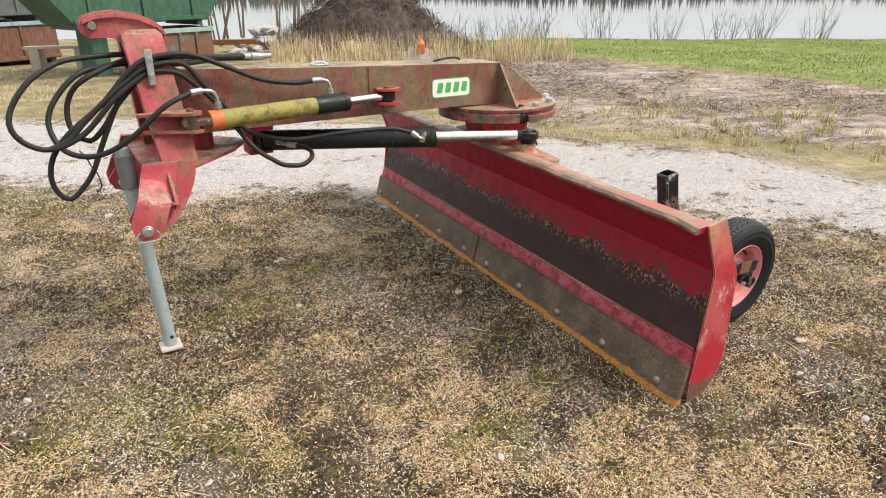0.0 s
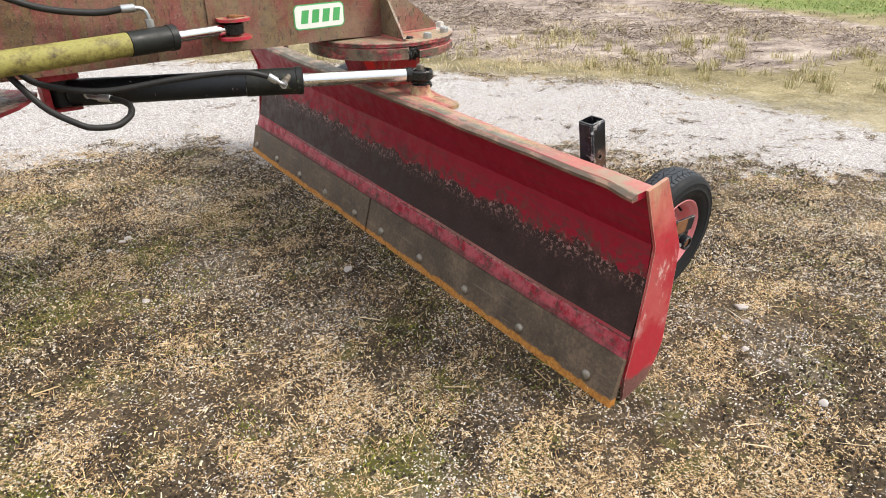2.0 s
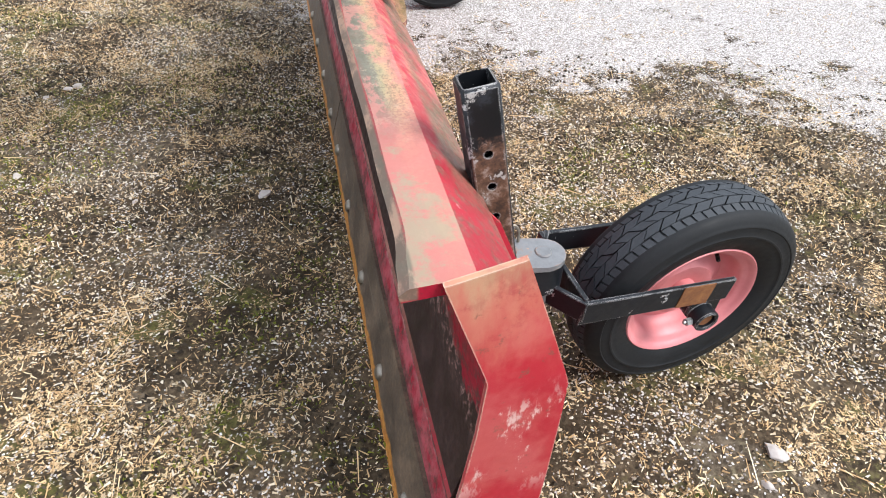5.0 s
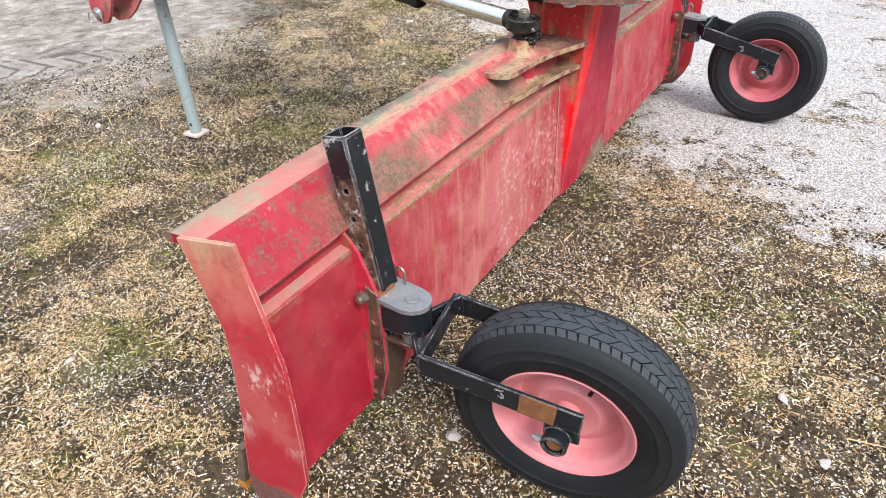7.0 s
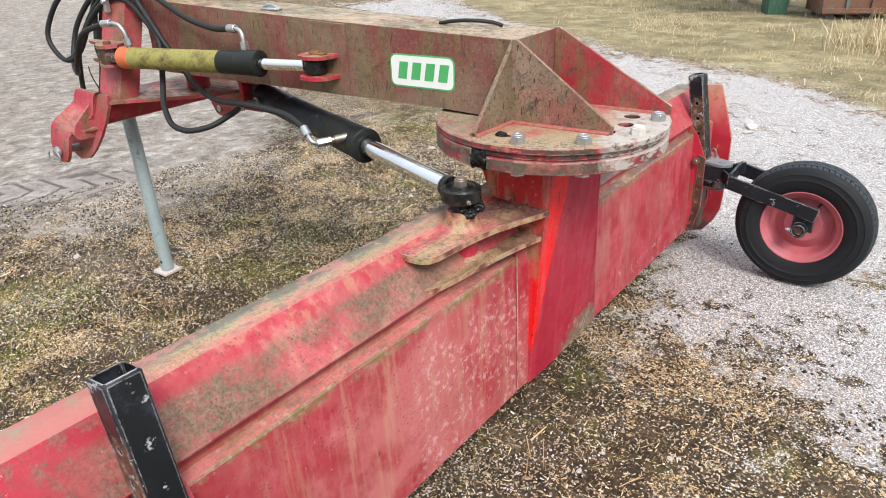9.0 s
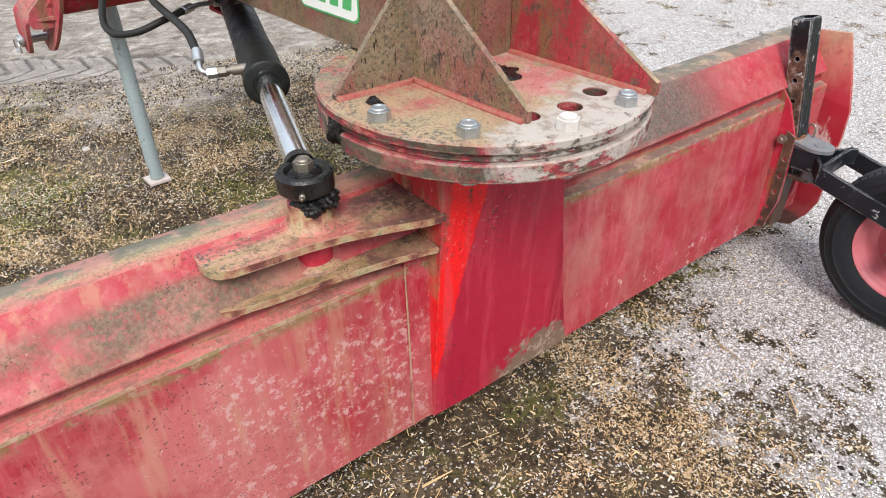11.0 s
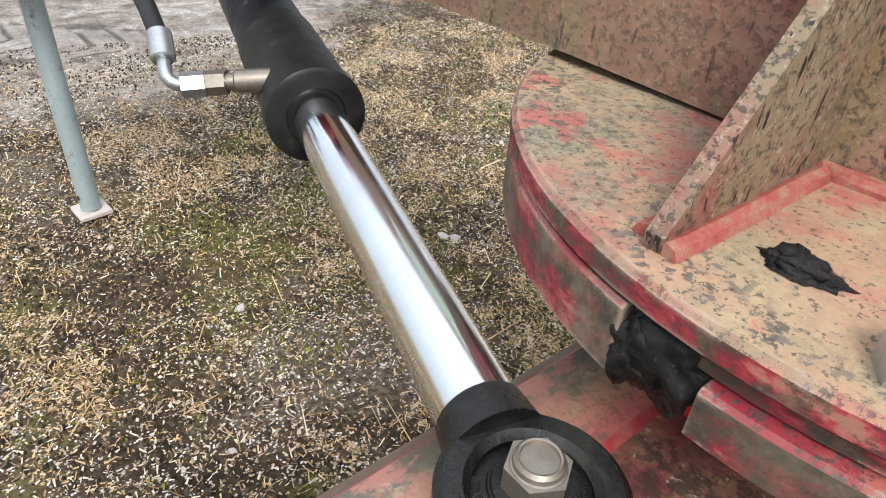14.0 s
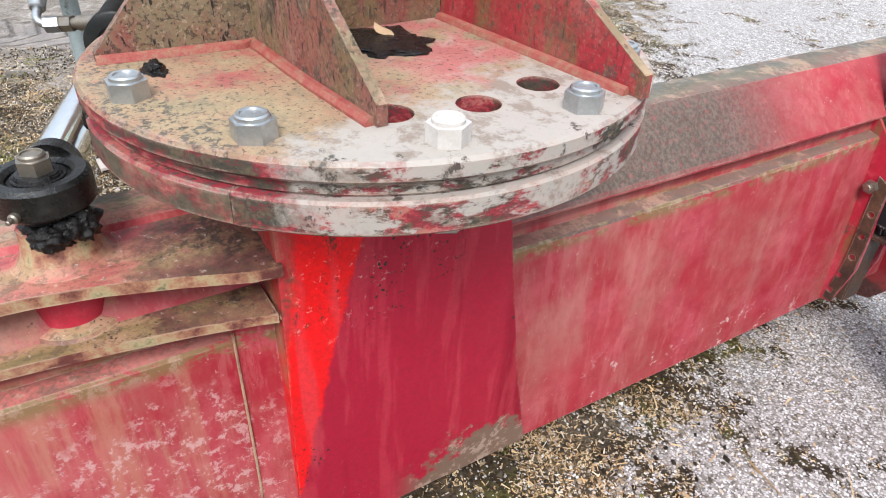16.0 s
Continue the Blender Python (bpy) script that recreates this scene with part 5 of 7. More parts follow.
def post_paint():
    """Black paint over brown rust: rusty round the bolt holes, bare at the edges."""
    m = Mat("post_paint", spec=0.35)
    z, y = m.axis(2), m.axis(1)
    c = m.mix(m.patch(9, 0.52, 0.08), (0.007, 0.008, 0.010), (0.022, 0.026, 0.033))
    worn = m.step(m.math("ADD", m.math("ABSOLUTE", m.math("ADD", z, 0.31)), m.math("MULTIPLY", m.noise(10, 12, 0.75, offset=4), 0.22)), 0.325, 0.30)
    worn = m.math("MULTIPLY", worn, m.step(y, -0.030, -0.033))
    c = m.mix(worn, c, m.ramp(m.noise(30, 10, 0.75, offset=5), [(0.4, (0.045, 0.028, 0.022)), (0.52, (0.13, 0.07, 0.045)), (0.62, (0.30, 0.24, 0.21))]))
    c = m.mix(m.patch(26, 0.60, 0.02, offset=6), c, (0.38, 0.37, 0.36))
    c = m.mix(m.math("MULTIPLY", m.edge(0.004), m.patch(18, 0.44, 0.05, offset=8)), c, (0.34, 0.33, 0.33))
    m.bump(m.noise(60, 6, 0.75), 0.3, 0.001)
    return m.done(c, m.step(m.noise(15, 6), 0.35, 0.65, 0.3, 0.6))


POST_PAINT = post_paint()


def gauge_wheel(shift, near):
    m, mp = BL @ pose(0, shift, 0), BL @ pose(0, shift, 0) @ LEAN
    # the fork swivels and leans with its wheel about the pivot
    swivel, lean, rise, dip, cy, cz, wide, narrow = (6.0, 4.6, 0.425, 5.3, 0.370, 0.315, 1.0258, 0.991) if near else (0.0, 0.0, 0.468, 12.5, 0.355, 0.308, 1.0258, 0.9643)
    mf = m @ pose(0.348, 0.366, 0.47) @ pose(0, 0, 0, lean, 0, swivel) @ pose(-0.348, -0.366, -0.47)
    cx = 0.7475 if near else 0.7373
    bores = [cyl((0, -0.05, z), (0, 0.05, z), 0.0085, 12) for z in (-0.13, -0.20, -0.27, -0.34, -0.45)]
    post = part("wheel_post", cut(box(-0.034, 0.034, -0.034, 0.034, -0.53, 0.0, 0.006), box(-0.028, 0.028, -0.028, 0.028, -0.71, 0.02, 0.003), *bores), POST_PAINT, grader, "chipped black square tube post", mp)
    for y in (0.318, 0.414):
        part("post_bracket", slab([(0.135, y, 0.715), (0.168, y, 0.722), (0.232, y, 0.650), (0.284, y, 0.530), (0.290, y, 0.300), (0.262, y, 0.175), (0.226, y, 0.168), (0.205, y, 0.640)], (0, 0.009, 0), 0.002), RED_PAINT, post, "red bracket plate", m)
    strip = slab([(0.252, 0.3125, 0.560), (0.284, 0.3125, 0.545), (0.289, 0.3125, 0.300), (0.264, 0.3125, 0.180), (0.240, 0.3125, 0.182), (0.256, 0.3125, 0.300)], (0, 0.005, 0), 0.001)
    part("perforated_strip", cut(strip, *[cyl((0.270 - 0.012 * (z < 0.28) - 0.008 * (z < 0.22), 0.29, z), (0.270 - 0.012 * (z < 0.28) - 0.008 * (z < 0.22), 0.335, z), 0.0085, 14) for z in (0.46, 0.395, 0.33, 0.265, 0.212)]), RUSTY_BLACK, post, "rusty perforated strip", m)
    part("bracket_bolt", join(hexagon((0.245, 0.298, 0.530), (0.245, 0.312, 0.530), 0.030), cyl((0.245, 0.288, 0.530), (0.245, 0.300, 0.530), 0.010, 12)), OLD_BOLT, post, "", m)
    part("bracket_bolt", hexagon((0.245, 0.424, 0.530), (0.245, 0.437, 0.530), 0.030), OLD_BOLT, post, "", m)
    part("post_foot", box(0.225, 0.285, 0.332, 0.402, 0.185, 0.410, 0.004), RUSTY_BLACK, post, "", m)

    # tab and pivot
    tab = [(0.262, 0.318, 0.522), (0.345, 0.318, 0.512)] + [(0.350 + 0.046 * math.sin(radians(a)), 0.366 - 0.046 * math.cos(radians(a)), 0.512) for a in range(10, 171, 20)] + [(0.345, 0.414, 0.512), (0.262, 0.414, 0.522)]
    for long, turn, place in ((0.118, -54, (0.345, 0.360, rise + 0.006)), (0.130, 58, (0.355, 0.380, rise + 0.010)), (0.218, 92, (0.414, 0.272, rise + 0.010))):
        part("fork_bar", box(0, long, -0.006, 0.006, -0.029, 0.029, 0.002, pose(*place, 0, 0, turn)), BLACK_PAINT, post, "chipped black steel bar", mf)
    for place in ((0.405, 0.270, rise), (0.405, 0.492, rise)):
        part("fork_arm", box(0, 0.398, -0.006, 0.006, -0.032, 0.032, 0.002, pose(*place, 0, dip, 0.8)), BLACK_PAINT, post, "chipped black steel wheel fork arm", mf)
    if near:
        part("arm_patch", box(0.252, 0.338, -0.0085, -0.0055, -0.031, 0.033, 0.001, pose(0.405, 0.270, rise, 0, dip, 0.8)), RUST_MAT, post, "bare rusty patch on the arm", mf)
    part("pivot_tab", slab(tab, (0, 0, 0.012), 0.002), GREY_PAINT, post, "grey pivot plate with rust", m)
    part("pivot_skirt", slab([(x, 0.366 + (y - 0.366) * 0.92, 0.440) for x, y, _ in tab], (0, 0, 0.0715), 0.003), BLACK_PAINT, post, "chipped black pivot housing", m)
    part("clip", tube([(0.276, 0.402, 0.528), (0.274, 0.404, 0.556), (0.282, 0.405, 0.570), (0.294, 0.405, 0.571), (0.303, 0.404, 0.558), (0.304, 0.402, 0.530)], 0.0034, 8, 0.008), OLD_BOLT, post, "bent wire clip", m)
    part("weld_patch", lump((0.272, 0.366, 0.533), (0.015, 0.036, 0.008), 4), RUST_MAT, post, "rusty weld", m, smooth=60)
    part("pivot", join(cyl((0.348, 0.366, 0.395), (0.348, 0.366, 0.513), 0.030), cyl((0.348, 0.366, 0.520), (0.348, 0.366, 0.5285), 0.018)), GREY_PAINT, post, "", m)
    part("pivot_tab", box(0.285, 0.36, 0.33, 0.402, 0.392, 0.404, 0.002), RUSTY_BLACK, post, "", m)
    # axle
    part("axle", join(cyl((cx, 0.262, cz), (cx, 0.515, cz), 0.015), cyl((cx, 0.252, cz), (cx, 0.300, cz), 0.019, 20)), RUST_MAT if near else RUSTY_BLACK, post, "rusty axle end", mf)
    part("axle_holder", join(ring((cx, 0.244, cz), (cx, 0.318, cz), 0.031, 0.0215), box(cx - 0.034, cx + 0.050, 0.278, 0.288, cz - 0.010, rise - 0.038 - (0.0 if near else 0.035), 0.003)), BLACK_PAINT, post, "", mf)
    part("lock_bolt", join(hexagon((cx - 0.032, 0.262, cz - 0.004), (cx - 0.046, 0.262, cz - 0.004), 0.017, 0.001), cyl((cx - 0.044, 0.262, cz - 0.004), (cx - 0.054, 0.262, cz - 0.004), 0.005, 10)), ZINC, post, "", mf)
    # wheel
    p0, p1 = (cx, cy, cz), (cx, cy + 1, cz)
    side = [(0.168, -0.056), (0.180, -0.066), (0.205, -0.076), (0.213, -0.0772), (0.215, -0.0792), (0.219, -0.0794), (0.221, -0.0778), (0.232, -0.078), (0.240, -0.0768), (0.242, -0.0782), (0.245, -0.0775), (0.247, -0.0752), (0.252, -0.073), (0.264, -0.064), (0.269, -0.056)]
    side = [(r * wide if r > 0.19 else r * narrow, h) for r, h in side]
    profile = side + [(0.2665 * wide, 0.0)] + [(r, -h) for r, h in side[::-1]]
    wheel = part("tyre", lathe(profile + [(0.158 * narrow, 0.05), (0.158 * narrow, -0.05)], p0, p1, 72, caps=False), RUBBER, post, "black rubber tyre with a worn road tread", mf)
    tread = bmesh.new()
    # five ribs cut by slanted slits; the shoulder ribs have the most
    for row, (h0, h1, r0, r1, lag, n, fill, skew) in enumerate(((-0.0600, -0.0335, 0.2645, 0.2748, 0.0, 74, 0.80, 0.030), (-0.0310, -0.0118, 0.2760, 0.2786, 0.35, 46, 0.90, -0.075), (-0.0092, 0.0092, 0.2790, 0.2790, 0.7, 46, 0.90, 0.085), (0.0118, 0.0310, 0.2786, 0.2760, 0.15, 46, 0.90, -0.075), (0.0335, 0.0600, 0.2748, 0.2645, 0.5, 74, 0.80, 0.030))):
        for k in range(n):
            a0, a1 = 2 * math.pi * (k + lag) / n, 2 * math.pi * (k + lag + fill) / n
            rims = []
            for f in (0.0, 0.5, 1.0):      # bent like an S across the rib
                h, ra = h0 + (h1 - h0) * f, (r0 + (r1 - r0) * f) * wide
                sk = skew * (f - 0.5) + 0.35 * skew * math.sin(2 * math.pi * f)
                for drop in (0.013, 0.0):
                    rims.append([tread.verts.new((cx + (ra - drop) * math.cos(a + sk), cy + h + (0.0016 if f in (0.0, 1.0) and k % 2 else 0.0), cz + (ra - drop) * math.sin(a + sk))) for a in (a0, a1)])
            b0, t0, b1, t1, b2, t2 = rims
            for lo, hi in ((t0, t1), (t1, t2)):
                tread.faces.new((lo[0], lo[1], hi[1], hi[0]))
            for p, q in (((b0, t0), (b1, t1)), ((b1, t1), (b2, t2))):
                for e in (0, 1):
                    tread.faces.new((p[0][e], q[0][e], q[1][e], p[1][e]))
            for p in ((b0, t0), (b2, t2)):
                tread.faces.new((p[0][0], p[0][1], p[1][1], p[1][0]))
    tagged(part("tread", tread, TREAD, post, "", mf, smooth=20), kind="stuff")
    rim = [(0.0, -0.014), (0.040, -0.014), (0.052, -0.020), (0.078, -0.020), (0.090, -0.010), (0.108, 0.004), (0.122, 0.008), (0.131, 0.0), (0.136, -0.018), (0.141, -0.040), (0.147, -0.046), (0.155, -0.049), (0.160, -0.054), (0.164, -0.061), (0.171, -0.064), (0.175, -0.060), (0.170, -0.050), (0.160, -0.040)]
    part("rim", lathe([(max(r * narrow, 0.001), h) for r, h in rim + [(0.158, 0.058), (0.172, 0.062), (0.166, 0.064), (0.150, 0.05), (0.12, 0.02), (0.0, 0.02)]], p0, p1, 56, caps=False), RIM_PINK if near else RIM_RED, post, "faded pinkish-red steel rim" if near else "dull red steel rim", mf)
    va = radians(62)
    vp = Vector((cx + 0.128 * math.cos(va), cy - 0.004, cz + 0.128 * math.sin(va)))
    part("valve", cyl(vp, vp + Vector((-0.010, -0.034, -0.010)), 0.005, 10), GREASE, post, "", mf)
    part("hub", cyl((cx, cy - 0.05, cz), (cx, cy + 0.06, cz), 0.034), RIM_PINK if near else RIM_RED, post, "", mf)
    return post


gauge_wheel(0.0, True)
gauge_wheel(2.80, False)


# hoses
HOSES = (
    ("hydraulic_hose", [(-1.93, 0.03, 1.400), (-2.033, 0.000, 1.402), (-2.159, -0.050, 1.401), (-2.268, -0.100, 1.389), (-2.381, -0.150, 1.329), (-2.463, -0.180, 1.229), (-2.476, -0.200, 1.152), (-2.431, -0.200, 1.088), (-2.347, -0.200, 1.061), (-2.223, -0.200, 1.112), (-2.095, -0.200, 1.237), (-1.994, -0.190, 1.309), (-1.930, -0.178, 1.339), (-1.829, -0.170, 1.331), (-1.753, -0.165, 1.272), (-1.677, -0.165, 1.190), (-1.635, -0.195, 1.120), (-1.574, -0.256, 1.016), (-1.534, -0.293, 0.965), (-1.482, -0.322, 0.927), (-1.439, -0.336, 0.901), (-1.382, -0.339, 0.891), (-1.338, -0.324, 0.889), (-1.282, -0.275, 0.903), (-1.264, -0.218, 0.924), (-1.285, -0.150, 0.933), (-1.314, -0.106, 0.935)]),
    ("hydraulic_hose", [(-1.93, 0.03, 1.362), (-2.041, 0.0, 1.360), (-2.193, -0.080, 1.342), (-2.308, -0.120, 1.241), (-2.346, -0.150, 1.145), (-2.308, -0.200, 1.049), (-2.201, -0.250, 1.024), (-2.068, -0.310, 1.090), (-1.921, -0.340, 1.213), (-1.801, -0.310, 1.259)]),
    ("hydraulic_hose", [(-1.93, -0.15, 1.34), (-2.00, -0.14, 1.285), (-2.082, -0.120, 1.197), (-2.142, -0.150, 1.123), (-2.205, -0.120, 1.064), (-2.261, -0.100, 1.103), (-2.269, -0.080, 1.185), (-2.240, -0.080, 1.264), (-2.178, -0.100, 1.320), (-2.044, -0.050, 1.371), (-1.93, 0.01, 1.385)]),
    ("hydraulic_hose", [(-2.355, -0.200, 1.063), (-2.285, -0.196, 1.090), (-2.201, -0.190, 1.171), (-2.076, -0.190, 1.276), (-2.026, -0.185, 1.311), (-1.936, -0.183, 1.363), (-1.800, -0.172, 1.367), (-1.727, -0.165, 1.282), (-1.642, -0.160, 1.169), (-1.570, -0.145, 1.067), (-1.502, -0.160, 1.020), (-1.338, -0.200, 0.984), (-1.122, -0.250, 0.999), (-0.948, -0.278, 1.003), (-0.830, -0.294, 0.995), (-0.745, -0.313, 0.967)]),
    ("hydraulic_hose", [(-1.93, -0.17, 1.375), (-2.00, -0.172, 1.315), (-2.085, -0.160, 1.203), (-2.168, -0.150, 1.041), (-2.235, -0.150, 0.913), (-2.326, -0.150, 0.832), (-2.377, -0.150, 0.898), (-2.362, -0.150, 1.005), (-2.285, -0.170, 1.107), (-2.138, -0.180, 1.222), (-2.021, -0.185, 1.341), (-1.931, -0.185, 1.395), (-1.773, -0.180, 1.404), (-1.610, -0.170, 1.341), (-1.461, -0.165, 1.275), (-1.303, -0.170, 1.246), (-1.212, -0.177, 1.251)]),
    ("hydraulic_hose", [(-1.905, -0.168, 1.398), (-1.787, -0.120, 1.391), (-1.642, 0.000, 1.371), (-1.453, 0.100, 1.355)]),
    ("hydraulic_hose", [(-1.908, -0.168, 1.370), (-1.764, -0.100, 1.359), (-1.593, 0.050, 1.356), (-1.424, 0.130, 1.343)]))
lines = [part(name, tube(pts, 0.0115 if len(pts) > 4 else 0.0125, 10, 0.025), HOSE, grader, "black hydraulic hose", BO, smooth=60) for name, pts in HOSES]


def fitting(points, parent, r=0.008):
    """Crimped sleeve, bent tube and nut."""
    p = [Vector(a) for a in points]
    part("hose_fitting", join(cyl(p[0], p[1], 0.0145, 14), tube(p[1:], r, 10, 0.012), hexagon(p[-1] + (p[-2] - p[-1]).normalized() * 0.034, p[-1] + (p[-2] - p[-1]).normalized() * 0.008, 0.027)), ZINC, parent, "zinc plated hose fitting", BO)


fitting([(-1.805, -0.311, 1.258), (-1.755, -0.303, 1.262), (-1.715, -0.298, 1.256), (-1.695, -0.292, 1.226), (-1.690, -0.288, 1.172)], lines[1])
fitting([(-1.215, -0.177, 1.251), (-1.168, -0.183, 1.252), (-1.142, -0.186, 1.246), (-1.130, -0.188, 1.222), (-1.128, -0.188, 1.176)], lines[4])
fitting([(-0.752, -0.310, 0.972), (-0.722, -0.322, 0.949), (-0.703, -0.329, 0.936), (-0.694, -0.322, 0.929), (-0.690, -0.311, 0.927), (-0.678, -0.287, 0.928)], lines[3])
port = [Vector(p) for p in ((-0.678, -0.287, 0.928), (-0.655, -0.262, 0.932), (-0.622, -0.226, 0.938))]
part("port", join(hexagon(port[0] - (port[1] - port[0]) * 0.25, port[0] + (port[1] - port[0]) * 0.55, 0.026), cyl(port[0], port[1], 0.010, 14), cyl(port[1] - (port[2] - port[1]) * 0.1, port[2], 0.014, 16)), OLD_BOLT, swing, "", BO)
fitting([(-1.300, -0.122, 0.935), (-1.334, -0.076, 0.935), (-1.348, -0.045, 0.934), (-1.352, -0.005, 0.932), (-1.350, 0.045, 0.930)], lines[0])
for a, b, hose in (((-1.458, 0.098, 1.355), (-1.330, 0.158, 1.347), lines[5]), ((-1.430, 0.128, 1.343), (-1.300, 0.180, 1.345), lines[6])):
    a, b = Vector(a), Vector(b)
    w = b - a
    part("quick_coupler", join(cyl(a, a + w * 0.28, 0.0150, 16), cyl(a + w * 0.30, a + w * 0.62, 0.0175, 16), hexagon(a + w * 0.62, a + w * 0.76, 0.030), cyl(a + w * 0.76, b, 0.0130, 16)), ZINC, hose, "steel quick coupler", BO)
part("wire_tie", tube([(-2.255, -0.165, 1.035), (-2.235, -0.175, 1.01), (-2.225, -0.17, 0.97), (-2.205, -0.165, 0.93), (-2.20, -0.16, 0.87), (-2.222, -0.16, 0.85)], 0.003, 6), HOSE, lines[4], "", BO)
part("top_clip", join(box(-1.165, -1.085, -0.06, -0.02, 1.303, 1.312, 0.003), tube([(-1.17, -0.04, 1.310), (-1.14, -0.04, 1.322), (-1.10, -0.045, 1.318), (-1.08, -0.05, 1.304)], 0.006, 8)), ZINC, grader, "loose metal clip on the boom", BO)
part("cable_stub", tube([(-0.42, 0.03, 1.277), (-0.36, 0.02, 1.287), (-0.30, 0.03, 1.290), (-0.24, 0.06, 1.283), (-0.215, 0.08, 1.272)], 0.006, 8), HOSE, grader, "", BO)

# ---- ground ----
def flecks(m, scale, turn, slim, seed):
    """Small slim flecks lying one way: their mask and a random number for each."""
    mp = m.t.nodes.new("ShaderNodeMapping")
    mp.vector_type = "TEXTURE"
    mp.inputs["Rotation"].default_value = (0, 0, radians(turn))
    mp.inputs["Scale"].default_value = (1, slim, 1)
    mp.inputs["Location"].default_value = (seed, seed * 0.37, 0)
    flat = m.t.nodes.new("ShaderNodeVectorMath")
    flat.operation = "MULTIPLY"
    flat.inputs[1].default_value = (1, 1, 0)
    m.link(m.co, flat.inputs[0])
    m.link(flat.outputs[0], mp.inputs["Vector"])
    v = m.t.nodes.new("ShaderNodeTexVoronoi")
    v.inputs["Scale"].default_value = scale
    m.link(mp.outputs[0], v.inputs["Vector"])
    sep = m.t.nodes.new("ShaderNodeSeparateColor")
    m.link(v.outputs["Color"], sep.inputs[0])
    return m.step(v.outputs["Distance"], 0.46, 0.38), sep.outputs[0], sep.outputs[1]


def ground_mat():
    m = Mat("ground", rough=0.95, spec=0.2)
    g, grass, mud, dry, brush, damp, bare, green = (m.attr(k) for k in ("gravel", "grass", "mud", "dry", "brush", "damp", "bare", "green"))
    straw = m.attr("straw")
    big, mid, fine = m.noise(1.1, 5, 0.65), m.noise(7, 6, 0.7, offset=3), m.noise(55, 5, 0.75, offset=8)
    soil = m.ramp(m.math("ADD", m.math("MULTIPLY", mid, 0.5), m.math("MULTIPLY", fine, 0.5)), [(0.34, (0.014, 0.0095, 0.006)), (0.46, (0.046, 0.032, 0.019)), (0.58, (0.108, 0.078, 0.049)), (0.72, (0.22, 0.17, 0.115))])
    moss = m.step(m.math("ADD", m.noise(3.4, 6, 0.72, offset=12), m.math("ADD", m.math("MULTIPLY", fine, 0.3), m.math("MULTIPLY", green, 0.22))), 0.67, 0.79)
    soil = m.mix(m.math("MULTIPLY", moss, 0.5), soil, m.mix(fine, (0.055, 0.062, 0.010), (0.18, 0.175, 0.040)))
    bald = m.step(m.math("ADD", m.noise(2.6, 8, 0.66, offset=18), m.math("MULTIPLY", bare, 0.30)), 0.58, 0.65)
    soil = m.mix(m.math("MULTIPLY", bald, 0.5), soil, m.mix(m.step(fine, 0.38, 0.62), (0.085, 0.066, 0.046), (0.24, 0.195, 0.145)))
    # trampled straw, in clumps
    thick = m.math("ADD", m.math("MULTIPLY", straw, 0.37), m.math("ADD", m.math("MULTIPLY", dry, 0.20), m.math("MULTIPLY", m.math("SUBTRACT", m.noise(16, 6, 0.7, offset=21), 0.46), 0.8)))
    thick = m.math("SUBTRACT", thick, m.math("MULTIPLY", bald, 0.20))
    for turn, seed, scale in ((0, 1.0, 75), (48, 4.0, 85), (95, 7.0, 80), (140, 11.0, 90)):
        mask, r1, r2 = flecks(m, scale, turn, 0.34, seed)
        here = m.math("MULTIPLY", mask, m.math("GREATER_THAN", thick, r1))
        tint = m.ramp(r2, [(0.0, (0.16, 0.10, 0.055)), (0.25, (0.37, 0.235, 0.12)), (0.6, (0.64, 0.445, 0.24)), (0.9, (0.76, 0.59, 0.36)), (1.0, (0.80, 0.73, 0.58))])
        soil = m.mix(m.math("MULTIPLY", here, 0.92), soil, tint)
    # loose tufts and dark crumbs between them
    for turn, seed, scale, tone, need in ((30, 3.0, 30, (0.60, 0.43, 0.25), 0.55), (110, 8.0, 36, (0.67, 0.52, 0.33), 0.5), (70, 13.0, 42, (0.026, 0.018, 0.012), 0.0)):
        mask, r1, r2 = flecks(m, scale, turn, 0.5, seed)
        grain = m.step(fine, 0.40, 0.56)
        much = m.math("MULTIPLY", thick, need) if need else m.math("SUBTRACT", 0.42, m.math("MULTIPLY", thick, 0.45))
        here = m.math("MULTIPLY", m.math("MULTIPLY", mask, grain), m.math("GREATER_THAN", much, r1))
        soil = m.mix(m.math("MULTIPLY", here, 0.8), soil, tone)
    # pale chips: sparse on the soil, close packed on the track
    cover = m.math("ADD", m.math("MULTIPLY", m.step(m.math("ADD", m.math("MULTIPLY", g, 1.35), m.math("MULTIPLY", m.math("SUBTRACT", m.math("ADD", m.noise(2.2, 9, 0.76, offset=23), m.math("MULTIPLY", mid, 0.8)), 0.99), 3.6)), 0.26, 0.86), 0.90), m.math("MULTIPLY", m.step(m.noise(2.4, 6, 0.65, offset=25), 0.40, 0.66), 0.20))
    cover = m.math("MULTIPLY", cover, m.step(m.math("ADD", m.noise(1.9, 7, 0.7, offset=27), m.math("MULTIPLY", m.noise(11, 5, 0.7, offset=29), 0.5)), 0.96, 0.82, 0.22, 0.95))
    under = m.mix(m.step(fine, 0.36, 0.60), (0.13, 0.115, 0.10), (0.36, 0.325, 0.305))
    c = m.mix(m.step(cover, 0.35, 0.80, 0, 0.9), soil, under)
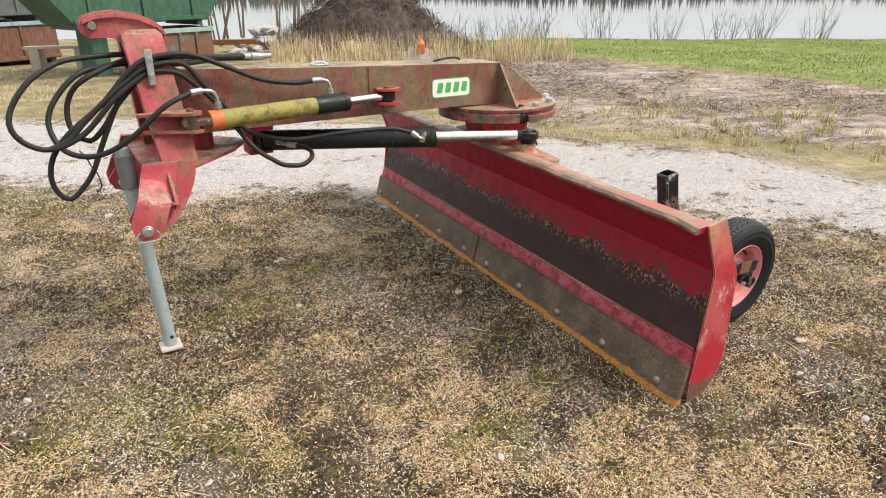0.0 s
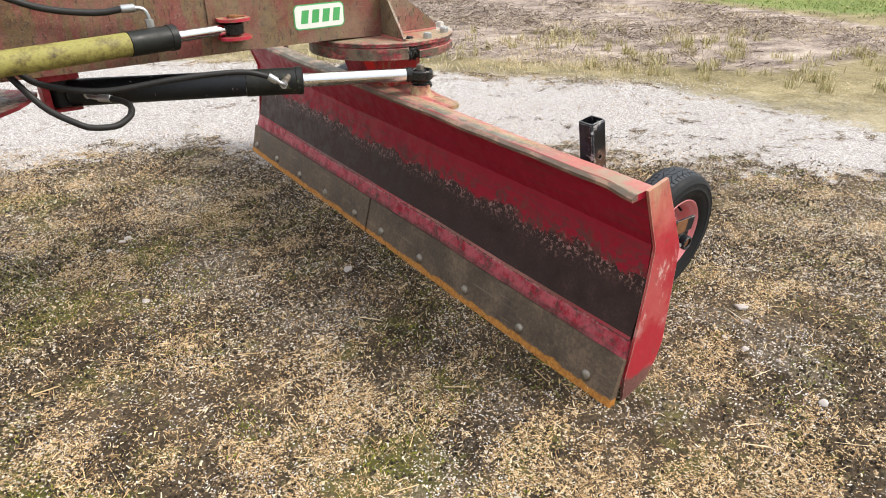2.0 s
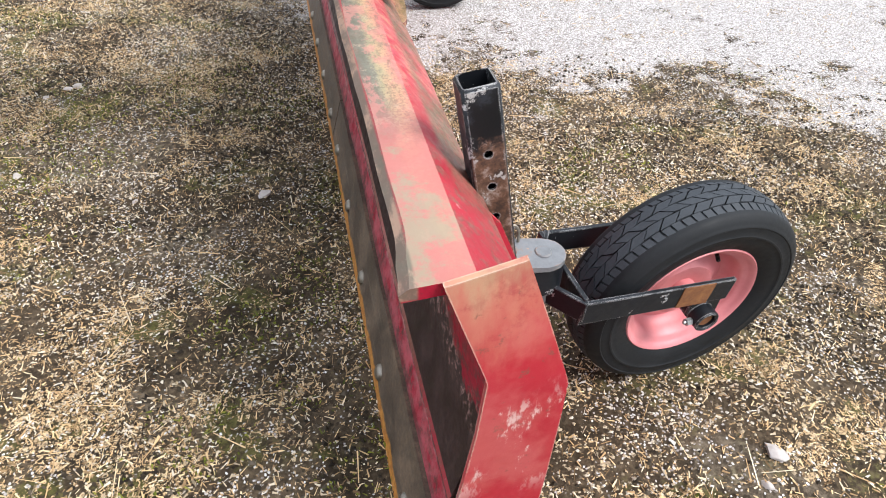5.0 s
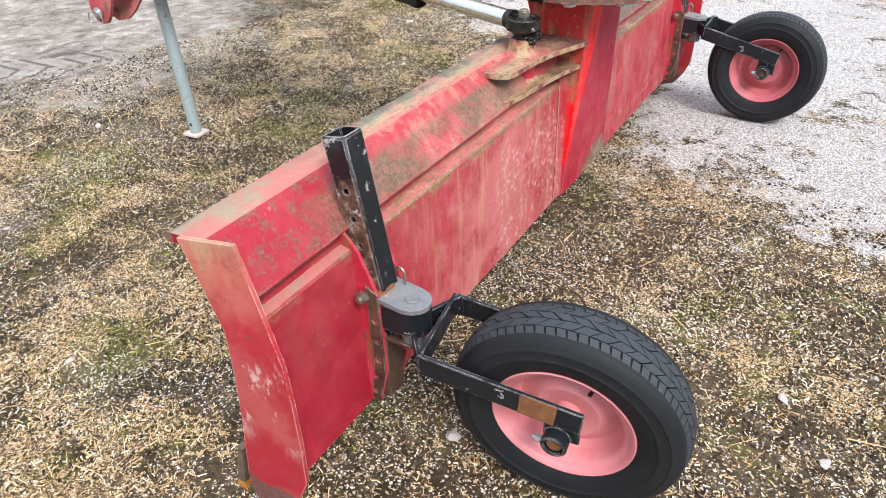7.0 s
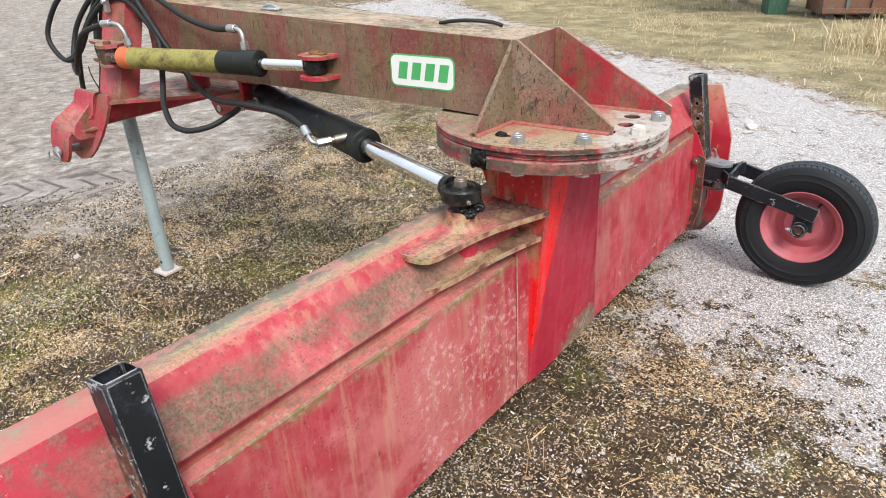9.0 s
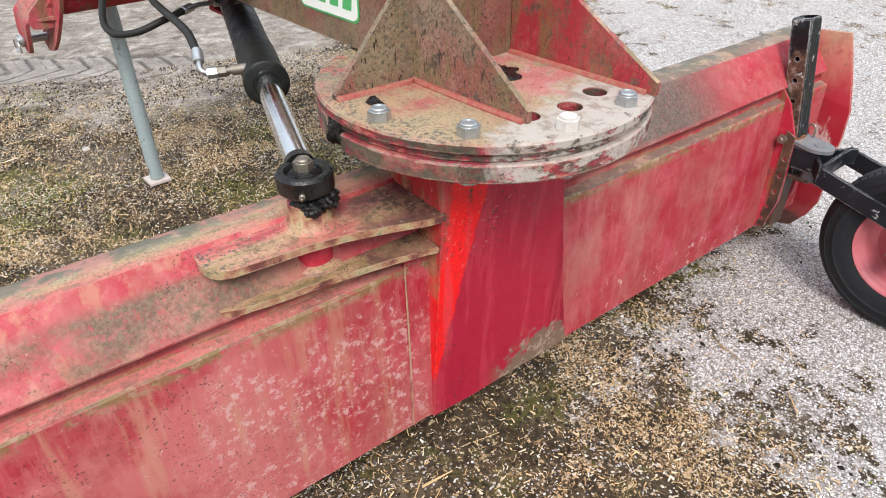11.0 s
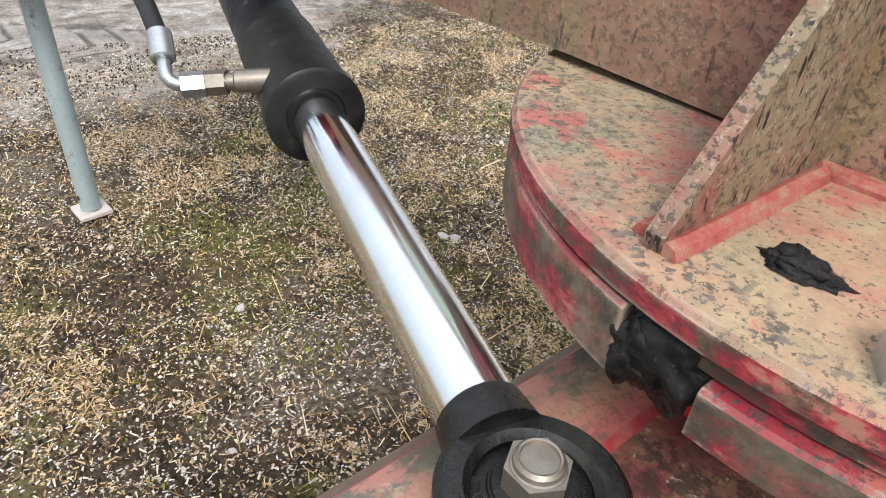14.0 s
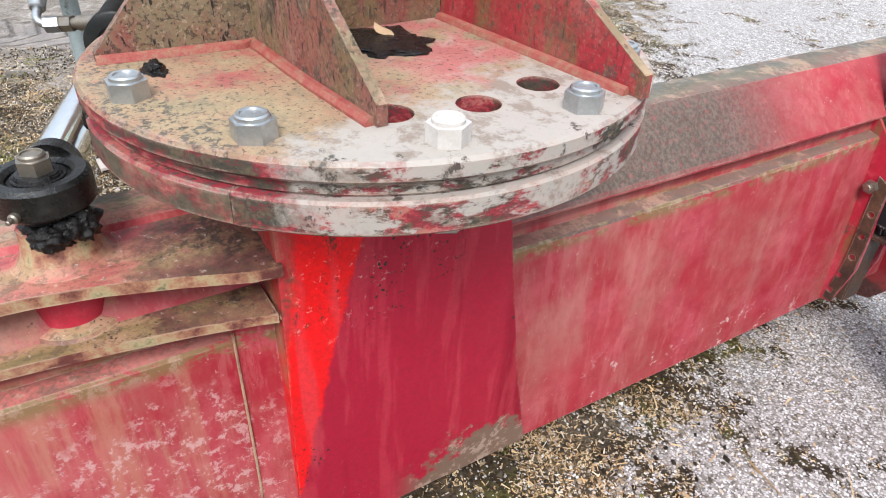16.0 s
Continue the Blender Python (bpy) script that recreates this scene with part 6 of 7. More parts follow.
    for turn, seed, scale in ((20, 2.0, 105), (80, 5.0, 120), (130, 9.0, 90)):
        mask, r1, r2 = flecks(m, scale, turn, 0.7, seed)
        here = m.math("MULTIPLY", mask, m.math("GREATER_THAN", cover, r1))
        tint = m.ramp(r2, [(0.0, (0.18, 0.155, 0.135)), (0.3, (0.41, 0.37, 0.35)), (0.7, (0.60, 0.57, 0.56)), (1.0, (0.84, 0.83, 0.83))])
        c = m.mix(m.math("MULTIPLY", here, 0.92), c, tint)
    # sparse bleached turf beyond the yard
    turf = m.ramp(m.math("ADD", m.math("MULTIPLY", m.noise(2.1, 7, 0.7, offset=36), 0.55), m.math("MULTIPLY", m.noise(45, 5, 0.75, offset=38), 0.45)), [(0.34, (0.06, 0.048, 0.030)), (0.44, (0.155, 0.130, 0.066)), (0.53, (0.28, 0.235, 0.125)), (0.66, (0.52, 0.43, 0.27))])
    c = m.mix(m.step(m.math("ADD", dry, m.math("MULTIPLY", m.math("SUBTRACT", mid, 0.5), 0.9)), 0.45, 0.75, 0, 0.85), c, turf)
    dead = m.ramp(m.math("ADD", m.math("MULTIPLY", m.noise(3.0, 7, 0.7, stretch=(0.5, 1, 1), offset=40), 0.6), m.math("MULTIPLY", m.noise(40, 5, 0.75, offset=42), 0.4)), [(0.38, (0.075, 0.054, 0.047)), (0.46, (0.20, 0.155, 0.132)), (0.54, (0.40, 0.325, 0.275)), (0.66, (0.64, 0.55, 0.46))])
    c = m.mix(m.step(m.math("ADD", brush, m.math("MULTIPLY", m.math("SUBTRACT", mid, 0.5), 0.9)), 0.35, 0.65), c, dead)
    lawn = m.ramp(m.math("ADD", m.math("MULTIPLY", m.noise(1.2, 6, 0.7, offset=30), 0.6), m.math("MULTIPLY", m.noise(30, 4, 0.7, offset=33), 0.4)), [(0.36, (0.11, 0.15, 0.045)), (0.50, (0.18, 0.23, 0.065)), (0.66, (0.32, 0.31, 0.14))])
    lm = m.step(m.math("ADD", grass, m.math("MULTIPLY", m.math("SUBTRACT", mid, 0.5), 0.9)), 0.35, 0.65)
    c = m.mix(lm, c, lawn)
    # damp clay with wheel marks
    clay = m.math("ADD", mud, m.math("MULTIPLY", m.math("SUBTRACT", m.math("ADD", mid, m.math("MULTIPLY", m.noise(2.2, 6, 0.65, offset=46), 0.8)), 0.9), 1.0))
    wet = m.step(clay, 0.40, 0.70)
    marks = m.noise(8, 8, 0.70, stretch=(1, 0.8, 1), distort=0.6, offset=44)
    tone = m.ramp(m.math("ADD", m.math("MULTIPLY", marks, 0.7), m.math("MULTIPLY", fine, 0.3)), [(0.40, (0.12, 0.097, 0.078)), (0.46, (0.24, 0.205, 0.175)), (0.54, (0.38, 0.335, 0.295)), (0.62, (0.58, 0.54, 0.50))])
    c = m.mix(m.math("MULTIPLY", wet, 0.80), c, tone)
    # a tractor tyre's chevron print pressed into the clay
    dx, dy = m.math("ADD", m.axis(0), 3.70), m.math("ADD", m.axis(1), 0.40)
    drift = m.math("MULTIPLY", m.math("SUBTRACT", m.noise(3, 4, 0.6, offset=52), 0.5), 0.22)
    along = m.math("ADD", m.math("ADD", m.math("MULTIPLY", dx, 0.33), m.math("MULTIPLY", dy, 0.94)), drift)
    aside = m.math("ADD", m.math("SUBTRACT", m.math("MULTIPLY", dx, 0.94), m.math("MULTIPLY", dy, 0.33)), drift)
    far = m.math("ABSOLUTE", aside)
    phase = m.math("FRACT", m.math("DIVIDE", m.math("ADD", m.math("ADD", along, 20.0), m.math("MULTIPLY", far, 0.75)), 0.19))
    bar = m.math("MULTIPLY", m.step(phase, 0.05, 0.16), m.step(phase, 0.62, 0.46))
    rut = m.math("MULTIPLY", m.math("MULTIPLY", m.step(far, 0.30, 0.23), m.math("MULTIPLY", m.step(along, -2.2, -1.8), m.step(along, 0.75, 0.35))), m.patch(4, 0.34, 0.10, 5, 0.6, offset=54))
    rut = m.math("MULTIPLY", rut, wet)
    lip = m.math("MULTIPLY", m.math("MULTIPLY", m.step(phase, 0.50, 0.58), m.step(phase, 0.78, 0.66)), rut)
    c = m.mix(m.math("MULTIPLY", rut, 0.45), c, (0.34, 0.30, 0.275))
    c = m.mix(m.math("MULTIPLY", lip, 0.75), c, (0.075, 0.058, 0.046))
    edge = m.math("MULTIPLY", m.math("MULTIPLY", m.step(far, 0.22, 0.27), m.step(far, 0.35, 0.29)), m.math("MULTIPLY", m.math("MULTIPLY", m.step(along, -2.2, -1.8), m.step(along, 0.75, 0.35)), m.patch(6, 0.47, 0.06, 5, 0.6, offset=55)))
    c = m.mix(m.math("MULTIPLY", m.math("MULTIPLY", edge, wet), 0.7), c, (0.09, 0.072, 0.06))
    m.bump(m.math("MULTIPLY", bar, rut), 0.6, 0.04)
    m.bump(m.math("MULTIPLY", marks, wet), 0.7, 0.05)
    m.bump(mid, 0.5, 0.03)
    m.bump(fine, 0.8, 0.008)
    return m.done(c, m.math("SUBTRACT", 0.95, m.math("ADD", m.math("MULTIPLY", wet, m.step(marks, 0.55, 0.40, 0, 0.35)), m.math("MULTIPLY", rut, m.step(along, 0.1, -0.5, 0, 0.25)))))


GROUND = ground_mat()
SHORE = Vector((0.29, 0.957))


def inside(poly, x, y):
    """Signed distance of points to a polygon, positive inside."""
    d = np.full(x.shape, 1e9)
    odd = np.zeros(x.shape, bool)
    for (ax, ay), (bx, by) in zip(poly, poly[1:] + poly[:1]):
        dx, dy = bx - ax, by - ay
        t = np.clip(((x - ax) * dx + (y - ay) * dy) / (dx * dx + dy * dy), 0, 1)
        d = np.minimum(d, np.hypot(x - ax - t * dx, y - ay - t * dy))
        odd ^= ((ay > y) != (by > y)) & (x < dx * (y - ay) / (dy if dy else 1e-9) + ax)
    return np.where(odd, d, -d)


GRAVEL = [(-14, 7.5), (-3.9, 3.4), (-2.1, 2.4), (-1.0, 2.4), (-0.50, 2.0), (-0.15, 1.28), (0.1, 1.10), (0.5, 1.22), (1.0, 1.12), (1.5, 1.2), (2.0, 1.12), (2.9, 0.3), (5.5, -3.0), (9, -6), (10, -3.5), (6.3, 0.0), (4.3, 2.1), (3.2, 3.2), (1.8, 4.0), (0.4, 5.2), (-0.7, 5.6), (-2.0, 6.4), (-4.4, 6.6), (-5.3, 7.0), (-14, 10.5)]
LAWN = [(4.4, 15.8), (5.6, 13.2), (7.3, 11.0), (8.8, 6.6), (14, 0), (60, -30), (60, 40), (-2, 40), (1, 19)]
YARD = [(-30, -8), (-3.5, -8), (4.2, -8), (5.5, -3.0), (3.2, 3.0), (1.8, 3.9), (0.4, 5.1), (-0.7, 5.5), (-2.0, 6.3), (-5.3, 6.9), (-14, 10.4), (-30, 16)]
BRUSH = [(1.9, 4.9), (4.9, 2.9), (8.6, 3.5), (8.4, 6.4), (6.6, 10.3), (4.9, 13.2), (2.4, 12.4), (2.0, 8)]
MUD = [(-30, -6), (-3.2, -1.6), (-2.5, -0.2), (-2.9, 0.9), (-5.3, 2.2), (-30, 6)]


def wobble(x, y):
    return 0.5 * (np.sin(x * 1.7 + 1.3 * np.sin(y * 0.9)) * np.cos(y * 1.3 + 0.7 * np.sin(x * 1.1)))


def height(x, y):
    z = 0.012 * wobble(x * 1.3, y * 1.3) + 0.008 * wobble(x * 3.7 + 2, y * 4.1) + 0.003 * wobble(x * 11, y * 12)
    z += 0.040 * np.exp(-((x - 1.18) ** 2 + (y + 0.55) ** 2) / 0.16)
    z += 0.030 * np.exp(-((x - 0.232) ** 2 + (y - 2.104) ** 2) / 0.16)
    away = SHORE.x * x + SHORE.y * y - 21.5
    z += 0.10 * np.clip((np.hypot(x, y) - 6) / 10, 0, 1) * wobble(x * 0.5, y * 0.5)
    z -= 1.1 * (1 + np.tanh((away - 1.6) / 1.6))
    z += 1.9 * (1 + np.tanh((away - 372) / 16))
    return z


def spots_at(places, x, y):
    """Soft round patches: (x, y, radius)."""
    v = np.zeros(x.shape)
    for px, py, r in places:
        v = np.maximum(v, np.exp(-((x - px) ** 2 + (y - py) ** 2) / (r * r)))
    return v


# spots where less straw and fewer pale flakes lie, so the ground is darker
THIN_STRAW = [(-1.05, -1.18, 0.30), (-0.86, -1.40, 0.25), (-0.93, -0.72, 0.35), (-0.45, 0.20, 0.40), (-2.26, -0.75, 0.25), (-0.20, -0.62, 0.35), (0.56, 0.78, 0.16), (-0.50, 0.75, 0.45), (-0.35, 0.15, 0.40), (-0.15, -0.35, 0.35), (0.15, -0.85, 0.25), (-1.68, -0.8, 0.25), (1.24, -1.0, 0.16)]
BARE = [(1.10, -0.84, 0.09), (1.08, -1.02, 0.11), (1.13, -1.20, 0.13), (-0.83, 0.32, 0.15), (-2.25, -0.47, 0.25), (-1.52, -1.18, 0.14), (-2.59, -0.28, 0.2), (-0.49, 1.69, 0.18)]
GREENS = [(-1.59, 0.16, 0.16), (-1.19, 0.70, 0.14), (-1.66, -0.81, 0.14), (-2.17, 0.42, 0.15), (-2.12, 1.59, 0.2), (-1.82, 1.58, 0.2), (-1.8, 0.56, 0.16), (-2.0, -0.70, 0.22), (-1.5, -0.93, 0.16), (-0.44, -1.11, 0.14), (-0.28, 1.74, 0.10), (-3.37, 2.63, 0.4)]


def lattice(x, y, f, seed):
    """Smooth random field of about one wave in 1/f metres, between 0 and 1."""
    table = np.random.default_rng(seed).random((256, 256))
    gx, gy = x * f + 100.3, y * f + 100.7
    i, j = np.floor(gx).astype(int), np.floor(gy).astype(int)
    u, v = gx - i, gy - j
    u, v = u * u * (3 - 2 * u), v * v * (3 - 2 * v)
    i, j, i1, j1 = i % 256, j % 256, (i + 1) % 256, (j + 1) % 256
    return (table[i, j] * (1 - u) + table[i1, j] * u) * (1 - v) + (table[i, j1] * (1 - u) + table[i1, j1] * u) * v


def fractal(x, y, f, seed, octaves=4, gain=0.6):
    v, total, w = 0.0, 0.0, 1.0
    for k in range(octaves):
        c, s = math.cos(0.6 * k + seed), math.sin(0.6 * k + seed)
        v = v + w * lattice(c * x - s * y, s * x + c * y, f * 2.03 ** k, seed * 10 + k)
        total, w = total + w, w * gain
    return v / total


def ease(v, lo, hi):
    t = np.clip((v - lo) / (hi - lo), 0, 1)
    return t * t * (3 - 2 * t)


def straw_field(x, y):
    """How thickly trampled straw lies: ragged clumps a hand or two across."""
    v = fractal(x, y, 4.6, 3, 5, 0.80) + 0.22 * (fractal(x, y, 0.8, 8, 2) - 0.5)
    v = v + 0.06 * np.clip((-0.4 - y) / 0.6, 0, 1) - 0.06 * spots_at(THIN_STRAW, x, y) - 0.12 * spots_at(BARE, x, y)
    out = ease(np.hypot(x, y - 1.0), 3.9, 4.7)
    return ease(v, 0.52, 0.67) * (1 - out) + 0.42 * out


def ground():
    fine = np.arange(-5.0, 5.0, 0.04)
    grow = 5.0 * 1.09 ** np.arange(1, 66)
    xs = np.concatenate([-grow[::-1], fine, [5.0], grow])
    ys = xs + 1.0
    X, Y = np.meshgrid(xs, ys)
    Z = height(X, Y)
    n, k = X.shape
    me = bpy.data.meshes.new("ground")
    idx = np.arange(n * k).reshape(n, k)
    quads = np.stack([idx[:-1, :-1], idx[:-1, 1:], idx[1:, 1:], idx[1:, :-1]], -1).reshape(-1, 4)
    me.from_pydata(np.stack([X, Y, Z], -1).reshape(-1, 3).tolist(), [], quads.tolist())
    me.polygons.foreach_set("use_smooth", np.ones(len(quads), bool))
    for key, poly, soft in (("gravel", GRAVEL, 0.45), ("grass", LAWN, 1.2), ("mud", MUD, 0.6), ("brush", BRUSH, 0.7)):
        a = me.attributes.new(key, "FLOAT", "POINT")
        a.data.foreach_set("value", np.clip(0.5 + inside(poly, X, Y) / (2 * soft), 0, 1).reshape(-1).astype(np.float32))
    a = me.attributes.new("dry", "FLOAT", "POINT")
    a.data.foreach_set("value", np.clip(0.5 - inside(YARD, X, Y) / 1.2, 0, 1).reshape(-1).astype(np.float32))
    a = me.attributes.new("straw", "FLOAT", "POINT")
    a.data.foreach_set("value", straw_field(X, Y).reshape(-1).astype(np.float32))
    for key, places in (("damp", THIN_STRAW), ("bare", BARE), ("green", GREENS)):
        a = me.attributes.new(key, "FLOAT", "POINT")
        a.data.foreach_set("value", spots_at(places, X, Y).reshape(-1).astype(np.float32))
    me.materials.append(GROUND)
    return solo("ground", me, None, "rough ground of trampled straw, soil and pale gravel", "ground", kind="structure")


ground()


# ---- litter on the ground ----
rng = np.random.default_rng(5)


def flakes_mesh(name, verts, faces, material):
    me = bpy.data.meshes.new(name)
    me.from_pydata(verts.reshape(-1, 3).tolist(), [], faces.tolist())
    me.materials.append(material)
    return me


def clump(x, y, f, seed):
    """Smooth patchy field between 0 and 1."""
    v = 0
    for k, w in ((1, 0.5), (2.1, 0.3), (4.3, 0.2)):
        v = v + w * np.sin(f * k * x + 2.1 * np.sin(f * k * 0.7 * y + seed) + seed) * np.sin(f * k * y + 1.7 * np.sin(f * k * 0.8 * x - seed) + 2 * seed)
    return 0.5 + v


def scatter(n, x0, x1, y0, y1, keep):
    x, y = rng.uniform(x0, x1, n), rng.uniform(y0, y1, n)
    k = rng.random(n) < keep(x, y)
    return x[k], y[k]


def slivers(x, y, lo, hi, w0, w1, tilt, lift=0.004):
    n = len(x)
    a, L, w = rng.uniform(0, 2 * np.pi, n), rng.uniform(lo, hi, n) * rng.uniform(0.5, 1, n), rng.uniform(w0, w1, n)
    t = rng.normal(0, tilt, n)
    z = height(x, y) + np.abs(L * 0.5 * np.sin(t)) + rng.uniform(0.001, lift, n)
    c, s = np.cos(a), np.sin(a)
    ux, uy, uz = c * np.cos(t) * L / 2, s * np.cos(t) * L / 2, np.sin(t) * L / 2
    vx, vy = -s * w / 2, c * w / 2
    p = np.stack([x, y, z], -1)
    u, v = np.stack([ux, uy, uz], -1), np.stack([vx, vy, rng.normal(0, 0.3, n) * w], -1)
    verts = np.stack([p - u - v, p + u - v * 0.5, p + u + v * 0.5, p - u + v], 1)
    return verts, np.arange(4 * n).reshape(n, 4)


def grit(x, y, lo, hi):
    n = len(x)
    r = rng.uniform(lo, hi, n) * rng.uniform(0.5, 1, n)
    z = height(x, y)
    a = rng.uniform(0, 2 * np.pi, n)
    ring_ = [np.stack([x + r * k * np.cos(a + q), y + r * k * np.sin(a + q) * 0.75, z - 0.001], -1) for q, k in ((0, 1), (1.7, 0.8), (3.2, 1.05), (4.6, 0.85))]
    top = np.stack([x + r * 0.2 * np.cos(a), y + r * 0.2 * np.sin(a), z + np.minimum(r, 0.006) * rng.uniform(0.5, 1.0, n)], -1)
    verts = np.stack([*ring_, top], 1)
    i = np.arange(n)[:, None] * 5
    faces = np.concatenate([i + np.array([[0, 1, 4]]), i + np.array([[1, 2, 4]]), i + np.array([[2, 3, 4]]), i + np.array([[3, 0, 4]])])
    return verts, faces


def litter_mat(name, stops, rough=0.9):
    m = Mat(name, rough=rough, spec=0.25)
    c = m.ramp(m.island(), stops)
    return m.done(m.mix(m.math("MULTIPLY", m.noise(90, 3), 0.25), c, tuple(0.35 * v for v in stops[len(stops) // 2][1])))


STRAW = litter_mat("straw", [(0.0, (0.15, 0.095, 0.045)), (0.25, (0.30, 0.195, 0.10)), (0.5, (0.58, 0.38, 0.19)), (0.8, (0.78, 0.575, 0.32)), (1.0, (0.87, 0.76, 0.57))])
GRIT = litter_mat("grit", [(0.0, (0.17, 0.148, 0.130)), (0.25, (0.40, 0.365, 0.345)), (0.55, (0.57, 0.54, 0.525)), (1.0, (0.80, 0.78, 0.77))])
CHAFF = litter_mat("chaff", [(0.0, (0.15, 0.112, 0.072)), (0.3, (0.42, 0.325, 0.215)), (0.65, (0.64, 0.54, 0.40)), (1.0, (0.80, 0.75, 0.67))])
MOSS = litter_mat("moss", [(0.0, (0.055, 0.070, 0.008)), (0.5, (0.15, 0.17, 0.020)), (1.0, (0.30, 0.29, 0.045))])


def gravel_at(x, y):
    return np.clip(0.5 + inside(GRAVEL, x, y) / 0.9, 0, 1)


def straw_keep(x, y):
    k = np.clip(0.46 * straw_field(x, y), np.where(y < -1.0, 0.07, 0.15), 1) * (1 - 0.93 * gravel_at(x, y))
    return k * (1 - 0.75 * np.clip(0.5 + inside(MUD, x, y), 0, 1))


x, y = scatter(680000, -3.6, 3.2, -2.7, 2.9, straw_keep)
solo("straw_litter", flakes_mesh("straw_litter", *slivers(x, y, 0.007, 0.030, 0.0018, 0.0046, 0.45, 0.004 + 0.016 * straw_field(x, y)), STRAW), None, "trampled dry straw scattered over the soil", "straw", kind="stuff")
x, y = scatter(135000, -3.6, 3.2, -2.7, 3.0, lambda x, y: np.clip(ease(fractal(x, y, 2.2, 23, 5, 0.75), 0.40, 0.68), 0.10, 1) * (1 - gravel_at(x, y)) * (1 - 0.25 * spots_at(THIN_STRAW, x, y)))
solo("pale_flakes", flakes_mesh("pale_flakes", *slivers(x, y, 0.006, 0.022, 0.0020, 0.0062, 0.35, 0.012), CHAFF), None, "pale husks and wood flakes trodden into the soil", "chaff", kind="stuff")
x, y = scatter(5200, -3.0, 2.8, -2.4, 2.4, straw_keep)
solo("straw_stalks", flakes_mesh("straw_stalks", *slivers(x, y, 0.06, 0.17, 0.002, 0.004, 0.06, 0.012), STRAW), None, "long dry straw stalks lying on the soil", "straw", kind="stuff")
x, y = scatter(130000, -3.4, 3.0, -2.6, 2.6, lambda x, y: np.clip(ease(fractal(x, y, 2.3, 51, 5, 0.8) + 0.26 * spots_at(GREENS, x, y), 0.53, 0.70), 0, 1) * (1 - gravel_at(x, y)))
solo("moss_patches", flakes_mesh("moss_patches", *slivers(x, y, 0.006, 0.018, 0.003, 0.006, 0.8, 0.006), MOSS), None, "low green moss between the straw", "moss", kind="stuff")
x, y = scatter(230000, -3.6, 3.2, -2.7, 3.2, lambda x, y: np.where(y < -1.0, 0.26, np.where(x > 0.3, 0.85, 0.62)) * np.clip(ease(fractal(x, y, 1.8, 61, 5, 0.78), 0.42, 0.64), 0.10, 1) * (1 - gravel_at(x, y)))
solo("pale_chaff", flakes_mesh("pale_chaff", *grit(x, y, 0.0035, 0.0115), CHAFF), None, "pale chaff and grit strewn over the soil", "chaff", kind="stuff")
x, y = scatter(200000, -3.6, 3.2, -2.7, 3.2, lambda x, y: 0.7 * gravel_at(x, y) * np.clip(clump(x, y, 3.0, 6.0) * 2 - 0.2, 0.2, 1))
solo("grit", flakes_mesh("grit", *grit(x, y, 0.003, 0.0085), GRIT), None, "pale gravel grit on the track", "gravel", kind="stuff")
x, y = scatter(70000, -6, 5, 2.4, 8, lambda x, y: gravel_at(x, y))
solo("gravel_chips", flakes_mesh("gravel_chips", *grit(x, y, 0.006, 0.016), GRIT), None, "pale gravel chips on the track", "gravel", kind="stuff")


# clods of dark soil between the straw
CLOD = litter_mat("soil_clods", [(0.0, (0.018, 0.013, 0.009)), (0.5, (0.045, 0.034, 0.023)), (0.85, (0.085, 0.066, 0.045)), (1.0, (0.13, 0.105, 0.078))])
x, y = scatter(120000, -3.6, 3.2, -2.7, 3.0, lambda x, y: np.clip(ease(fractal(x, y, 3.0, 41, 4, 0.7), 0.42, 0.66), 0.06, 1) * (1 - gravel_at(x, y)) * (1 - 0.5 * straw_field(x, y)))
verts, faces = grit(x, y, 0.004, 0.017)
verts[:, 4, 2] += rng.uniform(0.001, 0.007, len(x))
solo("soil_clods", flakes_mesh("soil_clods", verts, faces, CLOD), None, "crumbs and clods of dark damp soil", "soil", kind="stuff")

# loose stones
STONE = simple("pale_stone", [(0.3, (0.36, 0.31, 0.28)), (0.55, (0.52, 0.47, 0.44)), (0.72, (0.66, 0.62, 0.6))], 22, (0.8, 0.95), bump=0.5)


def stone(x, y, size, seed, label="pale loose stone lying on the ground", name="stone", z=None, material=None, group="loose stones", category="stone"):
    bm = bmesh.new()
    bmesh.ops.create_icosphere(bm, subdivisions=2, radius=1)
    cutters = [Vector((math.sin(seed * 3.1 + k * 2.4), math.cos(seed * 1.7 + k * 1.9), math.sin(seed + k * 4.2))).normalized() for k in range(7)]
    for v in bm.verts:
        for c in cutters:
            over = v.co.dot(c) - 0.62
            if over > 0:
                v.co -= c * over
        v.co = v.co * (1 + 0.12 * noise.noise(v.co * 2.2 + Vector((seed, 0, 0))))
        v.co = Vector((v.co.x * size, v.co.y * size * 0.72, v.co.z * size * 0.5))
    zz = float(height(np.array(x), np.array(y))) if z is None else z
    return solo(name, bm, material or STONE, label, category, pose(x, y, zz + size * 0.16, 0, 0, seed * 67), group, smooth=35)


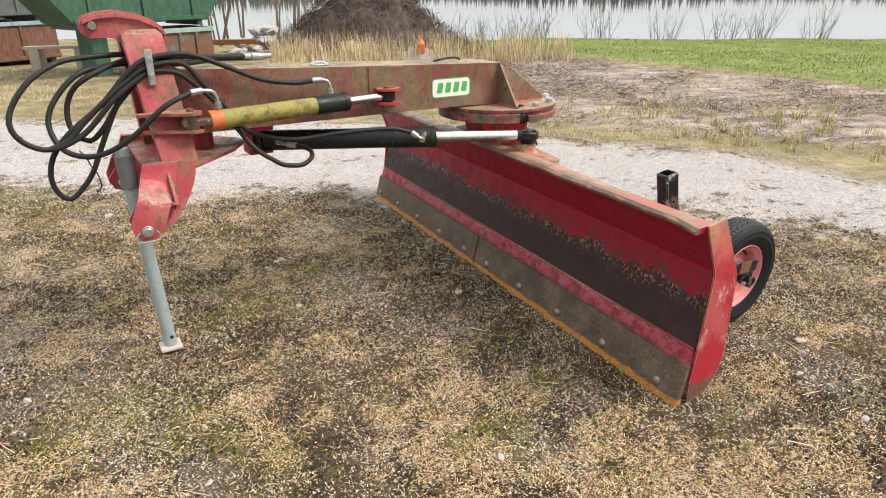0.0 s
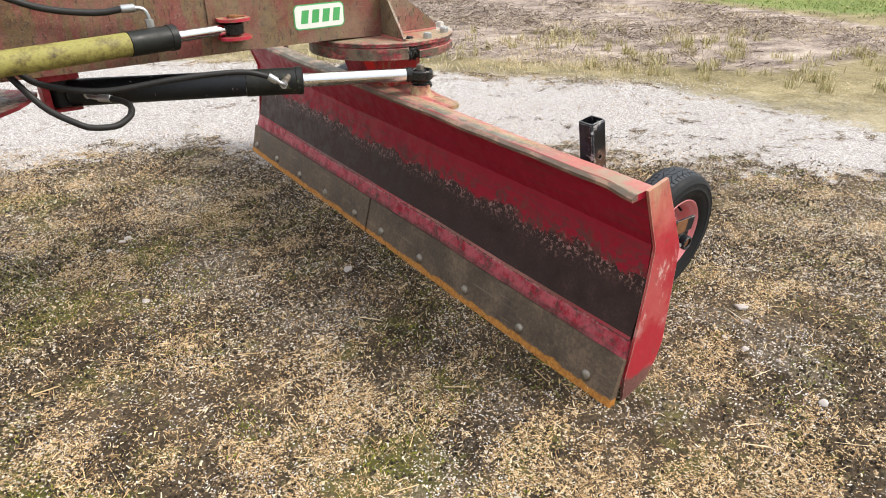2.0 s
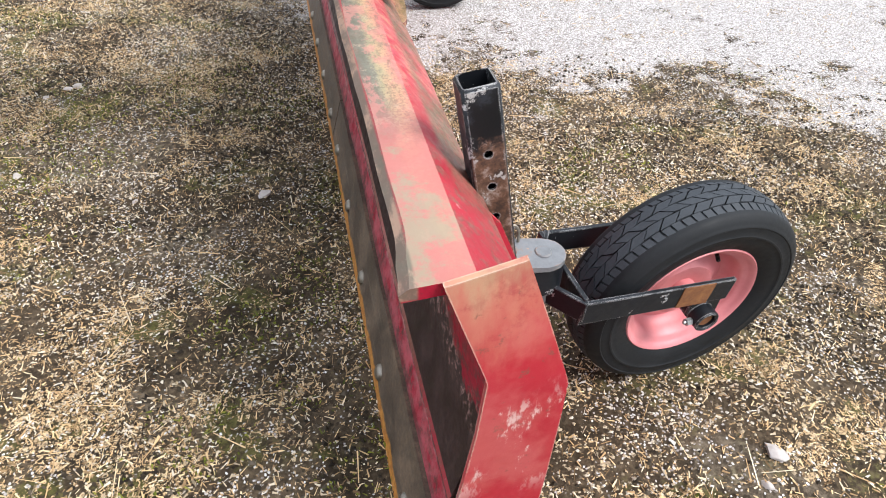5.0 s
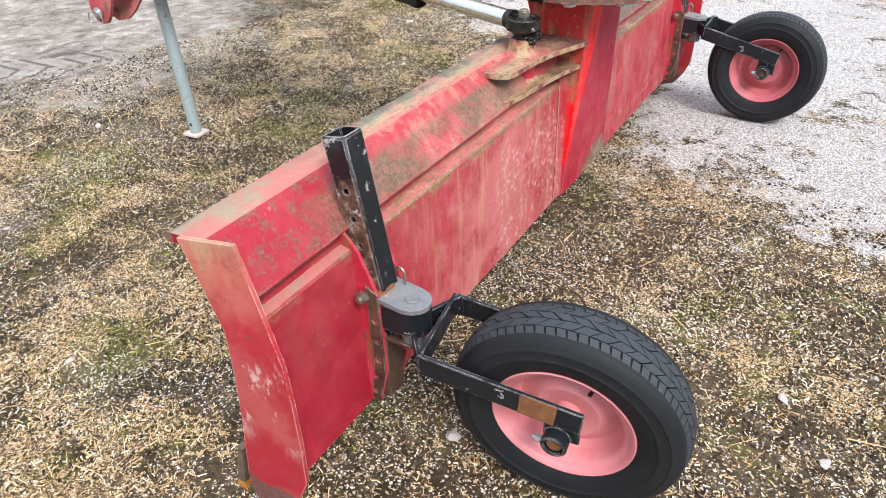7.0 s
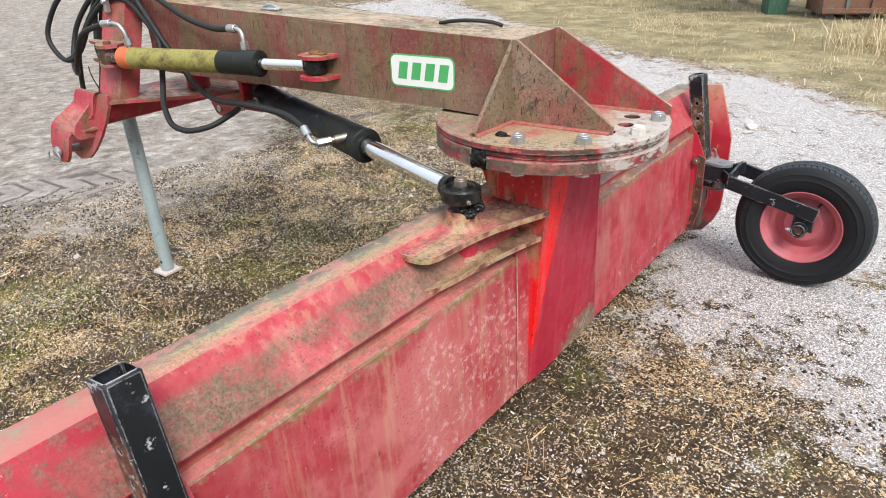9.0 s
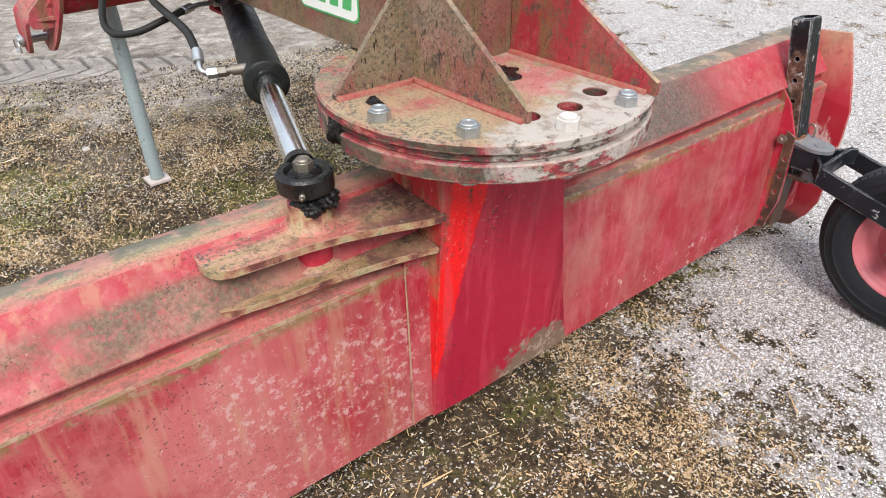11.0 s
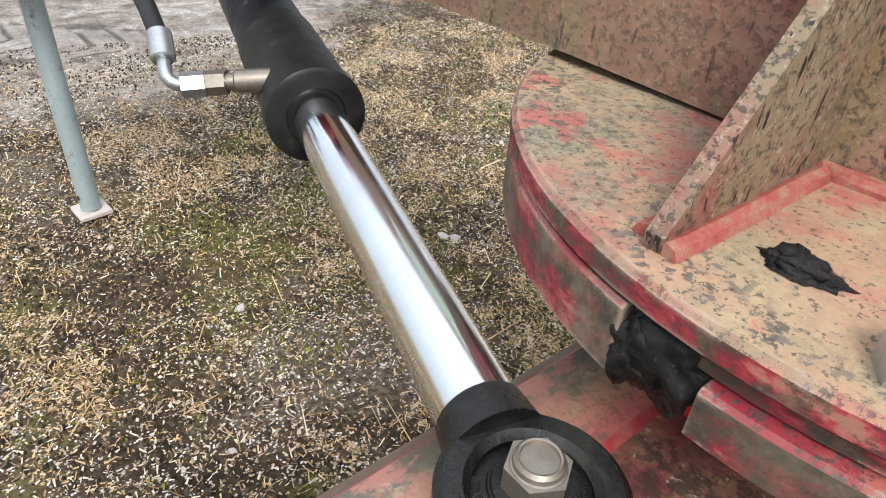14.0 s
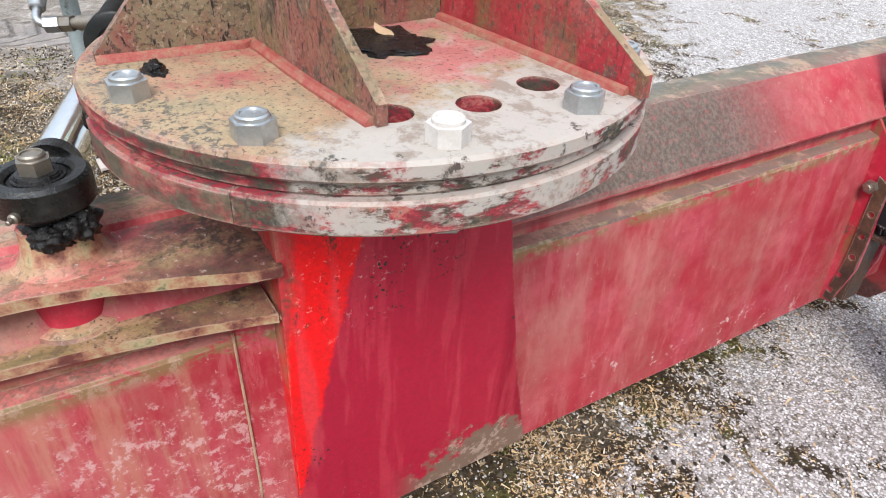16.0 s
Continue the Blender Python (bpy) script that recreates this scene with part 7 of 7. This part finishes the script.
for k, (x, y, size) in enumerate(((-0.28, 0.18, 0.030), (1.21, -0.80, 0.036), (-1.31, 0.92, 0.026), (-2.66, 2.12, 0.042), (-2.36, -0.50, 0.024), (-1.52, -1.20, 0.020), (0.44, 0.44, 0.014), (0.58, 0.71, 0.013), (0.43, 0.56, 0.013), (1.24, 0.20, 0.022), (0.65, -0.61, 0.026), (-0.45, -1.29, 0.020), (1.17, -0.88, 0.018), (1.05, -1.02, 0.020), (1.12, -1.12, 0.015), (1.02, -0.93, 0.014), (1.09, -1.36, 0.024), (1.00, -1.08, 0.012), (2.38, 0.99, 0.026), (1.42, 0.05, 0.022), (-1.197, 0.202, 0.022), (-1.34, 0.888, 0.026), (-1.613, -0.117, 0.014), (-1.40, 0.80, 0.018), (-0.72, 0.10, 0.014))):
    stone(x, y, size, k + 1)
for k, (x, y, size) in enumerate(((-1.31, 4.40, 0.07), (-1.42, 4.52, 0.06), (-1.25, 4.25, 0.05), (-1.9, 4.1, 0.045))):
    stone(x, y, size, k + 31, "grey stone lying on the gravel track")



# ---- beyond the yard ----
def water_mat():
    m = Mat("lake_water")
    g = m.t.nodes.new("ShaderNodeBsdfGlossy")
    g.inputs["Color"].default_value, g.inputs["Roughness"].default_value = (0.96, 0.98, 1.0, 1), 0.05
    m.link(g.outputs[0], m.t.nodes["Material Output"].inputs["Surface"])
    n = m.t.nodes.new("ShaderNodeBump")
    n.inputs["Strength"].default_value, n.inputs["Distance"].default_value = 0.05, 0.02
    m.link(m.noise(1.6, 3, 0.5, stretch=(1, 0.35, 1)), n.inputs["Height"])
    m.link(n.outputs[0], g.inputs["Normal"])
    return m.m


bm = bmesh.new()
c, s = SHORE.y, SHORE.x
vs = [bm.verts.new((SHORE.x * a + c * b, SHORE.y * a - s * b, -1.0)) for a, b in ((21.6, -900), (21.6, 900), (395, 900), (395, -900))]
bm.faces.new(vs)
solo("water", bm, water_mat(), "calm lake reflecting a pale sky and far woods", "lake", kind="structure")

# far woods on the other shore
WOODS = simple("far_conifers", [(0.3, (0.035, 0.035, 0.025)), (0.6, (0.065, 0.06, 0.04)), (0.75, (0.11, 0.09, 0.06))], 0.3, (0.9, 1.0), bump=0.0)
verts, faces = [], []
for k in range(1500):
    a, b = rng.uniform(386, 425), rng.uniform(-420, 520)
    h, r = rng.uniform(5.5, 10.5) * (0.8 + 0.2 * math.sin(b * 0.03)), rng.uniform(1.3, 2.4)
    x, y, z = SHORE.x * a + c * b, SHORE.y * a - s * b, 1.5
    for lo, hi, w in ((0.05, 0.62, 1.0), (0.35, 1.0, 0.55)):
        i = len(verts)
        n = 6
        verts += [(x + r * w * rng.uniform(0.7, 1.1) * math.cos(q), y + r * w * rng.uniform(0.7, 1.1) * math.sin(q), z + h * lo) for q in np.linspace(0, 2 * np.pi, n, endpoint=False)]
        verts.append((x, y, z + h * hi))
        faces += [(i + q, i + (q + 1) % n, i + n) for q in range(n)]
me = bpy.data.meshes.new("far_woods")
me.from_pydata(verts, [], faces)
me.materials.append(WOODS)
solo("far_woods", me, None, "dark conifer woods on the far lake shore", "forest", kind="stuff")


# grass and weeds
def blades(x, y, lo, hi, w, lean):
    n = len(x)
    a, h = rng.uniform(0, 2 * np.pi, n), rng.uniform(lo, hi, n)
    d = np.stack([np.cos(a), np.sin(a), np.zeros(n)], -1)
    side = np.stack([-np.sin(a), np.cos(a), np.zeros(n)], -1) * w
    p = np.stack([x, y, height(x, y) - 0.01], -1)
    t = np.abs(rng.normal(0, lean, n))[:, None]
    up = np.array([0, 0, 1.0])
    mid = p + up * h[:, None] * 0.6 + d * h[:, None] * t * 0.35
    tip = p + up * h[:, None] * np.clip(1 - 0.4 * t, 0.2, 1) + d * h[:, None] * t
    verts = np.stack([p - side, p + side, mid + side * 0.7, mid - side * 0.7, tip], 1)
    i = np.arange(n)[:, None] * 5
    quads = (i + np.array([[0, 1, 2, 3]])).tolist()
    tris = (i + np.array([[3, 2, 4]])).tolist()
    me = bpy.data.meshes.new("blades")
    me.from_pydata(verts.reshape(-1, 3).tolist(), [], quads + tris)
    return me


def grass_thing(name, me, material, label, category):
    me.materials.append(material)
    solo(name, me, None, label, category, kind="stuff")


BLEACHED = litter_mat("bleached_grass", [(0.0, (0.34, 0.25, 0.13)), (0.4, (0.58, 0.46, 0.27)), (1.0, (0.76, 0.65, 0.44))])
PALE_GREEN = litter_mat("tuft_grass", [(0.0, (0.26, 0.24, 0.09)), (0.4, (0.42, 0.37, 0.17)), (0.75, (0.60, 0.51, 0.29)), (1.0, (0.72, 0.63, 0.42))])
GREEN = litter_mat("green_grass", [(0.0, (0.16, 0.21, 0.06)), (0.5, (0.25, 0.31, 0.085)), (0.85, (0.36, 0.38, 0.14)), (1.0, (0.50, 0.46, 0.25))])
VERGE = [(-12, 10.5), (-5.3, 7.1), (-2.0, 6.6), (-0.6, 5.8), (0.5, 5.3), (1.9, 4.1), (3.3, 3.3), (4.4, 2.2), (6.5, 0), (9, 2), (7.5, 6.5), (5.5, 9.8), (3.0, 12.5), (-2, 13), (-12, 14)]
x, y = scatter(120000, -10, 9, 0.5, 14, lambda x, y: np.clip(0.5 + inside(VERGE, x, y) / 0.6, 0, 1) * np.clip(ease(fractal(x, y, 1.1, 17, 4, 0.7), 0.46, 0.66), 0.04, 1) * np.where(x < 0, 0.7, 1.0))
grass_thing("dry_grass", blades(x, y, 0.02, 0.11, 0.004, 1.5), BLEACHED, "sparse dry grass along the gravel track", "grass")
TUFTS = [(0.3, 5.5), (1.9, 4.2), (3.3, 3.4), (4.4, 2.3), (6.4, 0.4), (8.4, 2.4), (6.8, 4.9), (4.2, 5.9), (2.2, 7.4), (0.2, 8.0)]
x, y = scatter(1500, -0.5, 9, 0, 8.5, lambda x, y: np.clip(0.5 + inside(TUFTS, x, y) / 0.5, 0, 1) * np.clip(ease(fractal(x, y, 0.9, 29, 3), 0.40, 0.62), 0.05, 1))
spread = rng.normal(0, 0.035, (2, len(x), 24))
x, y = (x[:, None] + spread[0]).reshape(-1), (y[:, None] + spread[1]).reshape(-1)
grass_thing("grass_tufts", blades(x, y, 0.04, 0.17, 0.004, 0.7), PALE_GREEN, "tufts of pale new grass along the gravel", "grass")
x, y = scatter(210000, 3, 26, 1, 21.5, lambda x, y: np.clip(0.5 + inside(LAWN, x, y) / 1.6, 0, 1) * np.exp(-np.hypot(x - 6, y - 8) / 14))
grass_thing("lawn_grass", blades(x, y, 0.02, 0.07, 0.009, 1.6), GREEN, "short green field grass towards the lake", "grass")
x, y = scatter(14000, -3.2, 0.6, 7.6, 11.2, lambda x, y: np.exp(-(((x + 1.4) * 0.75 + (y - 9.6) * 0.66) ** 2 / 1.2 + ((x + 1.4) * -0.66 + (y - 9.6) * 0.75) ** 2 / 0.45)))
grass_thing("tall_dry_grass", blades(x, y, 0.15, 0.60, 0.005, 0.9), BLEACHED, "clump of tall bleached dry grass by the bins", "grass")
x, y = scatter(9000, -1.8, 5.2, 11.4, 14.6, lambda x, y: np.clip(clump(x, y, 1.9, 3.0) * 1.7 - 0.3, 0, 1))
grass_thing("withered_weeds", blades(x, y, 0.18, 0.85, 0.006, 0.5), BLEACHED, "withered weeds in front of the earth heap", "weeds")
TWIG = litter_mat("dead_twigs", [(0.0, (0.08, 0.057, 0.047)), (0.4, (0.23, 0.175, 0.145)), (0.75, (0.44, 0.36, 0.30)), (1.0, (0.64, 0.55, 0.46))])
x, y = scatter(90000, 1.5, 9, 2.5, 13.5, lambda x, y: np.clip(0.3 + inside(BRUSH, x, y) / 1.2, 0, 1) * np.clip(clump(x, y, 1.1, 9.0) * 2.0 - 0.5, 0.05, 1))
solo("brush_litter", flakes_mesh("brush_litter", *slivers(x, y, 0.03, 0.20 , 0.004, 0.012, 0.30, 0.05), TWIG), None, "dead twigs and roots raked along the field", "brush", kind="stuff")


# heap of earth, sand and rubble
EARTH = simple("heaped_earth", [(0.38, (0.025, 0.019, 0.016)), (0.5, (0.062, 0.046, 0.037)), (0.62, (0.14, 0.105, 0.082))], 5.5, (0.9, 1.0), bump=1.0)
SAND = simple("yellow_sand", [(0.3, (0.34, 0.25, 0.14)), (0.7, (0.55, 0.43, 0.26))], 4, (0.9, 1.0), bump=0.5)


def heap(cx, cy, rx, ry, h, seed, material, name, label, category, rough=0.16):
    bm = bmesh.new()
    n, k = 56, 20
    rows = []
    for i in range(k + 1):
        f = i / k
        row = []
        for j in range(n):
            a = 2 * math.pi * j / n
            edge_ = 1 + 0.22 * noise.noise((math.cos(a) * 1.4, math.sin(a) * 1.4, seed))
            x, y = cx + rx * f * edge_ * math.cos(a), cy + ry * f * edge_ * math.sin(a)
            z = h * (0.5 + 0.5 * math.cos(math.pi * min(1, f))) ** 0.85
            z += h * rough * (1 - f * 0.7) * (noise.noise((x * 1.6, y * 1.6, seed)) + 0.6 * noise.noise((x * 4.5, y * 4.5, seed)) + 0.35 * noise.noise((x * 11, y * 11, seed)))
            row.append(bm.verts.new((x, y, z if f < 1 else -0.25)))
        rows.append(row)
    for a, b in zip(rows, rows[1:]):
        for j in range(n):
            bm.faces.new((a[j], a[(j + 1) % n], b[(j + 1) % n], b[j]))
    bmesh.ops.remove_doubles(bm, verts=rows[0], dist=0.01)
    solo(name, bm, material, label, category, smooth=70)


heap(0.75, 15.7, 3.0, 1.7, 1.75, 3.0, EARTH, "earth_mound", "dark mound of earth overgrown with dead stalks", "earth mound", 0.26)
heap(0.15, 13.75, 0.85, 0.5, 0.42, 8.0, SAND, "sand_mound", "small mound of yellow sand before the earth", "sand mound", 0.08)
heap(1.75, 13.6, 0.8, 0.5, 0.26, 5.0, simple("grey_gravel_heap", [(0.3, (0.20, 0.18, 0.17)), (0.7, (0.42, 0.40, 0.38))], 9, (0.9, 1.0), bump=0.8), "gravel_mound", "low mound of grey gravel", "gravel mound", 0.1)
n = 5200
fx, fa = np.sqrt(rng.random(n)) * 0.97, rng.uniform(0, 2 * np.pi, n)
x, y = 0.75 + 3.0 * fx * np.cos(fa), 15.7 + 1.7 * fx * np.sin(fa)
verts, faces = slivers(x, y, 0.10, 0.55, 0.008, 0.020, 0.5, 0.06)
verts[..., 2] += (1.75 * (0.5 + 0.5 * np.cos(np.pi * fx)) ** 0.85 + 0.05)[:, None]
solo("root_litter", flakes_mesh("root_litter", verts, faces, litter_mat("dark_roots", [(0.0, (0.030, 0.022, 0.018)), (0.6, (0.085, 0.065, 0.052)), (1.0, (0.26, 0.21, 0.165))])), None, "roots and dead stalks in the earth mound", "roots", kind="stuff")
ROCK = simple("grey_rock", [(0.3, (0.30, 0.27, 0.25)), (0.55, (0.47, 0.43, 0.40)), (0.72, (0.62, 0.58, 0.55))], 5, (0.85, 1.0), bump=0.6)
rocks = random.Random(4)
for k in range(30):
    lay = 0 if k < 16 else (1 if k < 25 else 2)
    stone(-2.1 + rocks.uniform(-1.0, 1.0) * (1 - 0.28 * lay), 16.0 + rocks.uniform(-0.5, 0.5) * (1 - 0.3 * lay), rocks.uniform(0.20, 0.34), k + 50, "grey field stone in a rubble heap", "rubble_stone", 0.02 + 0.24 * lay, ROCK, "rubble heap", "stone")
solo("rusty_beam", box(-3.4, -2.2, 15.05, 15.2, 0.30, 0.42, 0.01), RUST_MAT, "rusty steel beam lying by the rubble", "beam")
solo("orange_canister", lathe([(0.09, 0), (0.11, 0.03), (0.11, 0.24), (0.05, 0.30), (0.03, 0.36)], (1.75, 13.35, 0.12), (1.80, 13.30, 1.0), 16), simple("orange_plastic", [(0.3, (0.62, 0.12, 0.03)), (0.7, (0.72, 0.20, 0.06))], 20), "small orange plastic canister on the gravel mound", "canister")


# leafless stems
BARK = simple("grey_brown_bark", [(0.3, (0.06, 0.045, 0.035)), (0.55, (0.14, 0.11, 0.085)), (0.72, (0.28, 0.24, 0.20))], 6, (0.85, 1.0), bump=0.4)
stems = random.Random(9)


def stem(bm_list, base, h, r, lean, depth):
    p = [Vector(base)]
    way = Vector((stems.gauss(0, lean), stems.gauss(0, lean), 1)).normalized()
    for k in range(4):
        way = (way + Vector((stems.gauss(0, 0.10), stems.gauss(0, 0.10), 0.05))).normalized()
        p.append(p[-1] + way * h / 4)
    loops = []
    for k, q in enumerate(p):
        rr = r * (1 - 0.82 * k / 4)
        loops.append([q + Vector((rr * math.cos(a), rr * math.sin(a), 0)) for a in (0, 2.09, 4.19)])
    bm_list.append(loops)
    if depth:
        for k in range(stems.randint(3, 6)):
            stem(bm_list, p[stems.randint(1, 3)], h * stems.uniform(0.3, 0.55), r * 0.45, lean + 0.45, depth - 1)


def bush(name, label, category, places, h, r, lean, depth, group="", kind=""):
    loops = []
    for x, y in places:
        stem(loops, (x, y, float(height(np.array(x), np.array(y))) - 0.05), h * stems.uniform(0.6, 1.1), r, lean, depth)
    verts, faces = [], []
    for ringset in loops:
        i = len(verts)
        for ring_ in ringset:
            verts += [tuple(v) for v in ring_]
        for k in range(len(ringset) - 1):
            for j in range(3):
                faces.append((i + 3 * k + j, i + 3 * k + (j + 1) % 3, i + 3 * k + 3 + (j + 1) % 3, i + 3 * k + 3 + j))
    me = bpy.data.meshes.new(name)
    me.from_pydata(verts, [], faces)
    me.materials.append(BARK)
    solo(name, me, None, label, category, group=group, kind=kind)


for x, y in ((9.4, 19.9), (13.4, 18.6), (14.6, 18.3), (16.4, 17.8), (7.2, 20.7), (11.6, 19.4)):
    bush("shore_bush", "leafless bush on the lake bank", "bush", [(x + stems.uniform(-0.5, 0.5), y + stems.uniform(-0.2, 0.3)) for _ in range(16)], 1.5, 0.012, 0.28, 1, "bushes on the bank")
bush("dead_stalks", "bare stalks and saplings around the earth heap", "stalks", [(stems.uniform(-1.6, 5.2), stems.uniform(12.9, 15.0)) for _ in range(170)], 1.05, 0.009, 0.22, 1, kind="stuff")
for k in range(15):
    x, y = stems.uniform(-4.6, -0.2), stems.uniform(18.5, 20.8)
    limbs = []
    stem(limbs, (0, 0, 0), 5.5 * stems.uniform(0.6, 1.1), stems.uniform(0.035, 0.07), 0.05, 1)
    tree = thing("bare_sapling", pose(x, y, float(height(np.array(x), np.array(y))) - 0.05), "leafless young tree behind the rubble", "tree", "bare saplings")
    part("trunk", loft(limbs[0]), BARK, tree)
    part("crown", join(*[loft(q) for q in limbs[1:]]), BARK, tree)


# steel bins
def bin_paint(name, base, second, rust):
    m = Mat(name, rough=0.6)
    a, b = m.noise(1.8, 6, 0.7), m.noise(14, 5, 0.7, stretch=(1, 1, 0.3), offset=4)
    col = m.mix(m.step(b, 0.4, 0.62), base, second)
    col = m.mix(m.step(m.math("ADD", a, m.math("MULTIPLY", b, 0.5)), 0.98 - rust * 0.45, 1.1 - rust * 0.4), col, m.mix(b, (0.09, 0.04, 0.025), (0.24, 0.11, 0.06)))
    m.bump(b, 0.3, 0.01)
    return m.done(col, m.step(a, 0.3, 0.7, 0.45, 0.8))


BIN_GREEN = bin_paint("bin_green", (0.030, 0.085, 0.050), (0.045, 0.125, 0.080), 0.12)
BIN_RUST = bin_paint("bin_rusty_green", (0.10, 0.19, 0.17), (0.14, 0.12, 0.09), 0.85)
BIN_BROWN = bin_paint("bin_brown", (0.13, 0.055, 0.038), (0.21, 0.10, 0.075), 0.6)
BIN_RIM = bin_paint("bin_pale_rim", (0.22, 0.36, 0.31), (0.30, 0.42, 0.38), 0.2)
BIN_BLUE = bin_paint("bin_blue", (0.20, 0.34, 0.42), (0.30, 0.42, 0.48), 0.35)
BIN_GREY = bin_paint("bin_grey", (0.09, 0.10, 0.10), (0.13, 0.14, 0.14), 0.2)


def steel_bin(corner, yaw, length, depth, z0, h, flare, side, rim, label):
    """An open steel tipping bin: walls, rim, ribs and a floor. Its local origin is the front corner."""
    m = pose(corner[0], corner[1], z0, 0, 0, yaw)
    root = thing("steel_bin", m, label, "steel bin", "bins")

    def wall(name, lo0, lo1, hi0, hi1, inward):
        part(name, slab([(*lo0, 0.0), (*lo1, 0.0), (*hi1, h), (*hi0, h)], inward, 0.004), side, root)

    f = flare
    wall("wall", (f, 0), (length - f, 0), (0, 0), (length, 0), (0, 0.012, 0))
    wall("wall", (f, depth), (length - f, depth), (0, depth), (length, depth), (0, -0.012, 0))
    wall("wall", (f, 0), (f, depth), (0, 0), (0, depth), (0.012, 0, 0))
    wall("wall", (length - f, 0), (length - f, depth), (length, 0), (length, depth), (-0.012, 0, 0))
    part("bin_floor", box(f, length - f, 0, depth, 0.0, 0.012, 0.002), side, root)
    for x0, x1, y0, y1 in ((-0.03, length + 0.03, -0.05, 0.0), (-0.03, length + 0.03, depth, depth + 0.05), (-0.05, 0.0, 0.0, depth), (length, length + 0.05, 0.0, depth)):
        part("rim", box(x0, x1, y0, y1, h - 0.09, h, 0.006), rim, root, "pale painted rim")
    for k in range(1, 4):
        x = length * k / 4
        part("rib", box(x - 0.03, x + 0.03, -0.04, -0.001, 0.03, h - 0.09, 0.004), side, root)
    part("rail", box(f, length - f, -0.045, -0.002, 0.02, 0.10, 0.004), side, root)
    for x in (f + 0.1, length - f - 0.22):
        part("skid", box(x, x + 0.12, 0.05, depth - 0.05, -0.10, -0.001, 0.004), BIN_GREY, root)
    return root


steel_bin((-4.06, 11.14), 40.0, 1.50, 1.0, 0.10, 0.80, 0.0, BIN_RUST, BIN_RIM, "rusty faded green steel bin on the grass")
steel_bin((-5.77, 10.40), 39.5, 4.30, 1.4, 1.01, 0.95, 0.75, BIN_GREEN, BIN_RIM, "dark green tipping bin stacked on another bin")
solo("bin_stand", box(-0.16, 0.16, -0.1, 0.5, -0.02, 0.90, 0.01), BIN_GREEN, "dark green steel stand under the tipping bin", "stand", pose(-5.02, 11.5, 0, 0, 0, 39.5))
steel_bin((-9.0, 12.3), 52.0, 3.5, 1.6, 0.10, 0.86, 0.0, BIN_BROWN, BIN_BLUE, "rusty bin with a pale blue rim on the grass")
steel_bin((-9.1, 12.5), 52.0, 3.6, 1.5, 1.07, 0.75, 0.25, BIN_GREY, BIN_BLUE, "grey bin with a pale blue rim on a bin")
BOARDS = simple("bleached_boards", [(0.3, (0.34, 0.29, 0.23)), (0.7, (0.52, 0.46, 0.38))], 9, (0.8, 0.95))
for x0, x1, y0, y1, z0, z1, what in ((-6.9, -5.6, 12.9, 13.1, 0.45, 0.51, "board"), (-6.9, -5.5, 13.13, 13.3, 0.45, 0.50, "board"), (-6.8, -6.6, 12.9, 13.3, -0.02, 0.45, "block"), (-5.9, -5.7, 12.9, 13.3, -0.02, 0.45, "block")):
    solo(what, box(x0, x1, y0, y1, z0, z1, 0.006), BOARDS, "bleached wooden board laid on blocks" if what == "board" else "bleached wooden block under boards", what, group="boards on blocks")
